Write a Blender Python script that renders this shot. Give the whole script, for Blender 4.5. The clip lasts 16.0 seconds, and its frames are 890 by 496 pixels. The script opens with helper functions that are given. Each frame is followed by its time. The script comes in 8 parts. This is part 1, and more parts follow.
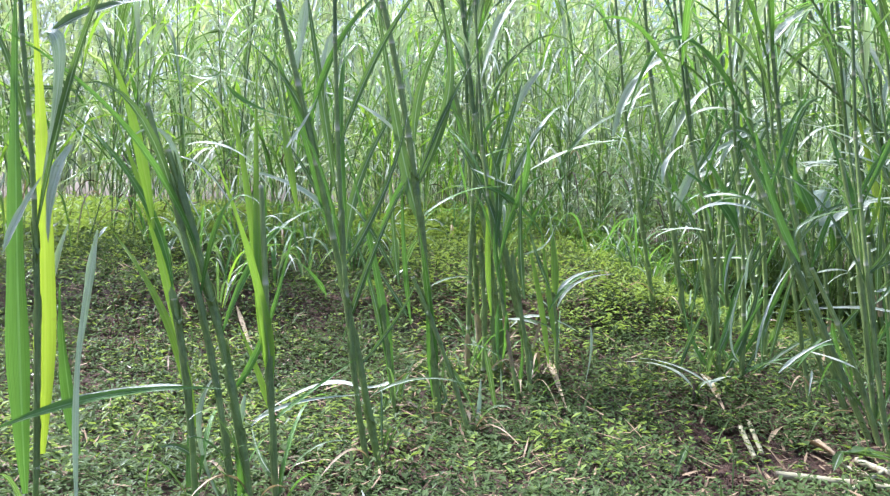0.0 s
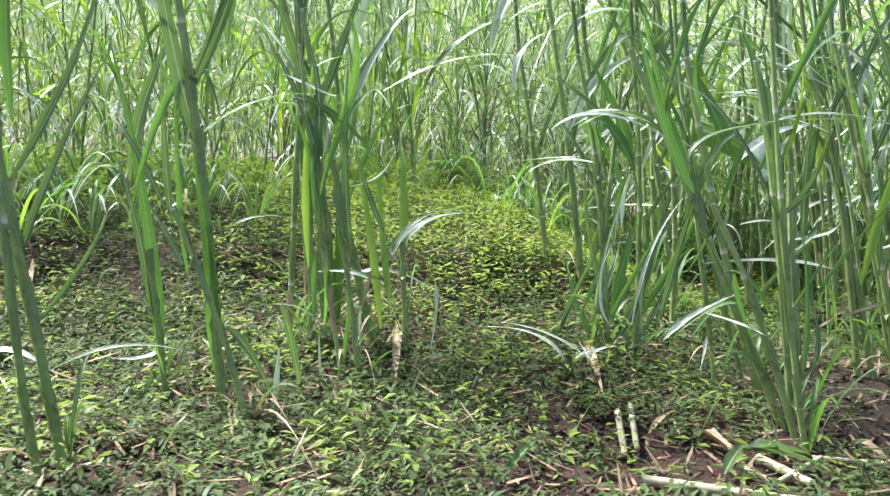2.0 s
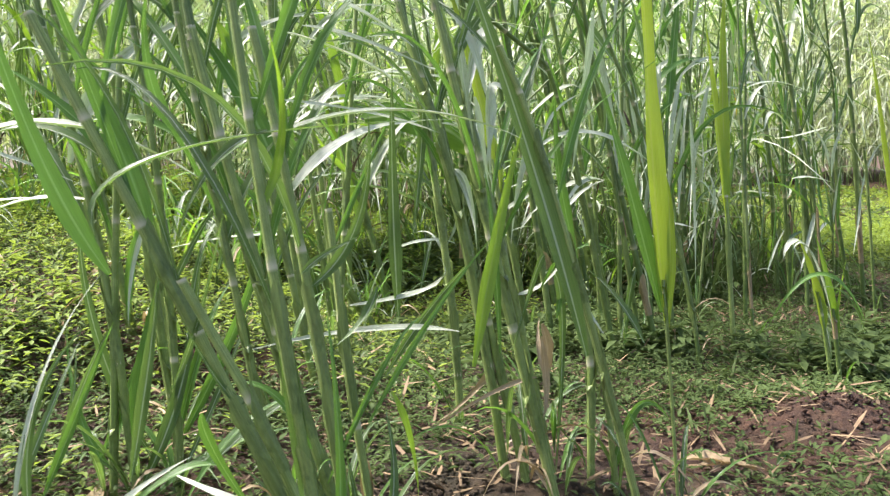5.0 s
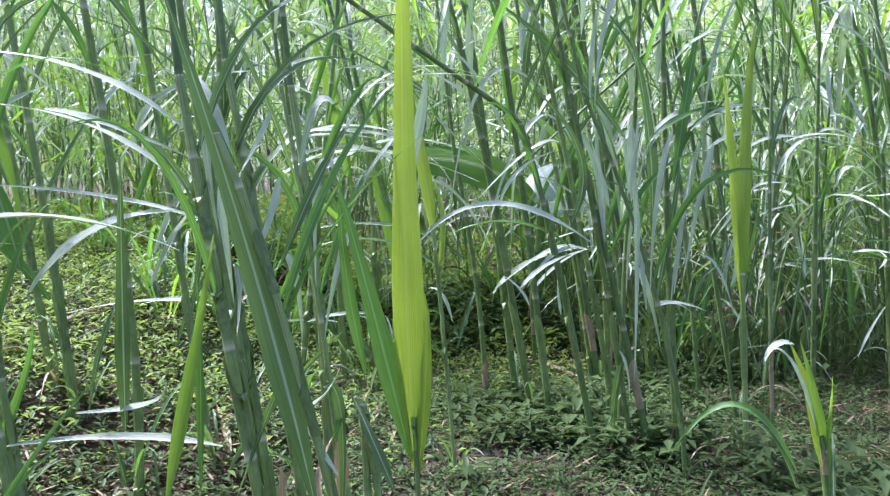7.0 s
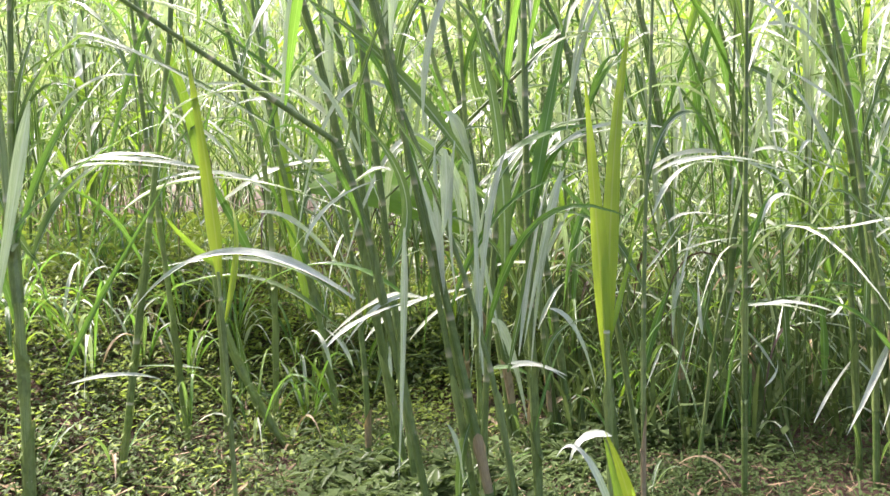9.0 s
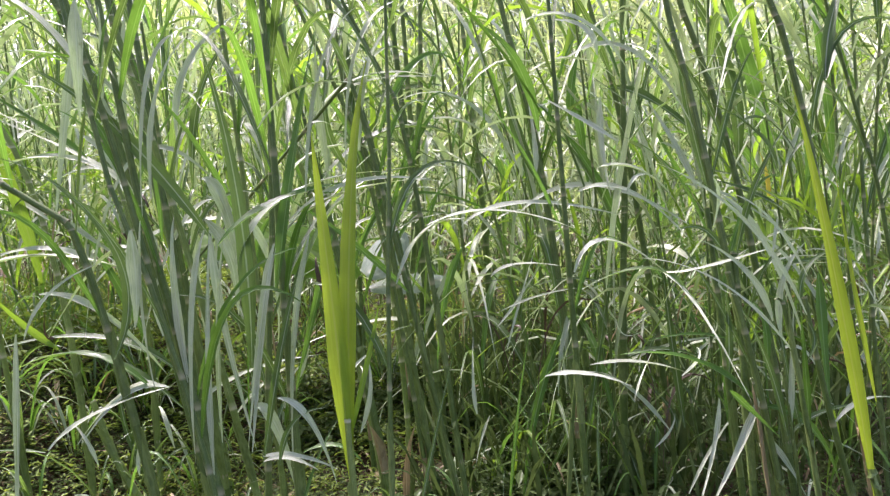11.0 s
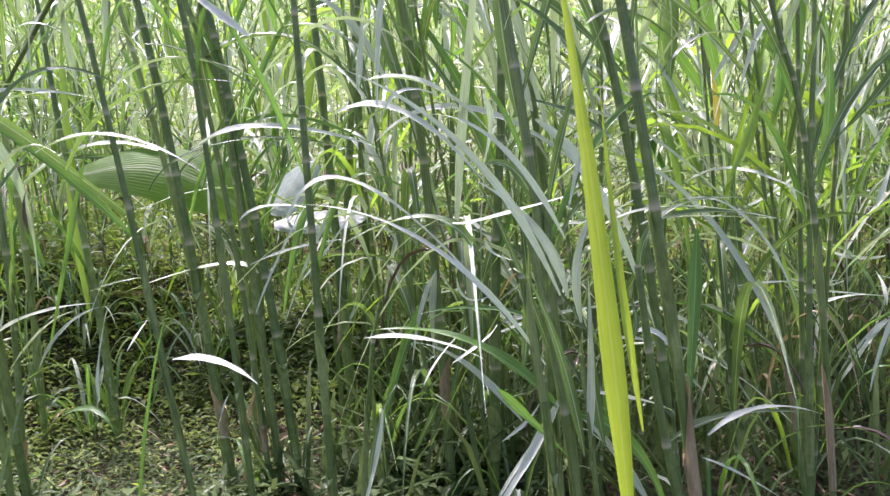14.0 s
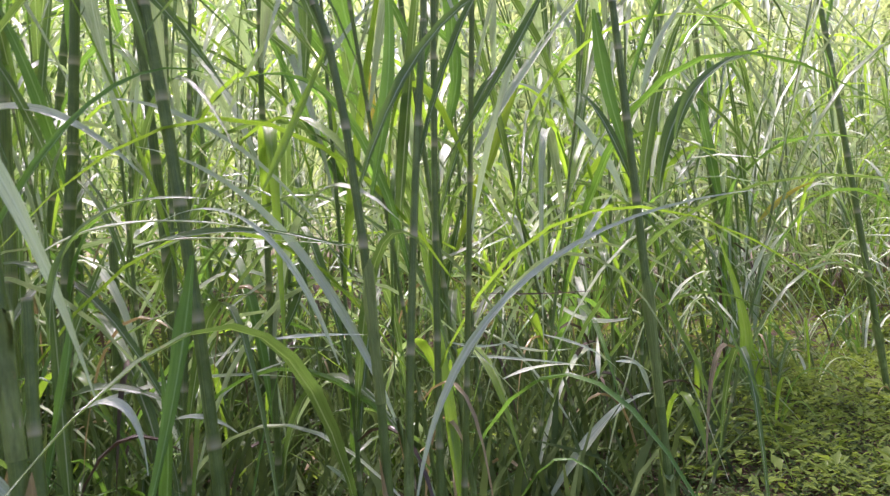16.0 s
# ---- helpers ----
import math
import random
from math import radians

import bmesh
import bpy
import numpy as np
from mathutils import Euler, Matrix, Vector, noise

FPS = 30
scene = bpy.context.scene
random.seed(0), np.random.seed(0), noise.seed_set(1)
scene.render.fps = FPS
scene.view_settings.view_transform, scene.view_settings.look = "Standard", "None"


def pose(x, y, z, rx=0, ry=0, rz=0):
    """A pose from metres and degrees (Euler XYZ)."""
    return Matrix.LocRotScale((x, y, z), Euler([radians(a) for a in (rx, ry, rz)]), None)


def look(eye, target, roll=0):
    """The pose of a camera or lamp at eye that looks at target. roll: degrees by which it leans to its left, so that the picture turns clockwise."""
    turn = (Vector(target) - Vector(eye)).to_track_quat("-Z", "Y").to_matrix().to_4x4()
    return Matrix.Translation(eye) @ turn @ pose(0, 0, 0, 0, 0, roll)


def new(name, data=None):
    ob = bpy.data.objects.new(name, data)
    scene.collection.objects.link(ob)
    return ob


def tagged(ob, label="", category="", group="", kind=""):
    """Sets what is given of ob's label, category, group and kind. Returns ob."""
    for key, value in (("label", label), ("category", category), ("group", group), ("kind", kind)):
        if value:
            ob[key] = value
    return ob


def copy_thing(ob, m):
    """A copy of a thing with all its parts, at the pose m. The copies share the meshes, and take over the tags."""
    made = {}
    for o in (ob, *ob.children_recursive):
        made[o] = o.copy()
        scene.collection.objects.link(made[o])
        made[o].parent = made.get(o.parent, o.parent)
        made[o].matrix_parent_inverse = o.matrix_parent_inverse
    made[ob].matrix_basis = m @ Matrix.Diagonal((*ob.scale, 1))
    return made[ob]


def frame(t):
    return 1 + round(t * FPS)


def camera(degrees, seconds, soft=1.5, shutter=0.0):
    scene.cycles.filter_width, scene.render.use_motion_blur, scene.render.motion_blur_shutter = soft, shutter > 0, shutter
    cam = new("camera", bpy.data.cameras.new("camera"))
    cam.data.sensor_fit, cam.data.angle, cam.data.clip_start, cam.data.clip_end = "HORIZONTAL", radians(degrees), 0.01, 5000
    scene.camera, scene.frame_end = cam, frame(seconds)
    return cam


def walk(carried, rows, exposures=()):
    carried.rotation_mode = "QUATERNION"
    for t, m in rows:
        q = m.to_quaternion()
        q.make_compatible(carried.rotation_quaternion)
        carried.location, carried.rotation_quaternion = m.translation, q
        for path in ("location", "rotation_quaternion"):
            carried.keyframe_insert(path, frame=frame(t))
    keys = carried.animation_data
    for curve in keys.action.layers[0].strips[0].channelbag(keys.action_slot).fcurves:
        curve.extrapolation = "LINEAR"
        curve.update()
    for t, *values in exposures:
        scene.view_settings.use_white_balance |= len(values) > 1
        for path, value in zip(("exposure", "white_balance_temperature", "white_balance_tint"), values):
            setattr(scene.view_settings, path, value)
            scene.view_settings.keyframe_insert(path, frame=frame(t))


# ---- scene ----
cam = camera(58.0, 16.0, soft=1.3, shutter=0.1)
PATH = [
    (0, (0.348, 0.258, 0.603), (0.542, 2.248, 0.544), 1.0),
    (0.5, (0.411, 0.353, 0.592), (0.606, 2.339, 0.456), 1.9),
    (1, (0.511, 0.456, 0.55), (0.706, 2.442, 0.419), 1.5),
    (1.5, (0.645, 0.603, 0.512), (0.842, 2.589, 0.384), 1.8),
    (2, (0.817, 0.794, 0.489), (1.081, 2.773, 0.367), 1.6),
    (2.5, (0.967, 0.945, 0.497), (1.269, 2.918, 0.372), 1.7),
    (3, (1.107, 1.094, 0.538), (1.477, 3.055, 0.41), 0.9),
    (3.5, (1.24, 1.177, 0.551), (1.663, 3.126, 0.409), -0.8),
    (4, (1.341, 1.28, 0.58), (1.883, 3.198, 0.418), -0.9),
    (4.5, (1.434, 1.365, 0.619), (2.163, 3.219, 0.443), -0.9),
    (5, (1.594, 1.403, 0.61), (2.272, 3.276, 0.43), -2.6),
    (5.2, (1.694, 1.417, 0.593), (2.402, 3.279, 0.408), -3.9),
    (7.3, (2.41, 1.476, 0.729), (2.443, 3.472, 0.603), -0.9),
    (7.5, (2.456, 1.507, 0.733), (2.426, 3.498, 0.551), -0.8),
    (8, (2.635, 1.67, 0.717), (2.56, 3.655, 0.487), -0.2),
    (8.5, (2.77, 1.739, 0.738), (2.722, 3.722, 0.487), -1.4),
    (8.8, (2.889, 1.775, 0.766), (2.848, 3.763, 0.551), -1.5),
    (9, (2.974, 1.78, 0.762), (2.913, 3.777, 0.67), -1.2),
    (9.3, (3.07, 1.794, 0.765), (3.02, 3.793, 0.786), -0.9),
    (9.5, (3.143, 1.809, 0.775), (3.068, 3.807, 0.802), -1.5),
    (10, (3.337, 1.924, 0.774), (3.243, 3.922, 0.792), -2.8),
    (10.2, (3.415, 1.953, 0.775), (3.285, 3.949, 0.81), -2.9),
    (12.3, (3.948, 2.174, 0.912), (3.454, 4.104, 0.737), -8.4),
    (12.5, (4.0, 2.212, 0.9), (3.466, 4.131, 0.726), -7.8),
    (13, (4.106, 2.351, 0.859), (3.499, 4.25, 0.699), -6.4),
    (13.5, (4.24, 2.458, 0.81), (3.547, 4.326, 0.635), -5.1),
    (14, (4.356, 2.634, 0.773), (3.661, 4.502, 0.6), -3.7),
    (14.5, (4.503, 2.789, 0.777), (3.806, 4.66, 0.67), -3.0),
    (15, (4.647, 2.937, 0.743), (3.914, 4.797, 0.67), -3.0),
    (15.5, (4.817, 3.114, 0.63), (4.104, 4.982, 0.623), 1.2),
    (16, (4.874, 3.288, 0.629), (4.256, 5.19, 0.665), -2.7),
]
EXPOSURES = [(0, 1.45, 5350, 25), (1, 1.62, 5480, 20), (2, 1.64, 5700, 23), (3.5, 1.69, 6100, 32), (4.5, 1.61, 6500, 23), (5.2, 1.64, 6050, 23), (7.3, 1.55, 5200, 31), (8, 1.84, 5650, 24),
             (8.5, 1.98, 6150, 29), (9, 1.94, 6300, 32), (10, 1.36, 6350, 29), (12.3, 1.68, 5950, 42), (14, 1.82, 5850, 44), (14.6, 1.88, 5900, 46), (15.2, 1.72, 6000, 43), (16, 1.62, 6150, 40)]
walk(cam, [(t, look(eye, target, roll)) for t, eye, target, roll in PATH], EXPOSURES)

# ---------------------------------------------------------------- world and light
SUN_DIR = Vector((-0.50, 0.42, 1.0)).normalized()
world = bpy.data.worlds.new("sky")
scene.world = world
world.use_nodes = True
wn = world.node_tree.nodes
sky = wn.new("ShaderNodeTexSky")
sky.sky_type = "NISHITA"
sky.sun_disc = False
sky.sun_elevation = math.asin(SUN_DIR.z)
sky.sun_rotation = math.atan2(SUN_DIR.x, SUN_DIR.y)
sky.air_density, sky.dust_density, sky.ozone_density = 1.0, 4.0, 1.0
wn["Background"].inputs["Strength"].default_value = 0.10
world.node_tree.links.new(sky.outputs[0], wn["Background"].inputs["Color"])
sun_data = bpy.data.lights.new("sun", "SUN")
sun_data.energy, sun_data.angle, sun_data.color = 4.4, radians(9), (1.0, 0.97, 0.90)
sun = new("sun", sun_data)
sun.rotation_euler = (-SUN_DIR).to_track_quat("-Z", "Y").to_euler()


# ---------------------------------------------------------------- materials
def material(name):
    m = bpy.data.materials.new(name)
    m.use_nodes = True
    return m, m.node_tree.nodes, m.node_tree.links


def mix_color(n, l, fac, a, b):
    x = n.new("ShaderNodeMix")
    x.data_type = "RGBA"
    for sock, v in ((x.inputs[0], fac), (x.inputs[6], a), (x.inputs[7], b)):
        if isinstance(v, (tuple, float, int)):
            sock.default_value = (*v, 1) if isinstance(v, tuple) else v
        else:
            l.new(v, sock)
    return x.outputs[2]


def ramp(n, l, src, stops):
    r = n.new("ShaderNodeValToRGB")
    e = r.color_ramp.elements
    while len(e) < len(stops):
        e.new(0.5)
    for el, (p, c) in zip(e, stops):
        el.position, el.color = p, (*c, 1)
    l.new(src, r.inputs[0])
    return r.outputs[0]


def noise_of(n, l, scale, detail=3.0, coord=None, rough=0.6):
    t = n.new("ShaderNodeTexNoise")
    t.inputs["Scale"].default_value, t.inputs["Detail"].default_value = scale, detail
    t.inputs["Roughness"].default_value = rough
    if coord is not None:
        l.new(coord, t.inputs["Vector"])
    return t.outputs[0]


def leaf_material(name, dark, pale, through_tint, glow, midrib, rough=0.34, island=False, ribbed=True, sheen=0.5):
    """Grass blade: green with long veins, pale midrib, glossy wax and light passing through."""
    m, n, l = material(name)
    b = n["Principled BSDF"]
    uv = n.new("ShaderNodeTexCoord").outputs["UV"]
    geo = n.new("ShaderNodeNewGeometry")
    rnd = geo.outputs["Random Per Island"] if island else n.new("ShaderNodeObjectInfo").outputs["Random"]
    base = mix_color(n, l, rnd, dark, pale)
    patch = noise_of(n, l, 7.0, 4.0, geo.outputs["Position"])
    patch = ramp(n, l, patch, [(0.35, (0, 0, 0)), (0.7, (1, 1, 1))])
    base = mix_color(n, l, patch, base, tuple(min(1, c * 1.25 + 0.01) for c in pale))
    if ribbed:
        sep = n.new("ShaderNodeSeparateXYZ")
        l.new(uv, sep.inputs[0])
        mul = n.new("ShaderNodeMath")
        mul.operation = "MULTIPLY"
        l.new(sep.outputs[0], mul.inputs[0])
        mul.inputs[1].default_value = 120.0
        sn = n.new("ShaderNodeMath")
        sn.operation = "SINE"
        l.new(mul.outputs[0], sn.inputs[0])
        vein = ramp(n, l, sn.outputs[0], [(0.0, (0.8, 0.8, 0.8)), (1.0, (1, 1, 1))])
        mm = n.new("ShaderNodeMix")
        mm.data_type, mm.blend_type = "RGBA", "MULTIPLY"
        mm.inputs[0].default_value = 0.55
        l.new(base, mm.inputs[6])
        l.new(vein, mm.inputs[7])
        base = mm.outputs[2]
        spread = n.new("ShaderNodeVectorMath")
        spread.operation = "MULTIPLY_ADD"
        l.new(uv, spread.inputs[0])
        spread.inputs[1].default_value = (7.0, 2.6, 1.0)
        shift = n.new("ShaderNodeMath")
        shift.operation = "MULTIPLY"
        l.new(rnd, shift.inputs[0])
        shift.inputs[1].default_value = 60.0
        l.new(shift.outputs[0], spread.inputs[2])
        streak = ramp(n, l, noise_of(n, l, 1.7, 5.0, spread.outputs[0], 0.65), [(0.40, (0, 0, 0)), (0.68, (0.75, 0.75, 0.75))])
        base = mix_color(n, l, streak, base, tuple(min(1, c * 1.5 + 0.03) for c in pale))
        dull = ramp(n, l, noise_of(n, l, 2.3, 4.0, spread.outputs[0], 0.6), [(0.30, (0.7, 0.7, 0.7)), (0.48, (0, 0, 0))])
        base = mix_color(n, l, dull, base, tuple(c * 0.7 for c in dark))
        rib = ramp(n, l, sep.outputs[0], [(0.43, (0, 0, 0)), (0.47, (1, 1, 1)), (0.53, (1, 1, 1)), (0.57, (0, 0, 0))])
        base = mix_color(n, l, rib, base, midrib)
        dry = noise_of(n, l, 22.0, 5.0, geo.outputs["Position"], 0.7)
        dry = ramp(n, l, dry, [(0.68, (0, 0, 0)), (0.76, (1, 1, 1))])
        base = mix_color(n, l, dry, base, (0.30, 0.26, 0.09))
        bump = n.new("ShaderNodeBump")
        bump.inputs["Strength"].default_value, bump.inputs["Distance"].default_value = 0.35, 0.002
        l.new(sn.outputs[0], bump.inputs["Height"])
        l.new(bump.outputs[0], b.inputs["Normal"])
    l.new(base, b.inputs["Base Color"])
    b.inputs["Roughness"].default_value = rough
    b.inputs["Specular IOR Level"].default_value = sheen
    b.inputs["Coat Weight"].default_value = 0.5 * sheen
    b.inputs["Coat Roughness"].default_value = 0.22
    t = n.new("ShaderNodeBsdfTranslucent")
    tint = mix_color(n, l, rnd, through_tint, tuple(c * 1.25 for c in through_tint))
    l.new(tint, t.inputs[0])
    mixer = n.new("ShaderNodeMixShader")
    mixer.inputs[0].default_value = glow
    l.new(b.outputs[0], mixer.inputs[1])
    l.new(t.outputs[0], mixer.inputs[2])
    l.new(mixer.outputs[0], n["Material Output"].inputs[0])
    return m


RIB = (0.55, 0.62, 0.45)
M_LEAF = leaf_material("cane_leaf_green", (0.034, 0.082, 0.018), (0.095, 0.170, 0.040), (0.16, 0.28, 0.045), 0.33, RIB, 0.42, sheen=0.42)
M_FRESH = leaf_material("cane_leaf_fresh", (0.042, 0.130, 0.013), (0.092, 0.215, 0.026), (0.16, 0.34, 0.035), 0.38, (0.32, 0.48, 0.18), 0.38, sheen=0.45)
# Waxy blades whose near-white base colour carries the sky's silver sheen.
M_PALE_SHEEN = leaf_material("cane_leaf_waxy_sheen", (0.30, 0.41, 0.19), (0.66, 0.72, 0.52), (0.27, 0.40, 0.13), 0.28, (0.78, 0.82, 0.70), 0.46, sheen=0.40)
M_YOUNG = leaf_material("cane_leaf_young", (0.14, 0.28, 0.030), (0.22, 0.36, 0.040), (0.26, 0.44, 0.025), 0.45, (0.30, 0.42, 0.12), 0.36)
M_LIME = leaf_material("cane_leaf_lime", (0.23, 0.36, 0.025), (0.29, 0.42, 0.035), (0.38, 0.52, 0.025), 0.50, (0.44, 0.52, 0.15), 0.36)
M_YELLOW = leaf_material("cane_leaf_yellowed", (0.45, 0.40, 0.05), (0.52, 0.46, 0.06), (0.5, 0.42, 0.04), 0.40, (0.55, 0.5, 0.2), 0.45)
# Far foliage: whitish end and strong glow paint in sunlight and sky gloss.
M_FAR = leaf_material("cane_leaf_thicket_sunlit", (0.13, 0.225, 0.045), (0.76, 0.80, 0.64), (0.42, 0.52, 0.15), 0.44, RIB, 0.42, island=True, sheen=0.45)
M_DRY = leaf_material("cane_leaf_dry", (0.26, 0.19, 0.09), (0.38, 0.29, 0.15), (0.35, 0.25, 0.10), 0.20, (0.55, 0.46, 0.28), 0.6)
M_SHEATH = leaf_material("cane_sheath", (0.105, 0.175, 0.034), (0.21, 0.28, 0.075), (0.18, 0.27, 0.07), 0.15, (0.26, 0.34, 0.13), 0.45, sheen=0.5)
M_LITTER = leaf_material("dry_litter", (0.06, 0.040, 0.022), (0.30, 0.215, 0.115), (0.15, 0.10, 0.05), 0.1, RIB, 0.7, island=True, ribbed=False, sheen=0.2)
M_DEAD = leaf_material("cane_leaf_withered", (0.050, 0.036, 0.026), (0.11, 0.070, 0.042), (0.08, 0.05, 0.03), 0.10, (0.12, 0.08, 0.05), 0.7)
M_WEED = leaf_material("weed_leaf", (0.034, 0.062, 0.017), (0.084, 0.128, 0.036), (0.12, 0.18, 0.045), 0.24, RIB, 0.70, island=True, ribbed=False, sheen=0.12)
# Yellowish weeds, with sunlight on the open ground painted into their brighter colour.
M_SUNLIT_WEED = leaf_material("sunlit_weed_leaf", (0.095, 0.155, 0.026), (0.190, 0.262, 0.050), (0.26, 0.36, 0.04), 0.38, RIB, 0.65, island=True, ribbed=False, sheen=0.18)
M_BROAD = leaf_material("broad_leaf", (0.10, 0.22, 0.035), (0.13, 0.25, 0.045), (0.32, 0.54, 0.05), 0.50, (0.42, 0.52, 0.24), 0.6, sheen=0.12)
# Broad leaf with its whitish reflection painted into the base colour.
M_BROAD_SHEEN = leaf_material("broad_leaf_sheen", (0.34, 0.42, 0.32), (0.40, 0.48, 0.38), (0.2, 0.3, 0.1), 0.2, (0.5, 0.55, 0.4), 0.3)


def stalk_material(name, green, pale, node_color):
    """Cane stem: waxy green internodes, pale bloom under each joint, straw-coloured rings."""
    m, n, l = material(name)
    b = n["Principled BSDF"]
    uv = n.new("ShaderNodeTexCoord").outputs["UV"]
    sep = n.new("ShaderNodeSeparateXYZ")
    l.new(uv, sep.inputs[0])
    fr = n.new("ShaderNodeMath")
    fr.operation = "FRACT"
    l.new(sep.outputs[1], fr.inputs[0])
    rnd = n.new("ShaderNodeObjectInfo").outputs["Random"]
    geo = n.new("ShaderNodeNewGeometry")
    base = mix_color(n, l, rnd, green, pale)
    spots = ramp(n, l, noise_of(n, l, 35.0, 5.0, geo.outputs["Position"]), [(0.45, (0, 0, 0)), (0.75, (1, 1, 1))])
    base = mix_color(n, l, spots, base, tuple(c * 1.3 + 0.02 for c in pale))
    stretch = n.new("ShaderNodeVectorMath")
    stretch.operation = "MULTIPLY"
    l.new(uv, stretch.inputs[0])
    stretch.inputs[1].default_value = (30.0, 0.7, 1.0)
    streak = ramp(n, l, noise_of(n, l, 1.6, 5.0, stretch.outputs[0], 0.65), [(0.38, (0, 0, 0)), (0.66, (1, 1, 1))])
    base = mix_color(n, l, streak, base, tuple(c * 0.72 for c in green))
    stain = ramp(n, l, noise_of(n, l, 9.0, 6.0, geo.outputs["Position"], 0.7), [(0.62, (0, 0, 0)), (0.80, (1, 1, 1))])
    base = mix_color(n, l, stain, base, (0.17, 0.19, 0.05))
    band = ramp(n, l, fr.outputs[0], [(0.0, (1, 1, 1)), (0.04, (0.4, 0.4, 0.4)), (0.09, (0, 0, 0)), (0.96, (0, 0, 0)), (0.985, (1, 1, 1))])
    base = mix_color(n, l, band, base, node_color)
    l.new(base, b.inputs["Base Color"])
    b.inputs["Roughness"].default_value = 0.48
    bump = n.new("ShaderNodeBump")
    bump.inputs["Strength"].default_value, bump.inputs["Distance"].default_value = 0.3, 0.003
    l.new(noise_of(n, l, 120.0, 3.0, geo.outputs["Position"]), bump.inputs["Height"])
    l.new(bump.outputs[0], b.inputs["Normal"])
    return m


M_STALK = stalk_material("cane_stalk", (0.095, 0.165, 0.030), (0.200, 0.270, 0.070), (0.40, 0.38, 0.22))
# Lit copy of the stalk: waxy green, with missing front light painted in.
M_WAXY_LIT = stalk_material("waxy_cane_stalk_lit", (0.19, 0.285, 0.055), (0.34, 0.42, 0.13), (0.58, 0.56, 0.36))
M_BROWN_STALK = stalk_material("dead_cane_stalk", (0.060, 0.038, 0.024), (0.13, 0.082, 0.048), (0.16, 0.11, 0.07))
M_BLEACHED = stalk_material("bleached_cane", (0.38, 0.36, 0.19), (0.54, 0.50, 0.29), (0.30, 0.22, 0.12))


def soil_material():
    m, n, l = material("soil")
    b = n["Principled BSDF"]
    pos = n.new("ShaderNodeNewGeometry").outputs["Position"]
    big = ramp(n, l, noise_of(n, l, 1.6, 4.0, pos), [(0.48, (0, 0, 0)), (0.72, (1, 1, 1))])
    fine = ramp(n, l, noise_of(n, l, 28.0, 8.0, pos, 0.7), [(0.3, (0, 0, 0)), (0.75, (1, 1, 1))])
    a = mix_color(n, l, fine, (0.030, 0.016, 0.008), (0.125, 0.064, 0.032))
    c = mix_color(n, l, fine, (0.024, 0.024, 0.010), (0.070, 0.064, 0.028))
    l.new(mix_color(n, l, big, a, c), b.inputs["Base Color"])
    b.inputs["Roughness"].default_value = 0.95
    bump = n.new("ShaderNodeBump")
    bump.inputs["Strength"].default_value, bump.inputs["Distance"].default_value = 0.9, 0.02
    l.new(noise_of(n, l, 40.0, 8.0, pos, 0.75), bump.inputs["Height"])
    l.new(bump.outputs[0], b.inputs["Normal"])
    return m


M_SOIL = soil_material()


# ---------------------------------------------------------------- ground
def smooth(v, a, b):
    s = np.clip((v - a) / (b - a), 0, 1)
    return s * s * (3 - 2 * s)


def ground_z(x, y):
    """Height of the field: a weedy bank rising on the west side, a gentle rise behind, a clod of bare soil, low ripples."""
    x, y = np.asarray(x, float), np.asarray(y, float)
    z = 0.013 * np.sin(x * 2.1 + 0.7 * y) + 0.010 * np.sin(y * 3.3 - x * 1.3) + 0.008 * np.sin(x * 7.7) * np.sin(y * 6.1)
    back = y - 0.25 * smooth(-x, -1.1, -0.6)
    bank = np.interp(back, [2.35, 2.85, 3.15, 3.3, 3.42, 3.6, 4.0, 5.0, 7.0], [0, 0.08, 0.155, 0.21, 0.29, 0.33, 0.42, 0.50, 0.55])
    z = z + bank * (1 - smooth(x, 1.35, 2.45))
    z = z + 0.22 * smooth(y, 4.6, 5.6) * smooth(x, 1.35, 2.05) * (1 - 0.7 * smooth(x, 2.9, 4.0))
    z = z + 0.07 * np.exp(-(((x - 2.98) / 0.20) ** 2 + ((y - 2.76) / 0.13) ** 2))
    z = z + 0.05 * np.exp(-(((x - 2.25) / 0.25) ** 2 + ((y - 2.72) / 0.16) ** 2))
    return z + 0.02 * np.clip(y - 5.6, 0, 8)


def mesh_of(name, verts, faces, mat, uvs=None, shade=True):
    me = bpy.data.meshes.new(name)
    me.from_pydata([tuple(v) for v in verts], [], [tuple(f) for f in faces])
    if uvs is not None:
        lay = me.uv_layers.new(name="UVMap")
        idx = np.empty(len(me.loops), np.int32)
        me.loops.foreach_get("vertex_index", idx)
        lay.data.foreach_set("uv", np.asarray(uvs, np.float32)[idx].ravel())
    if shade:
        me.polygons.foreach_set("use_smooth", np.ones(len(me.polygons), bool))
    me.materials.append(mat)
    me.update()
    return me


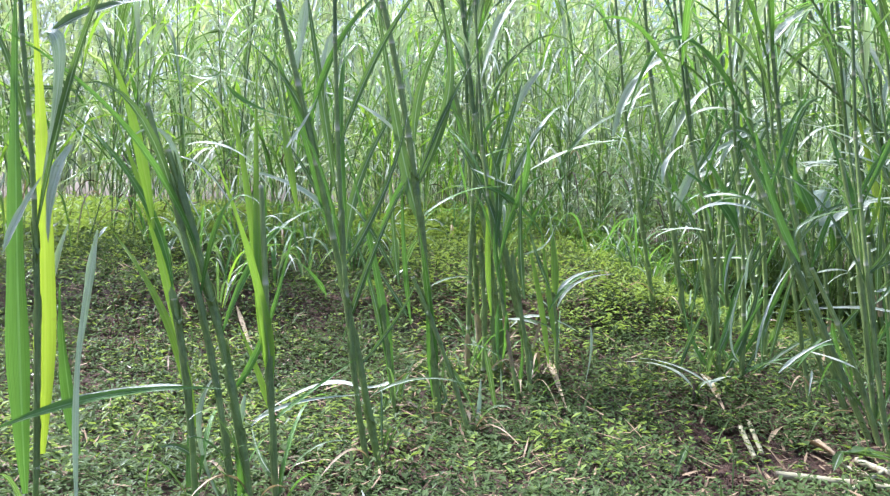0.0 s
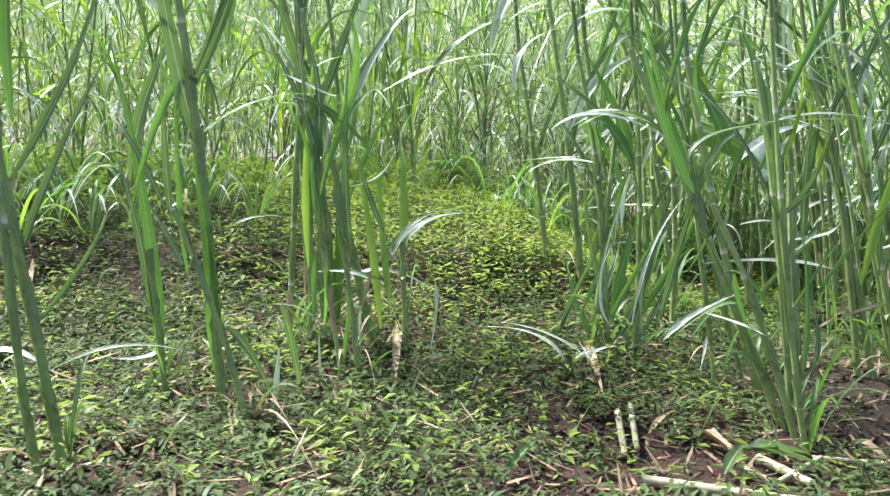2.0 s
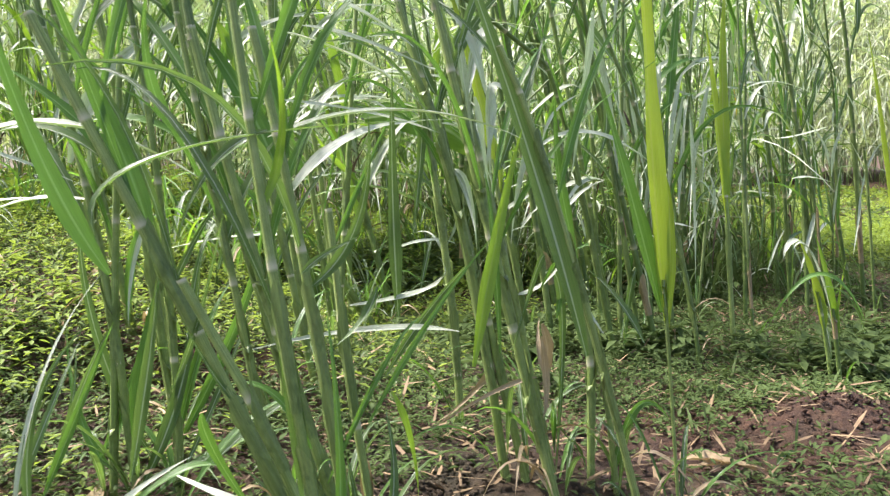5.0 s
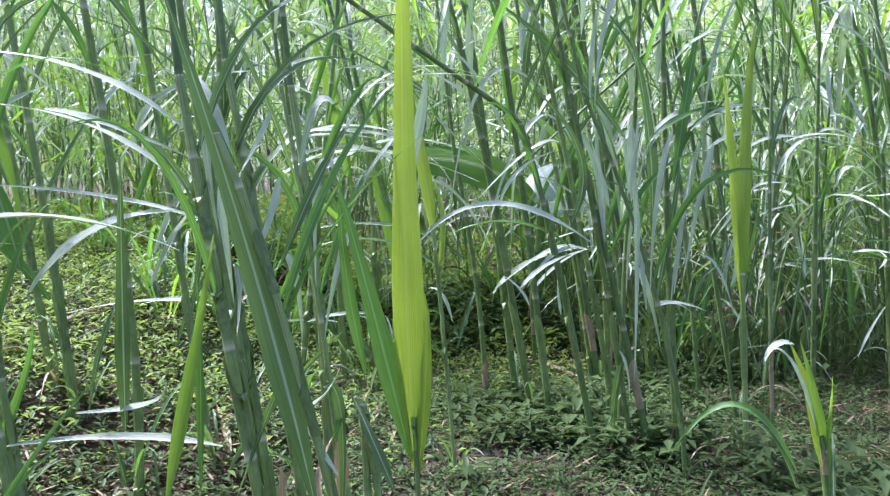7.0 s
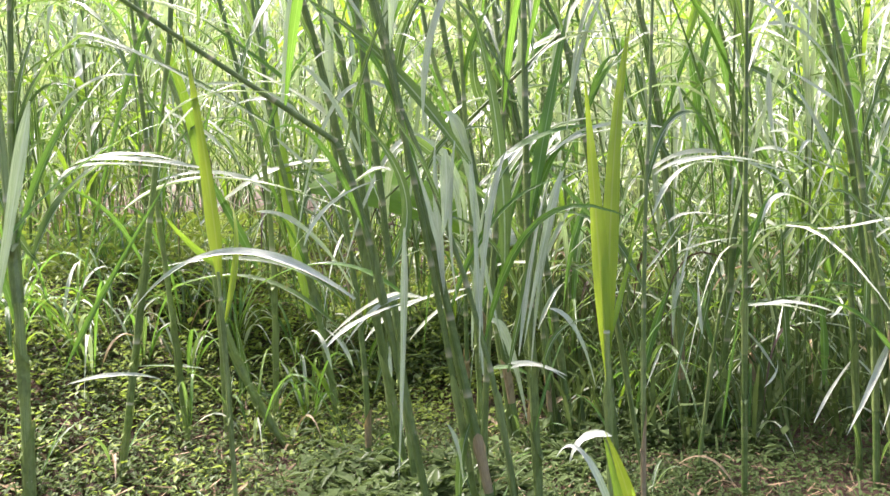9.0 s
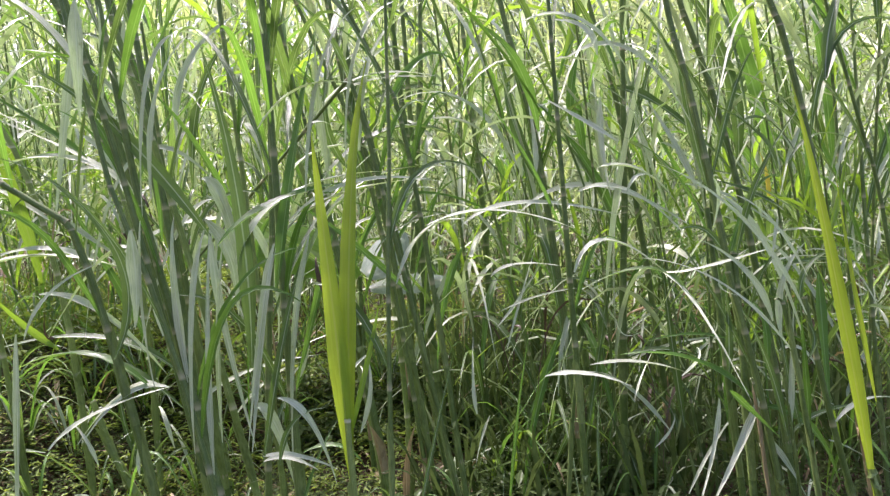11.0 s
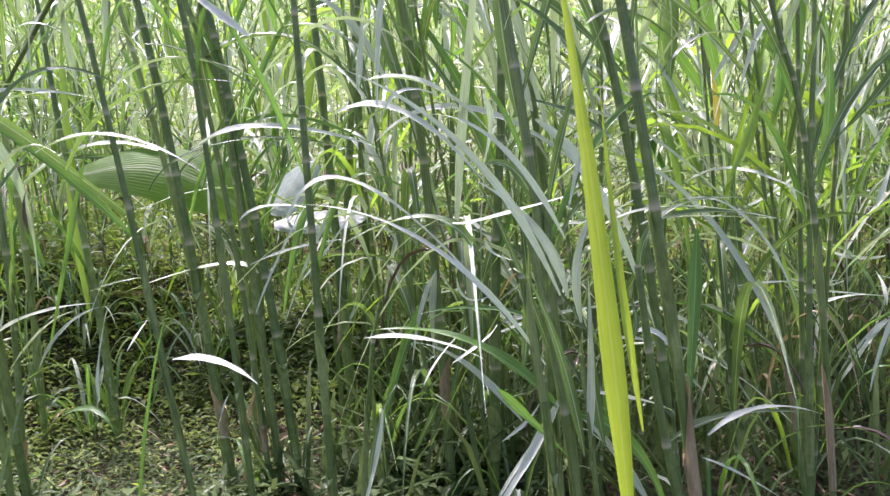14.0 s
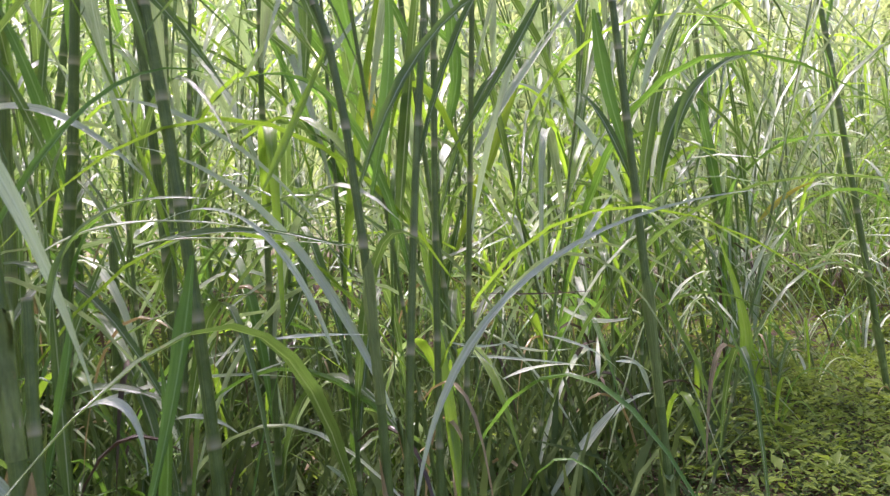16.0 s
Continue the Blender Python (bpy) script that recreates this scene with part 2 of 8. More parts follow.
def fast_mesh(name, v, f, mat, uvs=None):
    """Large mesh from arrays of quads."""
    me = bpy.data.meshes.new(name)
    v, f = np.asarray(v, np.float32), np.asarray(f, np.int32)
    me.vertices.add(len(v))
    me.vertices.foreach_set("co", v.ravel())
    me.loops.add(f.size)
    me.loops.foreach_set("vertex_index", f.ravel())
    me.polygons.add(len(f))
    me.polygons.foreach_set("loop_start", np.arange(len(f), dtype=np.int32) * f.shape[1])
    if uvs is not None:
        lay = me.uv_layers.new(name="UVMap")
        lay.data.foreach_set("uv", np.asarray(uvs, np.float32)[f.ravel()].ravel())
    me.polygons.foreach_set("use_smooth", np.ones(len(f), bool))
    me.materials.append(mat)
    me.update(calc_edges=True)
    me.validate()
    return me


def build_ground():
    def axis(lo, hi):
        near = np.arange(lo, hi, 0.06)
        return np.concatenate([[-1500, -300, -80, -25, -10], np.linspace(-6, lo, 8)[:-1], near, np.linspace(hi, hi + 8, 8), [30, 80, 300, 1500]])

    xs, ys = axis(-1.5, 6.5), axis(0.0, 8.0)
    gx, gy = np.meshgrid(xs, ys)
    z = ground_z(gx, gy)
    rng = np.random.RandomState(5)
    z += rng.normal(0, 0.006, z.shape) * ((gx > -1.5) & (gx < 6.5) & (gy > 0) & (gy < 8))
    v = np.stack([gx, gy, z], -1).reshape(-1, 3)
    w = len(xs)
    i = (np.arange(len(ys) - 1)[:, None] * w + np.arange(w - 1)[None]).ravel()
    f = np.stack([i, i + 1, i + 1 + w, i + w], -1)
    g = new("ground", fast_mesh("ground", v, f, M_SOIL))
    tagged(g, "dark damp field soil under weeds and cane", "ground", kind="structure")


build_ground()


# ---------------------------------------------------------------- blades and stalks
def bezier(p0, p1, p2, n):
    t = np.linspace(0, 1, n)[:, None]
    return (1 - t) ** 2 * np.asarray(p0) + 2 * t * (1 - t) * np.asarray(p1) + t**2 * np.asarray(p2)


def blade_geo(p0, p1, p2, width, seg=12, fold=0.28, facing=None, twist=0.0, wave=0.0, seed=0):
    """A long folded grass blade along a curve: narrow at its foot, widest a third of the way, drawn out to a point."""
    c = bezier(p0, p1, p2, seg + 1)
    d = np.gradient(c, axis=0)
    d /= np.linalg.norm(d, axis=1)[:, None] + 1e-9
    t = np.linspace(0, 1, seg + 1)
    prof = np.clip(np.minimum(0.16 + 3.2 * t, 1.0) * np.clip(1 - t, 0, 1) ** 0.8 * 1.35, 0.02, 1.0)
    up = np.array([0, 0, 1.0]) if facing is None else np.asarray(facing, float)
    side = np.cross(d, up)
    bad = np.linalg.norm(side, axis=1) < 0.15
    side[bad] += np.array([0.3, 0.1, 0])
    if facing is None:
        run = np.asarray(p2, float) - np.asarray(p0, float)
        flat = np.cross(run, (0, 0, 1.0))
        if np.linalg.norm(flat) > 1e-3:
            flat /= np.linalg.norm(flat)
            side = np.where((side @ flat)[:, None] < 0, -side, side) + 0.5 * flat
    side -= (side * d).sum(1)[:, None] * d
    side /= np.linalg.norm(side, axis=1)[:, None] + 1e-9
    nrm = np.cross(side, d)
    a = twist * t
    s2 = side * np.cos(a)[:, None] + nrm * np.sin(a)[:, None]
    n2 = np.cross(s2, d)
    half = (0.43 * width * prof)[:, None]
    lift = n2 * half * 1.9 * fold
    rip = wave * width * np.sin(t * 23 + seed)[:, None] * n2
    left, right = c - s2 * half + lift + rip, c + s2 * half + lift - rip
    v = np.stack([left, c, right], 1).reshape(-1, 3)
    uv = np.stack([np.tile([0, 0.5, 1], seg + 1), np.repeat(t, 3)], -1)
    i = np.arange(seg) * 3
    f = np.concatenate([np.stack([i, i + 1, i + 4, i + 3], -1), np.stack([i + 1, i + 2, i + 5, i + 4], -1)])
    return v, f, uv


def stalk_geo(p0, p1, p2, r0, r1, sides=7, joint=0.15):
    """A jointed stem along a curve, swollen at each joint."""
    length = np.linalg.norm(np.asarray(p2, float) - np.asarray(p0, float))
    k = max(2, int(length / joint))
    ts, rs, vs = [], [], []
    for j in range(k):
        for off, swell in ((0.0, 1.09), (0.07, 0.99), (0.93, 0.97)):
            t = (j + off) / k
            ts.append(t)
            rs.append((r0 + (r1 - r0) * t) * swell)
            vs.append(j + off)
    ts.append(1.0), rs.append(r1), vs.append(float(k))
    ts = np.array(ts)[:, None]
    c = (1 - ts) ** 2 * np.asarray(p0) + 2 * ts * (1 - ts) * np.asarray(p1) + ts**2 * np.asarray(p2)
    d = np.asarray(p2, float) - np.asarray(p0, float)
    d /= np.linalg.norm(d)
    x = np.cross(d, (0.3, 1, 0.1))
    x /= np.linalg.norm(x)
    y = np.cross(d, x)
    a = np.linspace(0, 2 * np.pi, sides, endpoint=False)
    ring = np.cos(a)[:, None] * x + np.sin(a)[:, None] * y
    v = (c[:, None] + ring[None] * np.array(rs)[:, None, None]).reshape(-1, 3)
    uv = np.stack([np.tile(a / 6.3, len(ts)), np.repeat(vs, sides)], -1)
    rows = np.arange(len(ts) - 1)[:, None] * sides
    j = np.arange(sides)[None]
    f = np.stack([rows + j, rows + (j + 1) % sides, rows + sides + (j + 1) % sides, rows + sides + j], -1).reshape(-1, 4)
    return v, f, uv


def part(name, geo, mat, parent, label=""):
    v, f, uv = geo
    inv, up = np.zeros(3), parent
    while up is not None:
        inv, up = inv + np.array(up.matrix_basis.translation), up.parent
    ob = new(name, mesh_of(name, v - inv, f, mat, uv))
    ob.parent = parent
    if label:
        tagged(ob, label)
    return ob


def root(name, at, label, category, group=""):
    e = new(name)
    e.empty_display_size = 0.05
    e.matrix_basis = Matrix.Translation(at)
    return tagged(e, label, category, group)


# ---------------------------------------------------------------- random cane plants
def plant_geo(rng, stalks, height, leaf_len, leaf_w, low=0.12, seg=10):
    """Stems and blades of one cane plant at the origin: lists of (curve, ...) for stems and blades."""
    stems, blades = [], []
    for _ in range(stalks):
        az, lean = rng.uniform(0, 6.28), rng.uniform(0.03, 0.26)
        h = height * rng.uniform(0.75, 1.1)
        foot = np.array([rng.normal(0, 0.05), rng.normal(0, 0.05), -0.03])
        top = foot + h * np.array([math.cos(az) * lean, math.sin(az) * lean, 1.0])
        mid = (foot + top) / 2 + np.array([rng.normal(0, 0.03), rng.normal(0, 0.03), 0.0])
        r = rng.uniform(0.004, 0.0075)
        stems.append((foot, mid, top, r, r * 0.5))
        count = rng.randint(12, 16)
        turn = rng.uniform(0, 6.28)
        for k in range(count):
            u = low + (1.0 - low) * ((k + rng.uniform(0, 0.8)) / count) ** 1.1
            p0 = (1 - u) ** 2 * foot + 2 * u * (1 - u) * mid + u * u * top
            turn += math.pi + rng.normal(0, 0.6)
            out = np.array([math.cos(turn), math.sin(turn), 0])
            ln = leaf_len * rng.uniform(0.6, 1.25)
            style = rng.rand()
            if style < 0.16:
                # stiff upright blade
                p1 = p0 + out * ln * 0.12 + np.array([0, 0, ln * 0.5])
                p2 = p0 + out * ln * 0.32 + np.array([0, 0, ln * 0.92])
            elif style < 0.58:
                # blade rising steeply, then arching over
                p1 = p0 + out * ln * rng.uniform(0.22, 0.34) + np.array([0, 0, ln * rng.uniform(0.6, 0.9)])
                p2 = p0 + out * ln * rng.uniform(0.7, 0.95) + np.array([0, 0, ln * rng.uniform(0.05, 0.45)])
            elif style < 0.86:
                # long arch with its tip drooping below its foot
                p1 = p0 + out * ln * rng.uniform(0.35, 0.5) + np.array([0, 0, ln * rng.uniform(0.5, 0.8)])
                p2 = p0 + out * ln * rng.uniform(0.75, 0.95) + np.array([0, 0, ln * rng.uniform(-0.35, 0.0)])
            else:
                # bent blade hanging beside its stem
                p1 = p0 + out * ln * 0.25 + np.array([0, 0, ln * rng.uniform(0.5, 0.8)])
                p2 = p0 + out * ln * rng.uniform(0.25, 0.45) + np.array([0, 0, ln * rng.uniform(-0.5, -0.15)])
            blades.append((p0, p1, p2, leaf_w * rng.uniform(0.6, 1.15), rng.uniform(-0.9, 0.9)))
    return stems, blades


LABELS = ["tall green cane plant with arching glossy blades", "leaning green cane plant with drooping long leaves",
          "slender cane stems with narrow grey-green blades", "leafy cane clump rooted in weedy soil"]


def template(seed, at):
    rng = np.random.RandomState(seed)
    e = root("cane_plant", at, LABELS[seed % 4], "cane plant", "cane plants of the field")
    stems, blades = plant_geo(rng, rng.randint(1, 3), rng.uniform(1.35, 2.1), rng.uniform(0.6, 0.95), rng.uniform(0.020, 0.032))
    at = np.array(at)
    for p0, p1, p2, r0, r1 in stems:
        part("stalk", stalk_geo(p0 + at, p1 + at, p2 + at, r0, r1, 6), M_STALK, e)
    for k, (p0, p1, p2, w, tw) in enumerate(blades):
        part("leaf", blade_geo(p0 + at, p1 + at, p2 + at, w, 10, 0.3, None, tw, 0.03, k), (M_LEAF, M_PALE_SHEEN, M_LEAF, M_PALE_SHEEN, M_YOUNG, M_PALE_SHEEN, M_LEAF, M_PALE_SHEEN, M_FRESH, M_YOUNG)[int(rng.rand() ** 1.1 * 10)], e)
    for p0, p1, p2, r0, r1 in stems:
        for k in range(rng.randint(1, 3)):
            u = rng.uniform(0.08, 0.4)
            a = (1 - u) ** 2 * p0 + 2 * u * (1 - u) * p1 + u * u * p2 + at
            az, ln = rng.uniform(0, 6.28), rng.uniform(0.25, 0.5)
            out = np.array([math.cos(az), math.sin(az), 0])
            low = a + out * ln * 0.5 - np.array([0, 0, min(ln * 0.6, a[2] - at[2])])
            part("dry_leaf", blade_geo(a, a + out * ln * 0.4 + np.array([0, 0, 0.12]), low, rng.uniform(0.010, 0.018), 8, 0.4, None, rng.uniform(-1, 1), 0.05, k), (M_DRY, M_DEAD)[rng.randint(2)], e)
    return e


def front_line(x):
    """How far the open strip beside the path reaches before the standing cane begins."""
    return float(np.interp(x, [-3, -0.6, 0.0, 0.5, 0.9, 1.4, 1.9, 2.5, 3.3, 4.0, 4.5, 4.9, 5.4, 6.5, 9, 14], [4.2, 4.6, 4.9, 5.1, 5.2, 5.2, 5.3, 5.3, 4.7, 4.3, 4.5, 5.4, 7.2, 8.2, 7.2, 5.0]))


def cane_field():
    rng = np.random.RandomState(21)
    spots = []
    tries = 0
    while len(spots) < 190 and tries < 20000:
        tries += 1
        x = rng.uniform(-1.9, 6.8) if rng.rand() < 0.8 else rng.uniform(3.2, 4.9)
        y = front_line(x) + rng.uniform(0, 1.75) ** 1.9
        if all((x - a) ** 2 + (y - b) ** 2 > 0.15**2 for a, b in spots):
            spots.append((x, y))
    kinds = 14
    first = []
    for k, (x, y) in enumerate(spots):
        at = (x, y, float(ground_z(x, y)))
        if k < kinds:
            first.append(template(100 + k, at))
        else:
            c = copy_thing(first[k % kinds], Matrix.Translation(at) @ Matrix.Rotation(rng.uniform(0, 6.28), 4, "Z"))
            c["label"] = LABELS[k % 4]


def thicket(name, count, seed, depth, tall, long, wide, label):
    rng = np.random.RandomState(seed)
    vs, fs, us, n0 = [], [], [], 0
    sv, sf, su, s0 = [], [], [], 0
    for _ in range(count):
        x = rng.uniform(-4 - depth[1] * 0.5, 11 + depth[1] * 0.5)
        y = front_line(x) + depth[0] + (depth[1] - depth[0]) * rng.rand() ** 1.3
        if x < 1.2 and rng.rand() < 0.45:
            continue
        at = np.array([x, y, float(ground_z(x, y))])
        stems, blades = plant_geo(rng, 1, rng.uniform(*tall), rng.uniform(*long), rng.uniform(*wide), 0.08)
        for p0, p1, p2, r0, r1 in stems:
            v, f, u = stalk_geo(p0 + at, p1 + at, p2 + at, r0, r1, 5, 0.3)
            sv.append(v), sf.append(f + s0), su.append(u)
            s0 += len(v)
        for p0, p1, p2, w, tw in blades:
            v, f, u = blade_geo(p0 + at, p1 + at, p2 + at, w, 7, 0.3, None, tw)
            vs.append(v), fs.append(f + n0), us.append(u)
            n0 += len(v)
    e = root(name, (0, 9, 0.1), label, "cane thicket")
    e["kind"] = "stuff"
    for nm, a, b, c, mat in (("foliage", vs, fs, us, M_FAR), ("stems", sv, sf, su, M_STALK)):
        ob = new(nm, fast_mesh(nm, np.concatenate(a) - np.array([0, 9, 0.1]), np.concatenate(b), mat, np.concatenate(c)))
        ob.parent = e
        ob["kind"] = "stuff"


# ---------------------------------------------------------------- plants beside the path
COUNTER = [0]


def hero(label, at):
    return root("cane_plant", at, label, "cane plant", "cane plants beside the path")


def tuft(c, foot, seed):
    """Short basal blades and a few dry ones round the foot of a stem."""
    rng = np.random.RandomState(seed)
    foot = np.array([foot[0], foot[1], float(ground_z(foot[0], foot[1])) - 0.01])
    for k in range(rng.randint(3, 6) if foot[0] < 2.6 else rng.randint(1, 3)):
        az = rng.uniform(0, 6.28)
        out = np.array([math.cos(az), math.sin(az), 0])
        ln = rng.uniform(0.10, 0.30)
        dry = rng.rand() < 0.3
        lift = rng.uniform(0.25, 0.6) if dry else rng.uniform(0.5, 0.95)
        p0 = foot + out * 0.012 + np.array([0, 0, rng.uniform(0, 0.08)])
        p1 = p0 + out * ln * 0.3 + np.array([0, 0, ln * lift])
        p2 = p0 + out * ln * rng.uniform(0.5, 0.9) + np.array([0, 0, ln * (lift * 0.7 - (0.35 if dry else 0.0))])
        p2[2] = max(p2[2], float(ground_z(p2[0], p2[1])) + 0.004)
        part("leaf", blade_geo(p0, p1, p2, rng.uniform(0.007, 0.015), 8, 0.3, None, rng.uniform(-1, 1), 0.04, k), M_DRY if dry else (M_LEAF, M_LEAF, M_FRESH, M_LEAF)[rng.randint(4)], c)


def stem(c, p0, p1, p2, r, mat=None):
    COUNTER[0] += 1
    if mat is not M_BROWN_STALK:
        tuft(c, p0, 500 + COUNTER[0])
    st = part("stalk", stalk_geo(p0, p1, p2, r * 1.05, r * 0.8, 9), mat or (M_WAXY_LIT if p0[0] < 2.6 else M_STALK), c)
    rng = np.random.RandomState(900 + COUNTER[0])
    p0, p1, p2 = np.array(p0), np.array(p1), np.array(p2)
    length = np.linalg.norm(p2 - p0)
    for k in range(rng.randint(2, 5) if p0[0] < 2.6 else rng.randint(1, 3)):
        u = min(0.85, (0.10 + 0.17 * k + 0.05 * rng.rand()) / length)
        v = min(0.97, u + rng.uniform(0.07, 0.14) / length)
        a, b = ((1 - q) ** 2 * p0 + 2 * q * (1 - q) * p1 + q * q * p2 for q in (u, v))
        part("sheath", sheath_geo(a, b, r, rng.uniform(0, 6.28)), M_DEAD if mat is M_BROWN_STALK else M_DRY if k == 0 and rng.rand() < 0.15 else M_SHEATH, st, "papery leaf sheath wrapped round the stem")
    if p2[2] > 0.85:
        crown(c, p2, p2 - p1, r, rng)
    if length > 0.7:
        fan(c, p0, p1, p2, rng)
    return st


def fan(c, p0, p1, p2, rng):
    """Steep narrow blades leaving the upper half of a stem to either side."""
    side = rng.choice([-1, 1])
    for k in range(2):
        u = 0.5 + 0.22 * k + 0.1 * rng.rand()
        a = (1 - u) ** 2 * p0 + 2 * u * (1 - u) * p1 + u * u * p2
        side = -side
        out = np.array([side, rng.normal(0, 0.6), 0])
        ln = rng.uniform(0.32, 0.62)
        m = a + out * ln * rng.uniform(0.10, 0.2) + np.array([0, 0, ln * rng.uniform(0.5, 0.7)])
        e = a + out * ln * rng.uniform(0.3, 0.6) + np.array([0, 0, ln * rng.uniform(0.35, 0.9)])
        part("leaf", blade_geo(a, m, e, rng.uniform(0.010, 0.020), 10, 0.3, (0.1, -0.7, 0.7), rng.uniform(-0.8, 0.8), 0.03, k), (M_LEAF, M_FRESH)[rng.randint(2)], c)


def crown(c, at, way, r, rng):
    """The leafy top of a cane stem, carried on upwards from where its lower part ends."""
    way = way / np.linalg.norm(way)
    way = way * 0.6 + np.array([0, 0, 0.5])
    tall = rng.uniform(0.55, 0.95)
    end = at + way / np.linalg.norm(way) * tall
    part("stalk", stalk_geo(at - way * 0.02, (at + end) / 2, end, r * 0.8, r * 0.5, 8), M_STALK, c)
    turn = rng.uniform(0, 6.28)
    for k in range(rng.randint(3, 6)):
        p0 = at + (end - at) * (0.1 + 0.9 * (k + 0.5 * rng.rand()) / 8)
        turn += math.pi + rng.normal(0, 0.5)
        out = np.array([math.cos(turn), math.sin(turn), 0])
        ln = rng.uniform(0.55, 0.9)
        p1 = p0 + out * ln * 0.33 + np.array([0, 0, ln * rng.uniform(0.5, 0.8)])
        p2 = p0 + out * ln * rng.uniform(0.55, 0.85) + np.array([0, 0, ln * rng.uniform(0.0, 0.5)])
        part("leaf", blade_geo(p0, p1, p2, rng.uniform(0.016, 0.028), 10, 0.3, None, rng.uniform(-0.8, 0.8), 0.03, k), (M_LEAF, M_FRESH, M_LEAF, M_PALE_SHEEN)[rng.randint(4)], c)


def sheath_geo(a, b, r, turn):
    """A papery tube clasping the stem, flared and torn to a point at its upper end."""
    d = (b - a) / np.linalg.norm(b - a)
    x = np.cross(d, (0.3, 1, 0.1))
    x /= np.linalg.norm(x)
    y = np.cross(d, x)
    ang = np.linspace(0, 2 * np.pi, 9)[:-1] + turn
    rows = []
    for t, k, slant in ((0.0, 1.10, 0.0), (0.5, 1.16, 0.0), (0.85, 1.24, 0.10), (1.0, 1.5, 0.35)):
        rise = slant * np.cos(ang - turn)
        rows.append(a + d * (np.linalg.norm(b - a) * (t + rise))[:, None] + (np.cos(ang)[:, None] * x + np.sin(ang)[:, None] * y) * r * k)
    v = np.concatenate(rows)
    n = len(ang)
    f = [(i * n + j, i * n + (j + 1) % n, (i + 1) * n + (j + 1) % n, (i + 1) * n + j) for i in range(3) for j in range(n)]
    uv = np.stack([np.tile(np.linspace(0, 0.4, n), 4), np.repeat([0, 0.5, 0.85, 1.0], n)], -1)
    return v, np.array(f), uv


def cut_cane(p0, p1, r):
    """A cut length of bleached cane lying on the ground."""
    r = r * 1.2
    p0, p1 = (np.array([p[0], p[1], float(ground_z(p[0], p[1])) + r + 0.012]) for p in (p0, p1))
    low = np.array([p0[0], p0[1], min(p0[2], p1[2]) - r])
    v, f, uv = stalk_geo(p0, (p0 + p1) / 2, p1, r, r * 0.9, 8, 0.12)
    n = len(v)
    caps = [list(range(7, -1, -1)), list(range(n - 8, n))]
    ob = new("cut_cane", mesh_of("cut_cane", v - low, [*map(tuple, f), *caps], M_BLEACHED, uv))
    ob.location = low
    tagged(ob, "bleached cut cane stick lying on the soil", "cane stick", "cut canes on the ground")


def grass_tufts():
    """Low tufts of arching grass between the cane stems."""
    rng = np.random.RandomState(77)
    kinds = []
    for k in range(104):
        x = rng.uniform(-0.8, 5.6) if k < 56 else rng.uniform(-0.6, 2.5)
        y = front_line(x) + (rng.uniform(-0.3, 0.9) if k < 56 else -rng.uniform(0.0, 1.2) ** 1.5)
        at = np.array([x, y, float(ground_z(x, y))])
        if len(kinds) < 6:
            e = root("grass_tuft", at, "low tuft of thin arching grass among weeds", "grass tuft", "grass tufts between the cane")
            for j in range(rng.randint(7, 11)):
                az = rng.uniform(0, 6.28)
                out = np.array([math.cos(az), math.sin(az), 0])
                ln = rng.uniform(0.22, 0.55)
                p0 = at + out * 0.02
                p1 = p0 + out * ln * 0.25 + np.array([0, 0, ln * rng.uniform(0.7, 1.0)])
                p2 = p0 + out * ln * rng.uniform(0.5, 0.8) + np.array([0, 0, ln * rng.uniform(-0.05, 0.5)])
                mat = (M_LEAF, M_PALE_SHEEN, M_FRESH, M_LEAF, M_YOUNG, M_FRESH, M_LEAF, M_DRY)[rng.randint(8)]
                part("leaf", blade_geo(p0, p1, p2, rng.uniform(0.010, 0.018), 9, 0.35, None, rng.uniform(-0.8, 0.8), 0.04, j), mat, e)
            kinds.append(e)
        else:
            copy_thing(kinds[k % 6], Matrix.Translation(at) @ Matrix.Rotation(rng.uniform(0, 6.28), 4, "Z"))


def blade(c, p0, p1, p2, w, mat=None, up=False):
    COUNTER[0] += 1
    k = COUNTER[0]
    turn = 0.5 * math.sin(k * 2.4)
    if mat is M_PALE_SHEEN and not up:
        w = w * 0.78
    geo = blade_geo(p0, p1, p2, w, 16, 0.3 if up else 0.22, (0.2 * math.sin(k), -0.45, 0.9) if up else (0.15 * math.sin(k), -0.7, 0.85) if mat is M_PALE_SHEEN else (0.15 * math.sin(k), -1.0, 0.55), turn, 0.035, k)
    return part("leaf", geo, mat or (M_LEAF, M_FRESH)[k % 5 < 2], c)


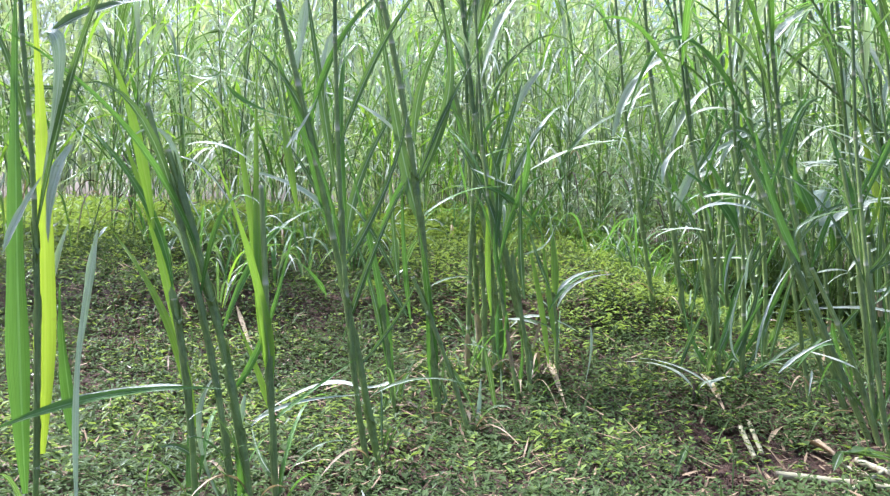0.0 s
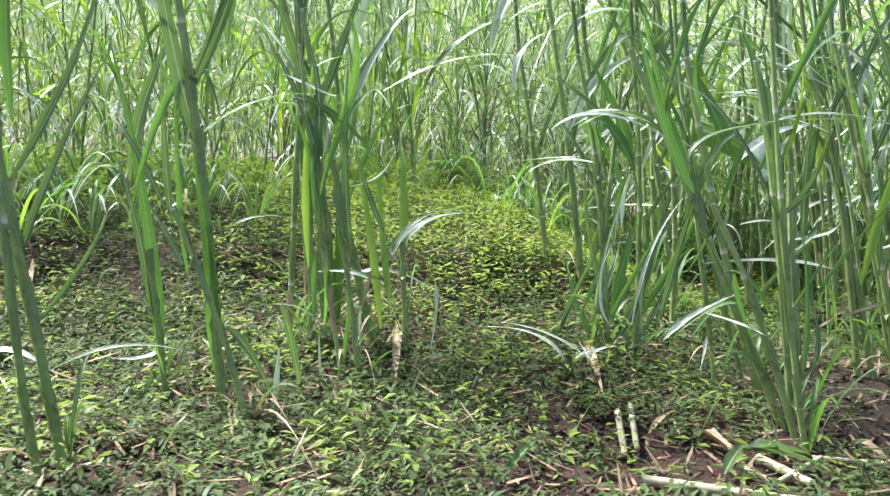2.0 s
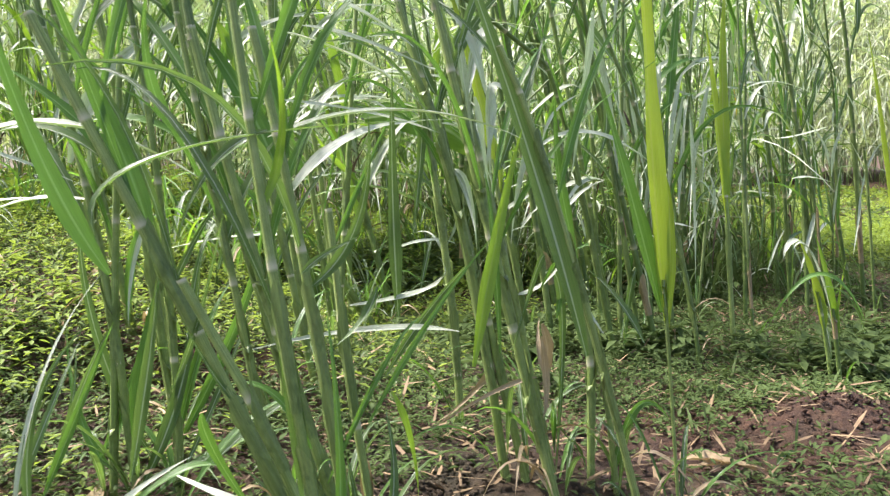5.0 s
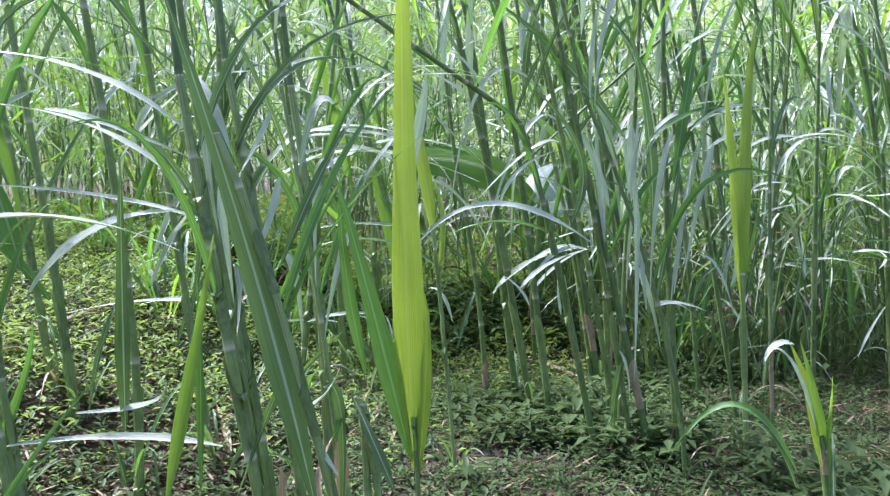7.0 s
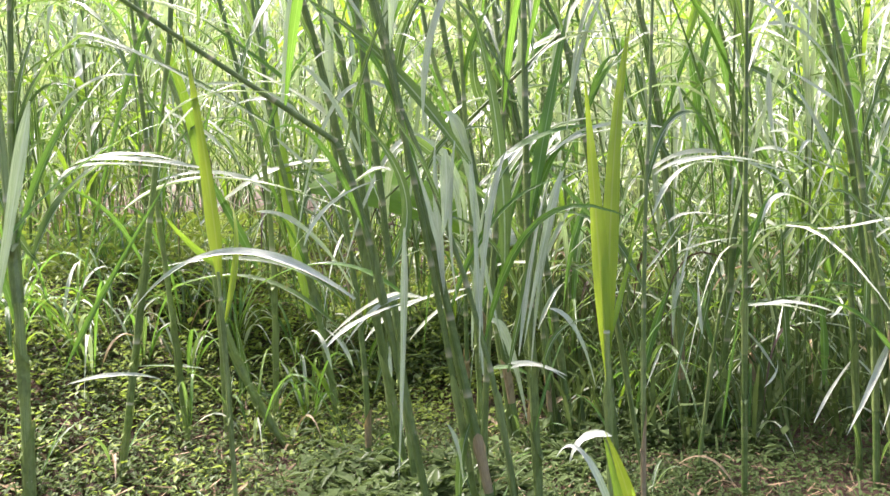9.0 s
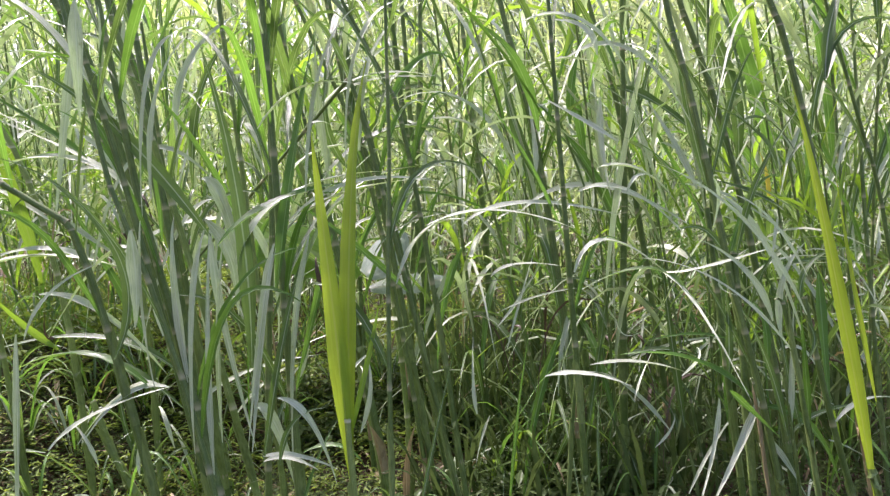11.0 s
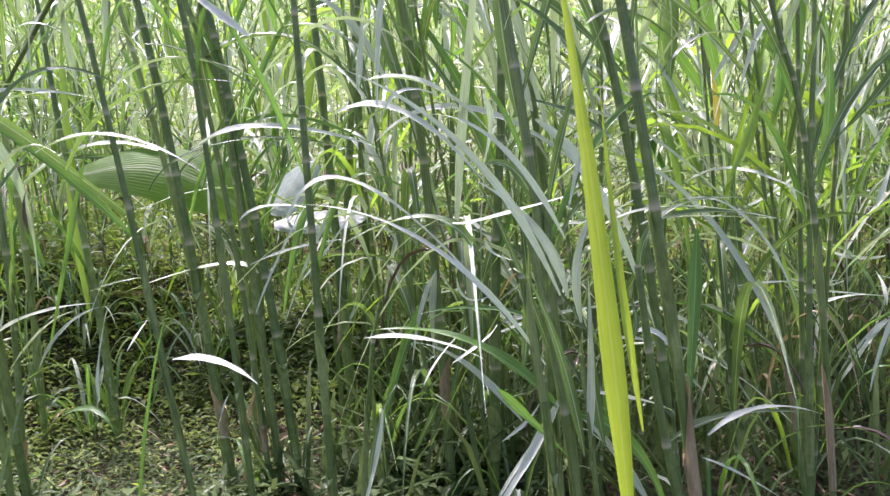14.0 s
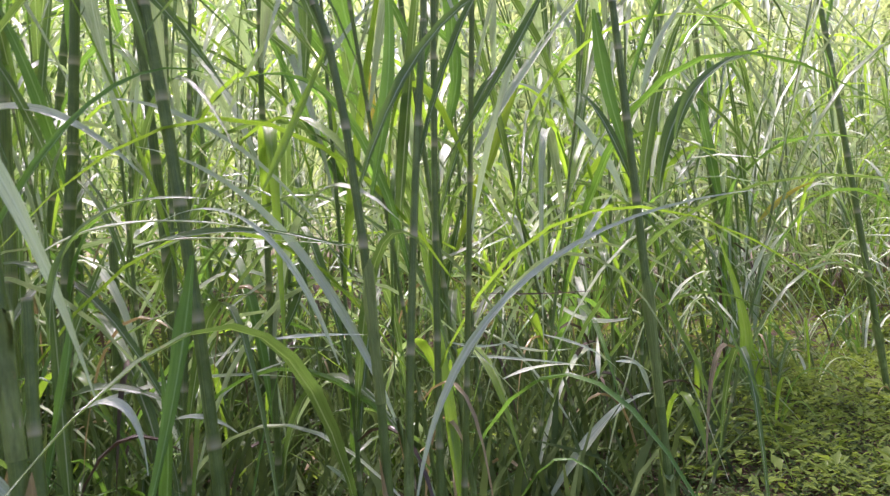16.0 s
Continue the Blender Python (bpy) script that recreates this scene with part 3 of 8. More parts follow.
def broad(c, p0, p1, p2, w, mat=None):
    """A wide paddle leaf with a raised midrib and wavy side ribs."""
    seg, across = 18, 8
    cur = bezier(p0, p1, p2, seg + 1)
    d = np.gradient(cur, axis=0)
    d /= np.linalg.norm(d, axis=1)[:, None]
    s = np.cross(d, (0.1, -0.75, 0.65))
    s /= np.linalg.norm(s, axis=1)[:, None]
    n = np.cross(s, d)
    t = np.linspace(0, 1, seg + 1)
    half = 0.5 * w * np.sin(np.pi * np.clip(t * 0.93 + 0.05, 0, 1)) ** 0.6
    u = np.linspace(-1, 1, across + 1)
    ribs = 0.010 * w * np.sin(t[:, None] * 34 - np.abs(u)[None] * 5)
    v = cur[:, None] + s[:, None] * (half[:, None] * u[None])[..., None] + n[:, None] * (-0.16 * half[:, None] * np.abs(u)[None] ** 1.5 + ribs)[..., None]
    uv = np.stack(np.broadcast_arrays((u[None] + 1) / 2, t[:, None]), -1).reshape(-1, 2)
    i = (np.arange(seg)[:, None] * (across + 1) + np.arange(across)[None]).ravel()
    f = np.stack([i, i + 1, i + across + 2, i + across + 1], -1)
    return part("broad_leaf", (v.reshape(-1, 3), f, uv), mat or M_BROAD, c)


def straw(p0, p1, w, mat=None):
    """A fallen blade lying on the weeds."""
    COUNTER[0] += 1
    p0, p1 = (np.array([p[0], p[1], float(ground_z(p[0], p[1])) + 0.022]) for p in (p0, p1))
    mid = (p0 + p1) / 2
    mid[2] = float(ground_z(mid[0], mid[1])) + 0.035
    v, f, uv = blade_geo(p0, mid, p1, w * 1.3, 8, 0.5, (0, -0.3, 1), 0.6 * math.sin(COUNTER[0]), 0.05, COUNTER[0])
    low = np.array([p0[0], p0[1], min(p0[2], p1[2]) - 0.012])
    ob = new("fallen_cane_leaf", mesh_of("fallen_cane_leaf", v - low, f, mat or M_DRY, uv))
    ob.location = low
    green = mat is not None
    tagged(ob, "cut green cane leaf lying on the weeds" if green else "dry straw-coloured cane leaf fallen on the ground", "fallen leaf", "fallen cane leaves")


# ---------------------------------------------------------------- weeds
BARE = [(1.20, 2.13, 0.16, 0.09), (1.52, 2.22, 0.26, 0.15), (1.33, 2.42, 0.15, 0.08), (2.02, 2.66, 0.22, 0.14), (1.96, 2.36, 0.26, 0.16), (2.32, 2.48, 0.30, 0.16), (2.38, 2.78, 0.36, 0.24), (2.93, 2.70, 0.26, 0.16), (0.40, 2.20, 0.16, 0.09), (2.62, 3.50, 0.30, 0.10), (3.05, 4.80, 0.30, 0.14)]


def weeds(name, count, box, size, height, mat, label, seed, mask):
    """A carpet of small sprigs: each sprig holds a few folded oval leaves."""
    rng = np.random.RandomState(seed)
    x, y = rng.uniform(box[0], box[1], count), rng.uniform(box[2], box[3], count)
    keep = rng.rand(count) < mask(x, y)
    x, y = x[keep], y[keep]
    per = 5
    sprig = rng.uniform(0.5, 1.3, len(x))
    x, y, s = (np.repeat(q, per) for q in (x, y, sprig))
    n = len(x)
    az = rng.uniform(0, 2 * np.pi, n)
    tilt = rng.uniform(-0.35, 0.75, n)
    h = height * s * rng.uniform(0.15, 1.0, n)
    reach = 0.012 + 0.02 * rng.rand(n)
    out = np.stack([np.cos(az), np.sin(az), np.zeros(n)], -1)
    side = np.stack([-np.sin(az), np.cos(az), np.zeros(n)], -1)
    base = np.stack([x, y, ground_z(x, y) + h], -1) + out * reach[:, None] * 0.4
    ln = (size * s * rng.uniform(0.6, 1.3, n))[:, None]
    d = out * np.cos(tilt)[:, None] + np.array([0, 0, 1.0]) * np.sin(tilt)[:, None]
    up = np.cross(d, side)
    up *= np.sign(up[:, 2:3] + 1e-9)
    w = ln * rng.uniform(0.13, 0.27, n)[:, None]
    tip = base + d * ln - up * ln * 0.15
    mid = base + d * ln * 0.45
    v = np.stack([base, mid + side * w + up * w * 0.35, tip, mid - side * w + up * w * 0.35], 1).reshape(-1, 3)
    i = np.arange(n) * 4
    f = np.concatenate([np.stack([i, i + 1, i + 2], -1), np.stack([i, i + 2, i + 3], -1)])
    ob = new(name, fast_mesh(name, v, f, mat))
    return tagged(ob, label, "weeds", kind="stuff")


def low_mask(x, y):
    m = np.full(len(x), 0.95)
    for a, b, rx, ry in BARE:
        m *= 1 - 0.93 * np.exp(-(((x - a) / rx) ** 2 + ((y - b) / ry) ** 2) ** 2)
    clump = 0.5 + 0.5 * np.sin(x * 5.1 + 1.3 * np.sin(y * 4.0)) * np.sin(y * 6.3 + 1.1 * np.sin(x * 3.0))
    return m * (1 - 0.45 * smooth(x, 3.5, 4.1)) * (0.55 + 0.45 * clump) * edge_fade(x, y, (-1.9, 6.9, 0.8, 6.7), 0.5)


def edge_fade(x, y, box, width):
    """1 well inside a rectangle, falling unevenly to 0 at its edges."""
    w = 0.35 * np.sin(x * 2.1 + 1.3 * np.sin(y * 1.7)) + 0.35 * np.sin(y * 2.6 + 0.9 * np.sin(x * 1.2))
    d = np.minimum(np.minimum(x - box[0], box[1] - x), np.minimum(y - box[2], box[3] - y)) + w * width
    return smooth(d, 0.0, width)


def verge_mask(x, y):
    inner = edge_fade(x, y, (-1.9, 6.9, 0.8, 6.7), 0.5)
    patch = 0.5 + 0.5 * np.sin(x * 1.7 + 1.4 * np.sin(y * 1.3)) * np.sin(y * 2.1 + 1.1 * np.sin(x * 1.9))
    return (1 - inner) * (0.35 + 0.65 * patch) * edge_fade(x, y, (-9, 13, -6, 9), 3.0)


def broad_mask(x, y):
    patch = np.sin(x * 3.7 + 0.6) * np.sin(y * 4.3 + 1.1) + 0.35 * np.sin(x * 9 + y * 7)
    return smooth(patch, -0.15, 0.6) * low_mask(x, y) * smooth(x, 2.3, 2.8) * (1 - 0.85 * smooth(x, 3.5, 4.1))


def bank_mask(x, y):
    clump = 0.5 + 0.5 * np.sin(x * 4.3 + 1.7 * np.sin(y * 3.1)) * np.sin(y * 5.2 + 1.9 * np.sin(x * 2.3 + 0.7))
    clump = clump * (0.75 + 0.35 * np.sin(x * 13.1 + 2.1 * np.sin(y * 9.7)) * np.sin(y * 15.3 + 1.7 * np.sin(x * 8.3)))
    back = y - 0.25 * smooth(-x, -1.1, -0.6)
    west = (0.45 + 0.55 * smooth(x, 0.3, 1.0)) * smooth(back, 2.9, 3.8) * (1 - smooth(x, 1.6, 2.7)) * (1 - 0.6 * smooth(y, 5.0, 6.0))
    # Brighter-coloured weeds sown here paint the sunlit patches of ground.
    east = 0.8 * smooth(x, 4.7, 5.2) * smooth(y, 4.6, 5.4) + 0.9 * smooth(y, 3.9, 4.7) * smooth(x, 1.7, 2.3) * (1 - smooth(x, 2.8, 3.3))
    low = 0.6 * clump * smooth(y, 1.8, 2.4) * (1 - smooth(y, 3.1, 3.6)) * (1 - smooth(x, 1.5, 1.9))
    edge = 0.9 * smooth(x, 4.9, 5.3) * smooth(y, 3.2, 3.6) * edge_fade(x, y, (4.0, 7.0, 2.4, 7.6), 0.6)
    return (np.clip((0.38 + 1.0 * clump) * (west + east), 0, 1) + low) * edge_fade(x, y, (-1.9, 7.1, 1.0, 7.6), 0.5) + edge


def litter(name, count, box, length, width, mat, label, seed, lift, stand=0.0, bare=False):
    """Loose strips strewn over the ground: dry bits lying flat, or seedling blades standing up."""
    rng = np.random.RandomState(seed)
    x, y = rng.uniform(box[0], box[1], count), rng.uniform(box[2], box[3], count)
    keep = rng.rand(count) < ((1 - low_mask(x, y)) ** 2 if bare else (0.15 + 0.85 * low_mask(x, y)) * edge_fade(x, y, box, 0.3))
    x, y = x[keep], y[keep]
    count = len(x)
    az = rng.uniform(0, 6.28, count)
    ln = length * rng.uniform(0.35, 1.4, count)[:, None]
    w = width * rng.uniform(0.6, 1.3, count)[:, None]
    el = np.abs(rng.normal(stand, 0.25, count))
    d = np.stack([np.cos(az) * np.cos(el), np.sin(az) * np.cos(el), np.sin(el)], -1)
    s = np.stack([-np.sin(az), np.cos(az), rng.normal(0, 0.3, count)], -1)
    a = np.stack([x, y, ground_z(x, y) + lift * rng.rand(count)], -1)
    bend = np.stack([np.zeros(count), np.zeros(count), -0.2 * stand * ln[:, 0]], -1)
    mid, tip = a + d * ln * 0.55, a + d * ln + bend
    v = np.stack([a - s * w * 0.4, a + s * w * 0.4, mid + s * w * 0.5, mid - s * w * 0.5, tip + s * w * 0.12, tip - s * w * 0.12], 1).reshape(-1, 3)
    i = np.arange(count) * 6
    f = np.concatenate([np.stack([i, i + 1, i + 2, i + 3], -1), np.stack([i + 3, i + 2, i + 4, i + 5], -1)])
    ob = new(name, fast_mesh(name, v, f, mat))
    return tagged(ob, label, "ground cover", kind="stuff")


def soil_clods(count):
    """Crumbs and clods of dug soil heaped on the bare patches."""
    rng = np.random.RandomState(12)
    which = rng.randint(0, len(BARE), count)
    spot = np.array(BARE)[which]
    x = spot[:, 0] + rng.normal(0, 0.75, count) * spot[:, 2]
    y = spot[:, 1] + rng.normal(0, 0.75, count) * spot[:, 3]
    size = 0.002 + 0.008 * rng.rand(count) ** 5
    ball = np.array([(1, 0, 0), (-1, 0, 0), (0, 1, 0), (0, -1, 0), (0, 0, 1), (0, 0, -1), (0.6, 0.6, 0.6), (-0.6, 0.6, 0.5), (-0.6, -0.6, 0.6), (0.6, -0.6, 0.5)], float)
    tri = [(4, 6, 7), (4, 7, 8), (4, 8, 9), (4, 9, 6), (0, 2, 6), (2, 7, 6), (2, 1, 7), (1, 8, 7), (1, 3, 8), (3, 9, 8), (3, 0, 9), (0, 6, 9), (0, 5, 2), (2, 5, 1), (1, 5, 3), (3, 5, 0)]
    v = ball[None] * size[:, None, None] * rng.uniform(0.4, 1.4, (count, len(ball), 3))
    v = v + np.stack([x, y, ground_z(x, y) + size * 0.3], -1)[:, None]
    f = np.array(tri)[None] + (np.arange(count) * len(ball))[:, None, None]
    ob = new("soil_clods", fast_mesh("soil_clods", v.reshape(-1, 3), f.reshape(-1, 3), M_SOIL))
    tagged(ob, "brown crumbled soil clods on bare ground", "soil clods", kind="stuff")

c = hero("slender leaning cane stem with long pale leaves", (0.390, 2.137, -0.007))
stem(c, (0.390, 2.137, -0.007), (0.314, 2.156, 0.412), (0.132, 2.195, 1.124), 0.0084, M_WAXY_LIT)
stem(c, (0.367, 2.096, -0.007), (0.288, 2.113, 0.358), (0.268, 2.136, 1.036), 0.0064, M_WAXY_LIT)
blade(c, (0.287, 2.161, 0.485), (0.416, 2.156, 0.688), (0.444, 2.168, 0.891), 0.020)
blade(c, (0.296, 2.155, 0.325), (0.359, 2.159, 0.552), (0.452, 2.180, 0.731), 0.018)
blade(c, (0.273, 2.164, 0.539), (0.217, 2.178, 0.791), (0.105, 2.203, 1.045), 0.026)
blade(c, (0.252, 2.168, 0.619), (0.220, 2.171, 0.692), (0.022, 2.167, 0.733), 0.021, up=True, mat=M_PALE_SHEEN)
blade(c, (0.231, 2.174, 0.725), (0.214, 2.180, 0.912), (0.042, 2.189, 1.040), 0.026)
blade(c, (0.345, 2.147, 0.206), (0.265, 2.161, 0.268), (0.074, 2.211, 0.118), 0.017, up=True, mat=M_PALE_SHEEN)
blade(c, (0.331, 2.150, 0.259), (0.445, 2.139, 0.396), (0.465, 2.105, 0.478), 0.012)
blade(c, (0.255, 2.163, 0.431), (0.234, 2.163, 0.472), (0.190, 2.141, 0.512), 0.014)
blade(c, (0.299, 2.163, 0.593), (0.261, 2.183, 0.883), (0.304, 2.255, 1.093), 0.026)
blade(c, (0.271, 2.169, 0.686), (0.220, 2.191, 1.010), (0.192, 2.267, 1.174), 0.024)
blade(c, (0.358, 2.145, 0.193), (0.476, 2.138, 0.267), (0.600, 2.144, 0.219), 0.012, up=True)
blade(c, (0.279, 2.179, 1.047), (0.246, 2.183, 1.060), (0.242, 2.185, 0.860), 0.021, mat=M_PALE_SHEEN)

c = hero("dark green cane shoot with broad upright blades", (0.567, 2.611, 0.003))
stem(c, (0.567, 2.611, 0.003), (0.506, 2.640, 0.786), (0.383, 2.666, 1.261), 0.0106, M_WAXY_LIT)
blade(c, (0.550, 2.615, 0.090), (0.550, 2.617, 0.311), (0.499, 2.595, 0.593), 0.0383)
blade(c, (0.509, 2.634, 0.593), (0.439, 2.644, 0.777), (0.365, 2.645, 1.287), 0.0432)
blade(c, (0.491, 2.639, 0.709), (0.661, 2.630, 1.057), (0.530, 2.628, 1.290), 0.0334)
blade(c, (0.573, 2.615, 0.191), (0.632, 2.610, 0.158), (0.695, 2.612, -0.012), 0.0236)
blade(c, (0.482, 2.642, 0.760), (0.404, 2.650, 0.668), (0.344, 2.686, 0.401), 0.0255)
blade(c, (0.472, 2.645, 0.826), (0.337, 2.664, 0.975), (0.201, 2.696, 0.992), 0.0255, up=True, mat=M_PALE_SHEEN)
blade(c, (0.698, 2.605, 0.244), (0.725, 2.605, 0.132), (0.763, 2.655, -0.084), 0.0206)

c = hero("cluster of thin cane stems with dry lower leaves", (0.813, 2.970, 0.062))
stem(c, (0.813, 2.970, 0.062), (0.813, 2.992, 0.429), (0.637, 3.052, 1.090), 0.0094, M_WAXY_LIT)
stem(c, (0.936, 2.914, 0.032), (0.851, 2.940, 0.336), (0.706, 2.997, 0.982), 0.0105, M_WAXY_LIT)
stem(c, (0.747, 2.995, 0.074), (0.719, 3.024, 0.519), (0.689, 3.061, 1.027), 0.0083, M_WAXY_LIT)
blade(c, (0.805, 2.972, 0.098), (0.826, 2.977, 0.252), (0.809, 2.968, 0.537), 0.0337)
blade(c, (0.808, 3.007, 0.656), (0.938, 3.025, 0.989), (1.040, 3.098, 1.036), 0.0327, up=True, mat=M_PALE_SHEEN)
blade(c, (0.731, 3.019, 0.704), (0.656, 3.038, 0.781), (0.539, 3.113, 0.669), 0.0206, up=True)
blade(c, (0.764, 3.018, 0.739), (0.826, 3.025, 0.918), (0.892, 3.060, 1.139), 0.0308)
blade(c, (0.711, 3.026, 0.788), (0.647, 3.049, 1.022), (0.619, 3.066, 1.125), 0.0318)
blade(c, (0.843, 2.978, 0.251), (0.921, 2.978, 0.341), (1.093, 2.977, 0.231), 0.0168, up=True, mat=M_PALE_SHEEN)
blade(c, (0.857, 2.983, 0.353), (0.908, 2.965, 0.106), (0.987, 2.967, -0.099), 0.0178, mat=M_DRY)
blade(c, (0.896, 2.966, 0.151), (0.839, 2.969, 0.103), (0.813, 2.971, 0.106), 0.0131, mat=M_DRY)
blade(c, (0.802, 3.001, 0.537), (0.882, 3.005, 0.708), (0.826, 3.029, 0.944), 0.0280)
blade(c, (0.711, 3.027, 0.805), (0.785, 3.022, 0.875), (0.893, 2.994, 0.875), 0.0187, up=True)

c = hero("young yellow-green cane shoot among weeds", (0.998, 2.927, 0.073))
stem(c, (0.998, 2.927, 0.073), (0.999, 2.935, 0.227), (0.984, 2.946, 0.376), 0.0070, M_WAXY_LIT)
blade(c, (0.989, 2.944, 0.342), (0.999, 2.962, 0.508), (0.982, 3.057, 0.678), 0.0302, mat=M_YOUNG)
blade(c, (0.992, 2.945, 0.359), (1.035, 2.952, 0.449), (1.166, 2.996, 0.451), 0.0192, up=True, mat=M_PALE_SHEEN)
blade(c, (0.990, 2.940, 0.292), (0.965, 2.952, 0.349), (0.911, 3.011, 0.369), 0.0101)

c = hero("fan-shaped cane clump with bent silvery blades", (1.539, 2.833, -0.027))
stem(c, (1.539, 2.833, -0.027), (1.528, 2.866, 0.521), (1.445, 2.914, 0.887), 0.0076, M_WAXY_LIT)
stem(c, (1.599, 2.820, -0.026), (1.629, 2.844, 0.518), (1.587, 2.883, 0.885), 0.0068, M_WAXY_LIT)
stem(c, (1.488, 2.844, -0.025), (1.531, 2.867, 0.544), (1.562, 2.885, 0.837), 0.0068, M_WAXY_LIT)
blade(c, (1.547, 2.835, 0.112), (1.638, 2.825, 0.263), (1.665, 2.824, 0.486), 0.028)
blade(c, (1.402, 2.868, 0.127), (1.465, 2.867, 0.307), (1.520, 2.858, 0.391), 0.018)
blade(c, (1.483, 2.853, 0.162), (1.550, 2.857, 0.289), (1.573, 2.948, 0.368), 0.018)
blade(c, (1.543, 2.856, 0.390), (1.550, 2.868, 0.542), (1.596, 2.879, 0.569), 0.019, up=True)
blade(c, (1.590, 2.859, 0.568), (1.546, 2.860, 0.476), (1.543, 2.837, 0.380), 0.013, mat=M_PALE_SHEEN)
blade(c, (1.612, 2.822, 0.124), (1.707, 2.822, 0.300), (1.747, 2.886, 0.381), 0.015)
blade(c, (1.648, 2.814, 0.123), (1.788, 2.793, 0.248), (1.853, 2.780, 0.253), 0.019, up=True)
blade(c, (1.500, 2.847, 0.137), (1.436, 2.873, 0.207), (1.438, 2.947, 0.373), 0.017)
blade(c, (1.564, 2.830, 0.088), (1.685, 2.814, 0.182), (1.814, 2.816, 0.174), 0.019, up=True)
blade(c, (1.508, 2.879, 0.596), (1.493, 2.892, 0.663), (1.506, 2.935, 0.709), 0.016, mat=M_PALE_SHEEN)
blade(c, (1.400, 2.868, 0.127), (1.450, 2.867, 0.228), (1.456, 2.893, 0.353), 0.015)
blade(c, (1.496, 2.882, 0.596), (1.372, 2.910, 0.616), (1.317, 2.914, 0.563), 0.017, up=True, mat=M_PALE_SHEEN)
blade(c, (1.785, 2.840, 0.557), (1.569, 2.879, 0.842), (1.420, 2.975, 0.667), 0.031, up=True)
blade(c, (1.647, 2.864, 0.899), (1.360, 2.910, 1.554), (1.204, 2.898, 0.948), 0.042, up=True)
blade(c, (1.725, 2.852, 0.748), (1.580, 2.884, 1.170), (1.425, 2.937, 0.667), 0.035)
blade(c, (1.956, 2.824, 0.579), (2.031, 2.819, 0.743), (2.086, 2.790, 0.715), 0.019, up=True, mat=M_PALE_SHEEN)
blade(c, (1.562, 2.850, 0.151), (1.456, 2.871, 0.377), (1.478, 2.915, 0.609), 0.023)
blade(c, (1.600, 2.846, 0.152), (1.767, 2.835, 0.424), (1.768, 2.808, 0.539), 0.023)
blade(c, (1.600, 2.846, 0.152), (1.666, 2.853, 0.390), (1.723, 2.907, 0.437), 0.020)

c = hero("thick leaning cane stems with pale joints", (1.819, 2.433, -0.035))
stem(c, (1.819, 2.433, -0.035), (1.635, 2.502, 0.435), (1.464, 2.570, 0.842), 0.0089, M_WAXY_LIT)
stem(c, (1.871, 2.626, -0.031), (1.761, 2.672, 0.339), (1.671, 2.731, 0.859), 0.0094, M_WAXY_LIT)
stem(c, (1.826, 2.431, -0.037), (1.793, 2.471, 0.482), (1.736, 2.510, 0.818), 0.0075, M_WAXY_LIT)
blade(c, (1.589, 2.522, 0.551), (1.573, 2.541, 0.651), (1.469, 2.657, 0.930), 0.034)
blade(c, (1.769, 2.490, 0.642), (1.755, 2.509, 0.777), (1.728, 2.589, 0.934), 0.029)
blade(c, (1.698, 2.482, 0.330), (1.677, 2.482, 0.295), (1.618, 2.483, 0.445), 0.013)
blade(c, (1.554, 2.536, 0.635), (1.456, 2.569, 0.752), (1.341, 2.618, 0.645), 0.020, up=True)
blade(c, (1.819, 2.435, 0.035), (1.841, 2.432, 0.085), (1.813, 2.434, 0.254), 0.023)
blade(c, (1.772, 2.460, 0.251), (1.733, 2.478, 0.361), (1.672, 2.496, 0.344), 0.016)
blade(c, (1.790, 2.453, 0.202), (1.905, 2.448, 0.424), (1.944, 2.473, 0.411), 0.010)
blade(c, (1.864, 2.432, 0.132), (1.890, 2.435, 0.203), (1.882, 2.480, 0.291), 0.016)
blade(c, (1.746, 2.497, 0.681), (1.660, 2.518, 0.663), (1.619, 2.549, 0.528), 0.018)
blade(c, (1.746, 2.497, 0.671), (1.925, 2.466, 0.738), (2.097, 2.448, 0.657), 0.018, up=True, mat=M_PALE_SHEEN)
blade(c, (1.632, 2.522, 0.683), (1.587, 2.535, 0.747), (1.607, 2.520, 0.864), 0.020)
blade(c, (1.572, 2.529, 0.596), (1.493, 2.563, 0.886), (1.478, 2.529, 0.908), 0.018)
blade(c, (1.783, 2.474, 0.466), (1.876, 2.452, 0.526), (1.863, 2.413, 0.692), 0.019)
blade(c, (1.874, 2.454, 0.464), (1.860, 2.452, 0.411), (1.795, 2.452, 0.379), 0.015, up=True)
blade(c, (1.541, 2.522, 0.224), (1.590, 2.519, 0.435), (1.593, 2.481, 0.497), 0.021)
blade(c, (1.430, 2.560, 0.207), (1.487, 2.548, 0.328), (1.537, 2.517, 0.442), 0.015)
blade(c, (1.843, 2.418, 0.288), (1.932, 2.402, 0.437), (2.023, 2.393, 0.527), 0.010)
blade(c, (1.399, 2.572, 0.216), (1.451, 2.572, 0.332), (1.484, 2.639, 0.400), 0.014)
blade(c, (1.599, 2.512, 0.341), (1.640, 2.498, 0.406), (1.685, 2.450, 0.604), 0.009)
blade(c, (1.874, 2.411, 0.328), (1.900, 2.401, 0.278), (1.910, 2.428, 0.167), 0.013, mat=M_YOUNG)
blade(c, (1.610, 2.494, 0.198), (1.692, 2.486, 0.329), (1.797, 2.522, 0.312), 0.014, up=True)

c = hero("cane clump with brown dry sheaths at its foot", (2.239, 2.658, 0.028))
stem(c, (2.239, 2.658, 0.028), (2.182, 2.707, 0.481), (2.097, 2.788, 0.944), 0.0078, M_WAXY_LIT)
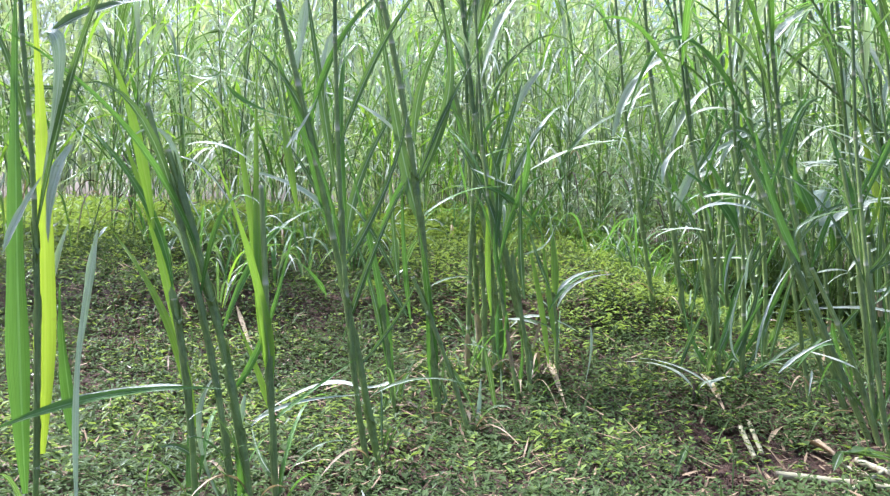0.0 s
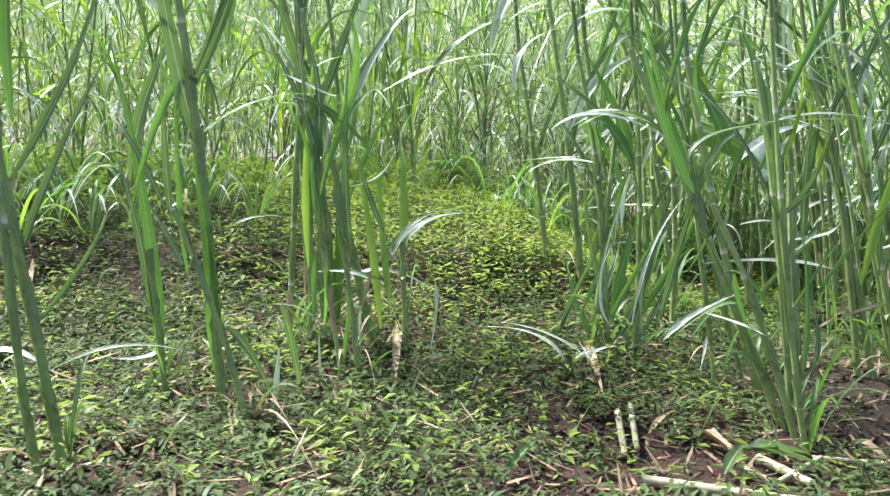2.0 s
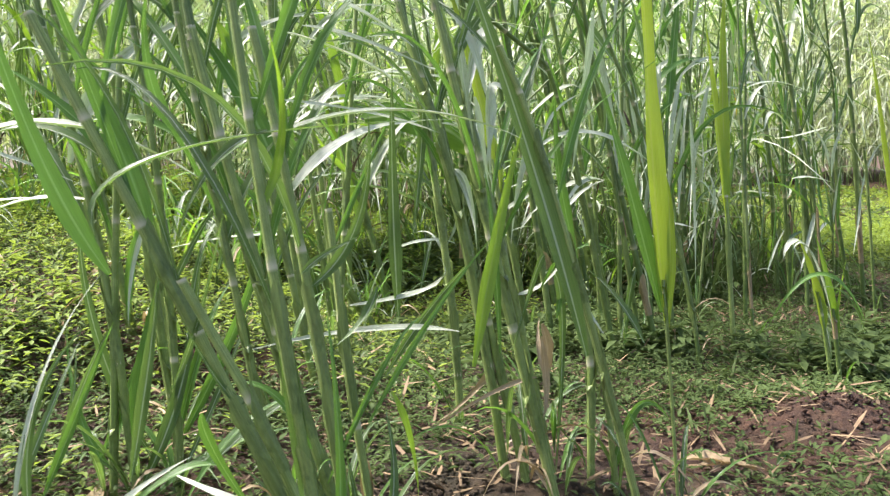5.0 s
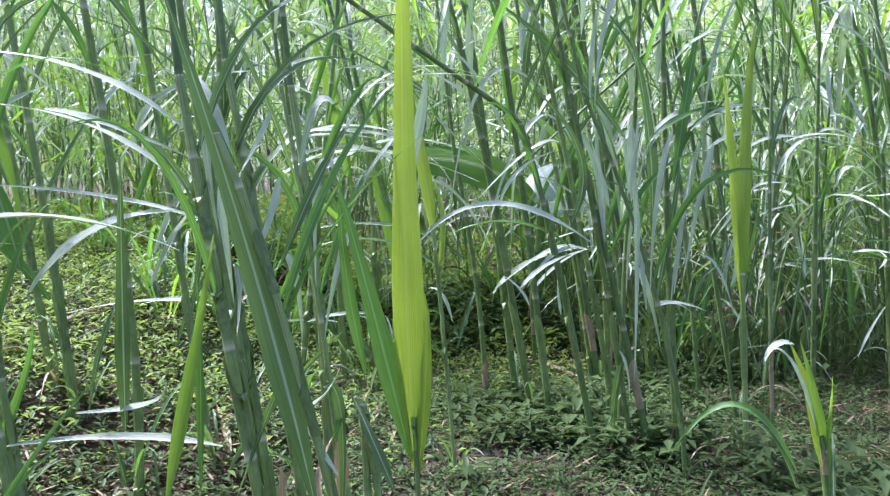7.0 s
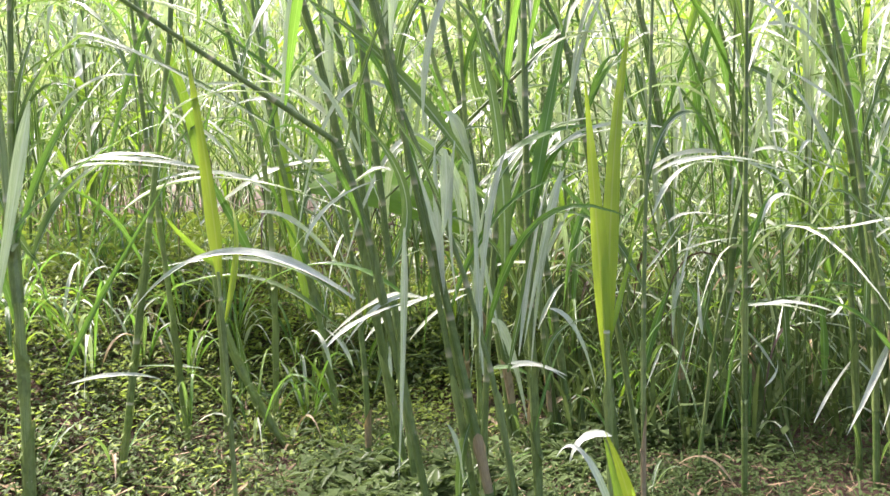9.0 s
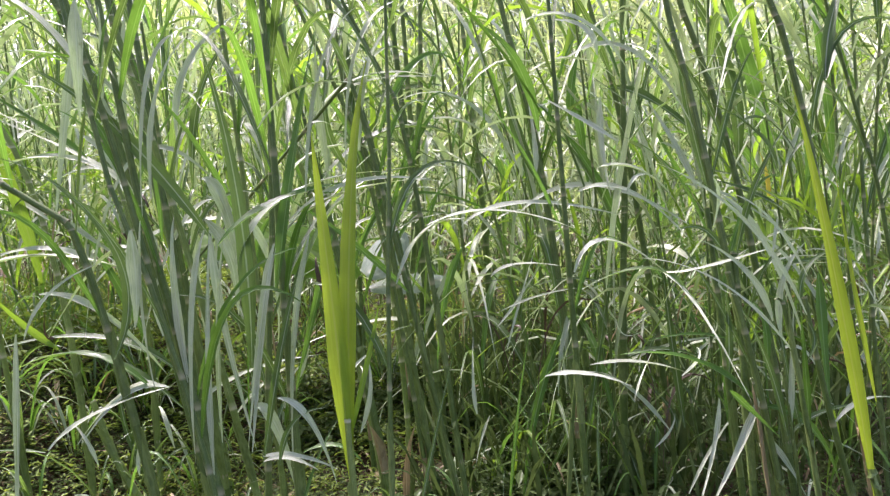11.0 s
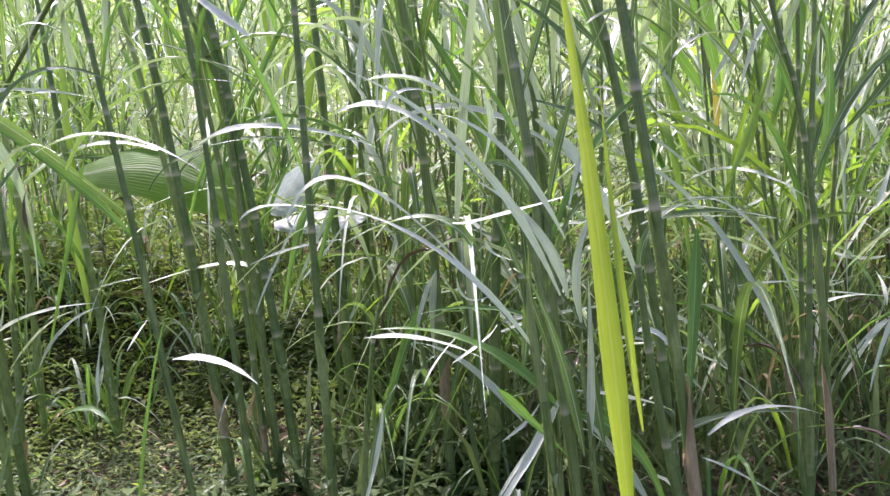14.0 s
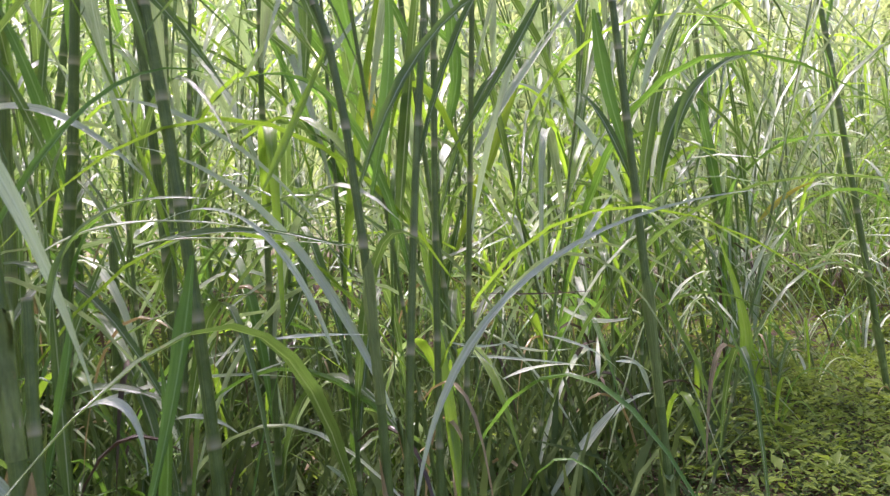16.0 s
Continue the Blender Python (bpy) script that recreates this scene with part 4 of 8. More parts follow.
stem(c, (2.194, 2.672, 0.024), (2.123, 2.733, 0.517), (2.034, 2.809, 0.926), 0.0078, M_WAXY_LIT)
stem(c, (2.294, 2.630, 0.011), (2.320, 2.645, 0.319), (2.306, 2.660, 0.406), 0.0071, M_WAXY_LIT)
stem(c, (2.338, 2.613, -0.001), (2.342, 2.629, 0.231), (2.316, 2.651, 0.345), 0.0064, M_WAXY_LIT)
blade(c, (2.240, 2.667, 0.226), (2.219, 2.687, 0.286), (2.256, 2.734, 0.338), 0.016, mat=M_DRY)
blade(c, (2.162, 2.699, 0.271), (2.117, 2.718, 0.223), (2.076, 2.791, 0.152), 0.011, mat=M_DRY)
blade(c, (2.190, 2.701, 0.391), (2.249, 2.677, 0.389), (2.276, 2.653, 0.470), 0.015, up=True, mat=M_PALE_SHEEN)
blade(c, (2.107, 2.753, 0.618), (2.123, 2.739, 0.591), (2.117, 2.689, 0.509), 0.016, mat=M_PALE_SHEEN)
blade(c, (2.063, 2.781, 0.742), (2.056, 2.774, 0.646), (2.025, 2.767, 0.491), 0.020)
blade(c, (2.183, 2.738, 0.752), (2.177, 2.730, 0.702), (2.132, 2.685, 0.587), 0.019, mat=M_PALE_SHEEN)
blade(c, (2.172, 2.752, 0.857), (2.156, 2.748, 0.813), (2.120, 2.703, 0.744), 0.016, mat=M_PALE_SHEEN)
blade(c, (2.088, 2.772, 0.751), (2.059, 2.792, 0.797), (2.069, 2.849, 0.957), 0.020)
blade(c, (2.183, 2.725, 0.615), (2.256, 2.724, 0.792), (2.315, 2.787, 0.867), 0.020)
blade(c, (2.246, 2.684, 0.429), (2.301, 2.672, 0.471), (2.248, 2.685, 0.008), 0.020)
blade(c, (2.259, 2.672, 0.347), (2.275, 2.674, 0.391), (2.280, 2.711, 0.413), 0.012)
blade(c, (2.327, 2.617, 0.040), (2.380, 2.621, 0.260), (2.443, 2.599, 0.152), 0.022)

c = hero("tall cane shoot with one very broad dark blade", (2.340, 2.526, -0.016))
stem(c, (2.340, 2.526, -0.016), (2.186, 2.556, 0.683), (2.121, 2.570, 0.808), 0.0066)
blade(c, (2.241, 2.537, 0.306), (2.171, 2.561, 0.653), (2.042, 2.594, 1.037), 0.045)
blade(c, (2.274, 2.538, 0.340), (2.229, 2.545, 0.409), (2.226, 2.565, 0.411), 0.013, mat=M_PALE_SHEEN)
blade(c, (2.044, 2.540, 0.313), (2.096, 2.548, 0.535), (2.126, 2.508, 0.674), 0.026, mat=M_YOUNG)
blade(c, (2.090, 2.541, 0.328), (2.095, 2.556, 0.548), (2.088, 2.571, 0.617), 0.014)
blade(c, (2.350, 2.535, 0.316), (2.317, 2.548, 0.398), (2.292, 2.609, 0.436), 0.018)

c = hero("bright yellow-green young cane shoot catching the light", (2.391, 2.502, -0.023))
stem(c, (2.391, 2.502, -0.023), (2.377, 2.521, 0.535), (2.378, 2.518, 0.399), 0.0030)
blade(c, (2.378, 2.515, 0.354), (2.363, 2.537, 0.691), (2.383, 2.571, 1.237), 0.051, mat=M_LIME)
blade(c, (2.372, 2.516, 0.369), (2.324, 2.531, 0.588), (2.283, 2.541, 0.743), 0.035)
blade(c, (2.382, 2.514, 0.339), (2.409, 2.527, 0.552), (2.392, 2.530, 0.601), 0.021, mat=M_LIME)

c = hero("short young shoot with a curled leaf tip", (3.229, 2.963, -0.022))
stem(c, (3.229, 2.963, -0.022), (3.206, 2.972, 0.241), (3.208, 2.974, 0.226), 0.0057)
blade(c, (3.219, 2.967, 0.128), (3.207, 2.978, 0.286), (3.171, 2.993, 0.418), 0.028, mat=M_YOUNG)
blade(c, (3.202, 2.973, 0.215), (3.142, 2.990, 0.457), (3.100, 2.996, 0.382), 0.020, up=True, mat=M_PALE_SHEEN)
blade(c, (3.212, 2.971, 0.182), (3.225, 2.971, 0.277), (3.200, 2.923, 0.359), 0.015, mat=M_YOUNG)
blade(c, (3.004, 2.689, 0.259), (2.908, 2.712, 0.473), (2.813, 2.766, 0.254), 0.019, up=True)
blade(c, (3.003, 2.688, 0.233), (2.968, 2.699, 0.353), (2.923, 2.733, 0.333), 0.014, up=True)

c = hero("cane stems with long blades arching sideways", (1.636, 3.353, 0.068))
stem(c, (1.636, 3.353, 0.068), (1.570, 3.392, 0.706), (1.479, 3.426, 1.210), 0.0098)
stem(c, (1.552, 3.453, 0.056), (1.496, 3.485, 0.574), (1.412, 3.515, 1.024), 0.0093)
stem(c, (1.619, 3.053, -0.014), (1.572, 3.086, 0.665), (1.521, 3.109, 0.967), 0.0090)
blade(c, (2.074, 2.731, 0.684), (1.920, 2.736, 0.740), (1.723, 2.723, 0.749), 0.012, up=True, mat=M_PALE_SHEEN)
blade(c, (2.050, 2.734, 0.726), (1.919, 2.751, 0.867), (1.683, 2.808, 0.882), 0.018, up=True, mat=M_PALE_SHEEN)
blade(c, (2.037, 2.741, 0.832), (1.892, 2.757, 0.952), (1.685, 2.813, 0.965), 0.018, up=True, mat=M_PALE_SHEEN)
blade(c, (1.356, 3.420, 1.078), (1.487, 3.426, 1.177), (1.570, 3.441, 1.146), 0.021, up=True, mat=M_PALE_SHEEN)
blade(c, (1.715, 2.800, 0.885), (1.756, 2.792, 0.796), (1.784, 2.767, 0.656), 0.024, mat=M_YOUNG)
blade(c, (2.086, 2.709, 0.335), (1.919, 2.715, 0.373), (1.712, 2.720, 0.340), 0.018, up=True, mat=M_PALE_SHEEN)
blade(c, (1.937, 3.372, 0.472), (1.811, 3.384, 0.507), (1.566, 3.457, 0.453), 0.016, up=True, mat=M_PALE_SHEEN)
blade(c, (1.682, 3.404, 0.912), (1.713, 3.416, 0.996), (1.753, 3.484, 1.022), 0.018, mat=M_PALE_SHEEN)
blade(c, (1.651, 3.362, 0.242), (1.690, 3.388, 0.520), (1.760, 3.469, 0.526), 0.018)

c = hero("grey-green cane with glossy folded leaves", (1.975, 3.546, -0.014))
stem(c, (1.975, 3.546, -0.014), (1.918, 3.585, 0.715), (1.928, 3.612, 1.104), 0.0088)
stem(c, (2.071, 3.743, -0.014), (2.151, 3.776, 0.608), (2.224, 3.814, 1.200), 0.0086)
blade(c, (1.940, 3.602, 0.941), (1.985, 3.611, 1.167), (2.227, 3.575, 1.216), 0.031, up=True)
blade(c, (2.014, 3.602, 0.970), (2.111, 3.607, 1.117), (2.248, 3.578, 1.077), 0.023, up=True, mat=M_PALE_SHEEN)
blade(c, (1.961, 3.582, 0.629), (2.062, 3.608, 0.966), (2.310, 3.660, 0.900), 0.035, up=True)
blade(c, (2.050, 3.567, 0.421), (2.133, 3.580, 0.595), (2.309, 3.624, 0.893), 0.018)
blade(c, (2.264, 3.615, 1.232), (2.185, 3.616, 1.111), (2.006, 3.638, 0.364), 0.018)
blade(c, (1.939, 3.601, 0.926), (1.926, 3.618, 1.110), (1.994, 3.679, 1.281), 0.025)
blade(c, (1.994, 3.583, 0.659), (1.878, 3.587, 0.774), (1.895, 3.554, 1.023), 0.023)
blade(c, (2.239, 3.604, 1.055), (2.260, 3.601, 0.996), (2.311, 3.607, 0.966), 0.015)

c = hero("dense clump of green cane with hanging silvery leaves", (3.037, 3.476, -0.014))
stem(c, (3.037, 3.476, -0.014), (2.923, 3.512, 0.599), (2.835, 3.536, 0.937), 0.0096)
stem(c, (3.121, 3.525, -0.007), (3.103, 3.553, 0.498), (3.104, 3.577, 0.864), 0.0098)
stem(c, (2.990, 3.626, -0.002), (3.006, 3.654, 0.478), (3.051, 3.678, 0.856), 0.0082)
blade(c, (2.969, 3.494, 0.305), (2.922, 3.496, 0.195), (2.953, 3.553, -0.049), 0.024)
blade(c, (3.018, 3.486, 0.179), (3.005, 3.486, 0.089), (3.015, 3.525, -0.055), 0.015)
blade(c, (2.979, 3.530, 0.876), (2.980, 3.519, 0.717), (3.049, 3.495, 0.442), 0.026, mat=M_PALE_SHEEN)
blade(c, (3.181, 3.525, 0.847), (3.121, 3.519, 0.665), (3.103, 3.538, 0.391), 0.022, mat=M_PALE_SHEEN)
blade(c, (3.028, 3.525, 0.803), (3.094, 3.543, 0.971), (3.320, 3.620, 0.964), 0.028, up=True, mat=M_PALE_SHEEN)
blade(c, (2.979, 3.529, 0.862), (2.795, 3.550, 1.140), (2.608, 3.561, 1.244), 0.034)
blade(c, (2.805, 3.532, 0.853), (2.752, 3.541, 0.880), (2.572, 3.590, 0.682), 0.025, up=True, mat=M_PALE_SHEEN)
blade(c, (2.779, 3.126, 0.616), (2.537, 3.140, 0.790), (2.397, 3.117, 0.599), 0.023, up=True, mat=M_PALE_SHEEN)
blade(c, (2.843, 3.513, 0.568), (2.669, 3.535, 0.723), (2.457, 3.617, 0.581), 0.023, up=True)
blade(c, (2.858, 3.513, 0.575), (2.778, 3.523, 0.606), (2.624, 3.576, 0.454), 0.023, up=True, mat=M_PALE_SHEEN)
blade(c, (2.872, 3.513, 0.574), (2.777, 3.512, 0.597), (2.705, 3.469, 0.481), 0.019, up=True, mat=M_PALE_SHEEN)
blade(c, (3.047, 3.512, 0.601), (3.068, 3.534, 0.939), (2.975, 3.568, 1.256), 0.037)
blade(c, (3.107, 3.520, 0.744), (3.156, 3.539, 1.017), (3.212, 3.575, 1.241), 0.033)
blade(c, (3.058, 3.500, 0.420), (3.109, 3.498, 0.441), (3.178, 3.469, 0.407), 0.015, up=True, mat=M_PALE_SHEEN)
blade(c, (3.255, 3.500, 0.467), (3.291, 3.508, 0.541), (3.267, 3.551, 0.602), 0.017, mat=M_PALE_SHEEN)

c = hero("cane stems over a weedy patch of soil", (2.500, 4.576, -0.003))
stem(c, (2.500, 4.576, -0.003), (2.451, 4.619, 0.400), (2.279, 4.688, 1.013), 0.0124)
stem(c, (2.403, 4.305, -0.013), (2.252, 4.318, 0.160), (2.178, 4.346, 0.405), 0.0125)
stem(c, (2.669, 4.060, -0.017), (2.681, 4.099, 0.337), (2.590, 4.160, 0.857), 0.0091)
blade(c, (2.399, 4.617, 0.391), (2.288, 4.704, 1.070), (2.210, 4.810, 1.362), 0.063, mat=M_YOUNG)
blade(c, (2.123, 4.532, -0.247), (2.196, 4.584, 0.131), (2.103, 4.663, 0.473), 0.035)
blade(c, (2.208, 4.559, -0.041), (2.210, 4.577, 0.148), (2.137, 4.566, 0.420), 0.035)
blade(c, (2.510, 4.579, 0.038), (2.454, 4.590, 0.174), (2.380, 4.571, 0.272), 0.026, mat=M_YOUNG)
blade(c, (2.006, 4.645, 0.731), (2.391, 4.712, 1.145), (2.904, 4.718, 0.779), 0.042, up=True, mat=M_PALE_SHEEN)
blade(c, (2.213, 4.633, 0.569), (2.131, 4.651, 0.751), (1.887, 4.685, 1.161), 0.038)
blade(c, (2.299, 4.676, 0.909), (2.589, 4.701, 0.950), (2.543, 4.764, 0.741), 0.022)
blade(c, (2.626, 4.592, 0.119), (2.700, 4.629, 0.365), (2.733, 4.676, 0.360), 0.025)
blade(c, (2.293, 4.582, 0.123), (2.062, 4.579, 0.098), (2.072, 4.720, 0.662), 0.029)

c = hero("thick slanting cane stem with arched blades", (1.952, 3.309, -0.004))
stem(c, (1.952, 3.309, -0.004), (1.848, 3.380, 0.740), (1.799, 3.423, 1.066), 0.0087)
blade(c, (1.813, 3.367, 0.600), (1.896, 3.407, 0.843), (1.996, 3.478, 0.829), 0.026, up=True, mat=M_PALE_SHEEN)
blade(c, (1.767, 3.396, 0.852), (1.798, 3.413, 1.024), (2.075, 3.377, 1.019), 0.029, up=True, mat=M_PALE_SHEEN)
blade(c, (1.860, 3.343, 0.385), (1.922, 3.368, 0.581), (2.031, 3.378, 0.658), 0.018)
blade(c, (2.140, 3.406, 0.835), (2.139, 3.422, 0.899), (2.403, 3.501, 0.856), 0.022, up=True, mat=M_PALE_SHEEN)
blade(c, (2.160, 3.358, 0.429), (2.283, 3.368, 0.460), (2.342, 3.388, 0.429), 0.014, up=True, mat=M_PALE_SHEEN)
blade(c, (1.776, 3.352, 0.482), (1.932, 3.364, 0.521), (1.985, 3.372, 0.440), 0.014, up=True)

c = hero("forked bright green young cane shoot", (3.255, 3.403, -0.016))
stem(c, (3.255, 3.403, -0.016), (3.251, 3.434, 0.649), (3.253, 3.430, 0.494), 0.0075, M_WAXY_LIT)
blade(c, (3.252, 3.421, 0.404), (3.236, 3.453, 0.796), (3.219, 3.470, 1.038), 0.042, mat=M_LIME)
blade(c, (3.252, 3.423, 0.424), (3.269, 3.475, 0.953), (3.327, 3.509, 1.163), 0.040, mat=M_LIME)
blade(c, (3.248, 3.425, 0.455), (3.314, 3.462, 0.676), (3.318, 3.465, 0.706), 0.013, mat=M_YOUNG)
blade(c, (3.133, 3.405, 0.560), (3.193, 3.419, 0.550), (3.226, 3.414, 0.398), 0.021, mat=M_PALE_SHEEN)

c = hero("leaning cane stems with folded hanging leaves", (2.802, 3.906, -0.014))
stem(c, (2.802, 3.906, -0.014), (2.588, 3.887, 1.387), (2.479, 3.880, 1.476), 0.0110)
stem(c, (2.769, 4.005, -0.023), (2.644, 3.990, 1.279), (2.593, 3.986, 1.385), 0.0107)
blade(c, (2.806, 3.900, 0.925), (2.738, 3.906, 0.939), (2.748, 3.992, 0.502), 0.032, mat=M_PALE_SHEEN)
blade(c, (2.974, 3.908, 0.907), (2.891, 3.910, 0.860), (2.841, 3.963, 0.364), 0.024)
blade(c, (3.116, 3.915, 0.851), (3.046, 3.912, 0.644), (2.980, 3.893, 0.429), 0.024)
blade(c, (3.038, 3.912, 0.769), (3.142, 3.923, 1.046), (3.427, 4.013, 0.989), 0.031, up=True)
blade(c, (2.781, 3.898, 0.994), (2.784, 3.905, 1.285), (2.904, 3.995, 1.395), 0.026)
blade(c, (3.200, 3.917, 1.045), (3.214, 3.917, 1.347), (3.416, 3.945, 1.397), 0.032, up=True, mat=M_PALE_SHEEN)
blade(c, (3.069, 3.911, 1.101), (3.158, 3.913, 1.252), (3.420, 3.920, 1.195), 0.020, up=True, mat=M_PALE_SHEEN)
blade(c, (2.610, 3.890, 0.974), (2.618, 3.893, 1.320), (2.631, 3.938, 1.486), 0.037, mat=M_PALE_SHEEN)
blade(c, (3.120, 3.914, 0.992), (3.107, 3.906, 1.213), (3.136, 3.859, 1.330), 0.032, mat=M_PALE_SHEEN)
blade(c, (2.625, 3.891, 0.988), (2.618, 3.899, 1.057), (2.104, 3.955, 1.288), 0.025, up=True, mat=M_PALE_SHEEN)
blade(c, (2.848, 3.902, 0.934), (2.834, 3.901, 0.928), (2.810, 3.899, 0.724), 0.021, mat=M_PALE_SHEEN)
blade(c, (2.517, 3.885, 1.092), (2.436, 3.878, 1.167), (2.255, 3.851, 1.299), 0.026, up=True)
blade(c, (2.995, 3.914, 0.326), (3.104, 3.916, 0.367), (3.152, 3.889, 0.291), 0.018, up=True)

c = hero("thin cane shoots with drooping narrow leaves", (3.781, 4.405, -0.040))
stem(c, (3.781, 4.405, -0.040), (3.813, 4.401, 0.556), (3.851, 4.400, 0.864), 0.0125)
stem(c, (3.604, 4.039, -0.032), (3.664, 4.039, 0.509), (3.694, 4.039, 0.544), 0.0053)
blade(c, (3.768, 4.399, 0.553), (3.717, 4.396, 0.342), (3.651, 4.371, 0.032), 0.018)
blade(c, (3.671, 4.395, 0.550), (3.626, 4.389, 0.476), (3.616, 4.350, 0.337), 0.023, mat=M_PALE_SHEEN)
blade(c, (3.548, 4.386, 0.870), (3.753, 4.389, 1.032), (4.040, 4.361, 0.776), 0.031, up=True, mat=M_PALE_SHEEN)
blade(c, (3.838, 4.396, 1.208), (3.977, 4.400, 1.192), (4.173, 4.388, 0.907), 0.037)
blade(c, (3.803, 4.402, 0.416), (3.910, 4.407, 0.481), (4.080, 4.422, 0.384), 0.024, up=True)
blade(c, (3.968, 4.408, 0.616), (4.036, 4.409, 0.760), (4.124, 4.407, 0.660), 0.019, up=True)
blade(c, (3.716, 4.392, 1.114), (3.723, 4.389, 1.269), (3.797, 4.377, 1.418), 0.030)
blade(c, (3.838, 4.400, 0.778), (3.774, 4.400, 1.023), (3.604, 4.436, 1.215), 0.032)

c = hero("cane clump with crossing bent leaves", (4.117, 3.882, -0.034))
stem(c, (4.117, 3.882, -0.034), (4.079, 3.902, 0.436), (4.025, 3.915, 0.687), 0.0086)
stem(c, (4.298, 3.927, -0.030), (4.214, 3.930, 0.352), (4.196, 3.952, 0.613), 0.0078)
blade(c, (4.072, 3.902, 0.408), (4.010, 3.874, 0.282), (3.927, 3.833, 0.169), 0.028, mat=M_PALE_SHEEN)
blade(c, (4.075, 3.900, 0.381), (4.212, 3.934, 0.360), (4.235, 3.924, 0.165), 0.027)
blade(c, (4.069, 3.899, 0.382), (3.942, 3.883, 0.543), (3.752, 3.855, 0.522), 0.028, up=True)
blade(c, (4.079, 3.905, 0.416), (4.234, 3.951, 0.391), (4.240, 4.031, 0.342), 0.012, up=True, mat=M_PALE_SHEEN)
blade(c, (3.899, 3.863, 0.467), (3.963, 3.890, 0.503), (3.951, 3.958, 0.514), 0.013, mat=M_PALE_SHEEN)

c = hero("single broad lime-green cane blade on a short stem", (4.256, 3.651, -0.042))
stem(c, (4.256, 3.651, -0.042), (4.201, 3.656, 0.392), (4.211, 3.656, 0.289), 0.0070, M_WAXY_LIT)
blade(c, (4.211, 3.653, 0.248), (4.183, 3.691, 0.757), (4.136, 3.708, 1.066), 0.034, mat=M_LIME)
blade(c, (4.229, 3.661, 0.433), (4.200, 3.665, 0.690), (4.193, 3.673, 0.872), 0.013, mat=M_LIME)
blade(c, (4.008, 3.909, 0.446), (4.024, 3.925, 0.582), (4.021, 3.930, 0.649), 0.021)

c = hero("leaning cane with wide silvery arching leaves", (4.103, 3.921, -0.028))
stem(c, (4.103, 3.921, -0.028), (4.016, 3.966, 0.997), (3.959, 3.983, 1.252), 0.0095)
stem(c, (4.040, 3.908, -0.024), (4.054, 3.958, 0.811), (4.050, 3.959, 0.728), 0.0087)
blade(c, (4.036, 3.968, 0.861), (4.144, 3.993, 0.778), (4.213, 4.029, 0.486), 0.035, mat=M_PALE_SHEEN)
blade(c, (3.709, 3.887, 0.898), (3.825, 3.920, 0.945), (3.968, 3.928, 0.741), 0.029, mat=M_PALE_SHEEN)
blade(c, (3.704, 3.914, 1.205), (3.878, 3.963, 1.315), (3.982, 3.910, 1.002), 0.026, mat=M_PALE_SHEEN)
blade(c, (3.999, 3.984, 1.143), (4.129, 4.024, 1.209), (4.284, 4.051, 0.979), 0.019, up=True, mat=M_PALE_SHEEN)
blade(c, (3.942, 3.922, 0.622), (3.891, 3.929, 0.779), (3.655, 3.906, 0.650), 0.022, up=True)
blade(c, (3.756, 3.904, 0.948), (3.881, 3.947, 0.971), (3.966, 4.033, 0.808), 0.024, up=True, mat=M_PALE_SHEEN)
blade(c, (4.037, 3.937, 0.523), (3.935, 3.915, 0.569), (3.825, 3.885, 0.543), 0.012, up=True)
blade(c, (4.029, 3.969, 0.895), (4.145, 3.989, 0.850), (4.171, 3.946, 0.809), 0.018, up=True)
blade(c, (4.007, 3.961, 0.868), (3.959, 3.979, 1.147), (3.984, 4.046, 1.259), 0.028)
blade(c, (4.195, 3.981, 0.560), (4.178, 3.994, 0.756), (4.412, 4.041, 0.700), 0.017, up=True)

c = hero("cane clump leaning over dry brown leaves", (3.295, 4.336, -0.032))
stem(c, (3.295, 4.336, -0.032), (3.236, 4.376, 0.610), (3.079, 4.402, 1.326), 0.0119)
stem(c, (3.123, 4.304, -0.030), (2.986, 4.344, 1.024), (2.913, 4.355, 1.285), 0.0119)
stem(c, (3.250, 4.326, -0.028), (3.144, 4.389, 1.022), (3.119, 4.387, 1.056), 0.0099)
blade(c, (3.154, 4.303, 0.026), (3.155, 4.318, 0.196), (3.195, 4.329, 0.278), 0.025, mat=M_DRY)
blade(c, (2.932, 4.332, 0.977), (3.283, 4.454, 1.375), (3.559, 4.440, 0.900), 0.040, up=True)
blade(c, (3.069, 4.350, 0.782), (3.160, 4.408, 1.104), (3.534, 4.526, 0.833), 0.026, up=True)
blade(c, (3.368, 4.426, 0.783), (3.299, 4.398, 0.687), (3.270, 4.352, 0.434), 0.028)
blade(c, (3.204, 4.365, 0.564), (3.155, 4.357, 0.629), (2.867, 4.263, 0.535), 0.023, up=True, mat=M_PALE_SHEEN)
blade(c, (3.109, 4.377, 0.975), (3.014, 4.383, 1.269), (3.149, 4.460, 1.403), 0.035)
blade(c, (3.053, 4.370, 1.049), (2.929, 4.351, 1.209), (3.083, 4.396, 1.487), 0.033)
blade(c, (3.144, 4.401, 1.134), (3.303, 4.488, 1.551), (3.434, 4.572, 1.282), 0.033, up=True)
blade(c, (3.166, 4.387, 0.916), (3.286, 4.440, 1.221), (3.377, 4.422, 1.227), 0.025)
blade(c, (3.194, 4.391, 0.879), (3.284, 4.429, 1.080), (3.347, 4.417, 1.021), 0.021, up=True, mat=M_PALE_SHEEN)
blade(c, (3.283, 4.348, 0.155), (3.219, 4.335, 0.164), (3.195, 4.341, 0.025), 0.019, mat=M_DRY)

c = hero("slender cane stems with long hanging blades", (3.674, 4.410, -0.030))
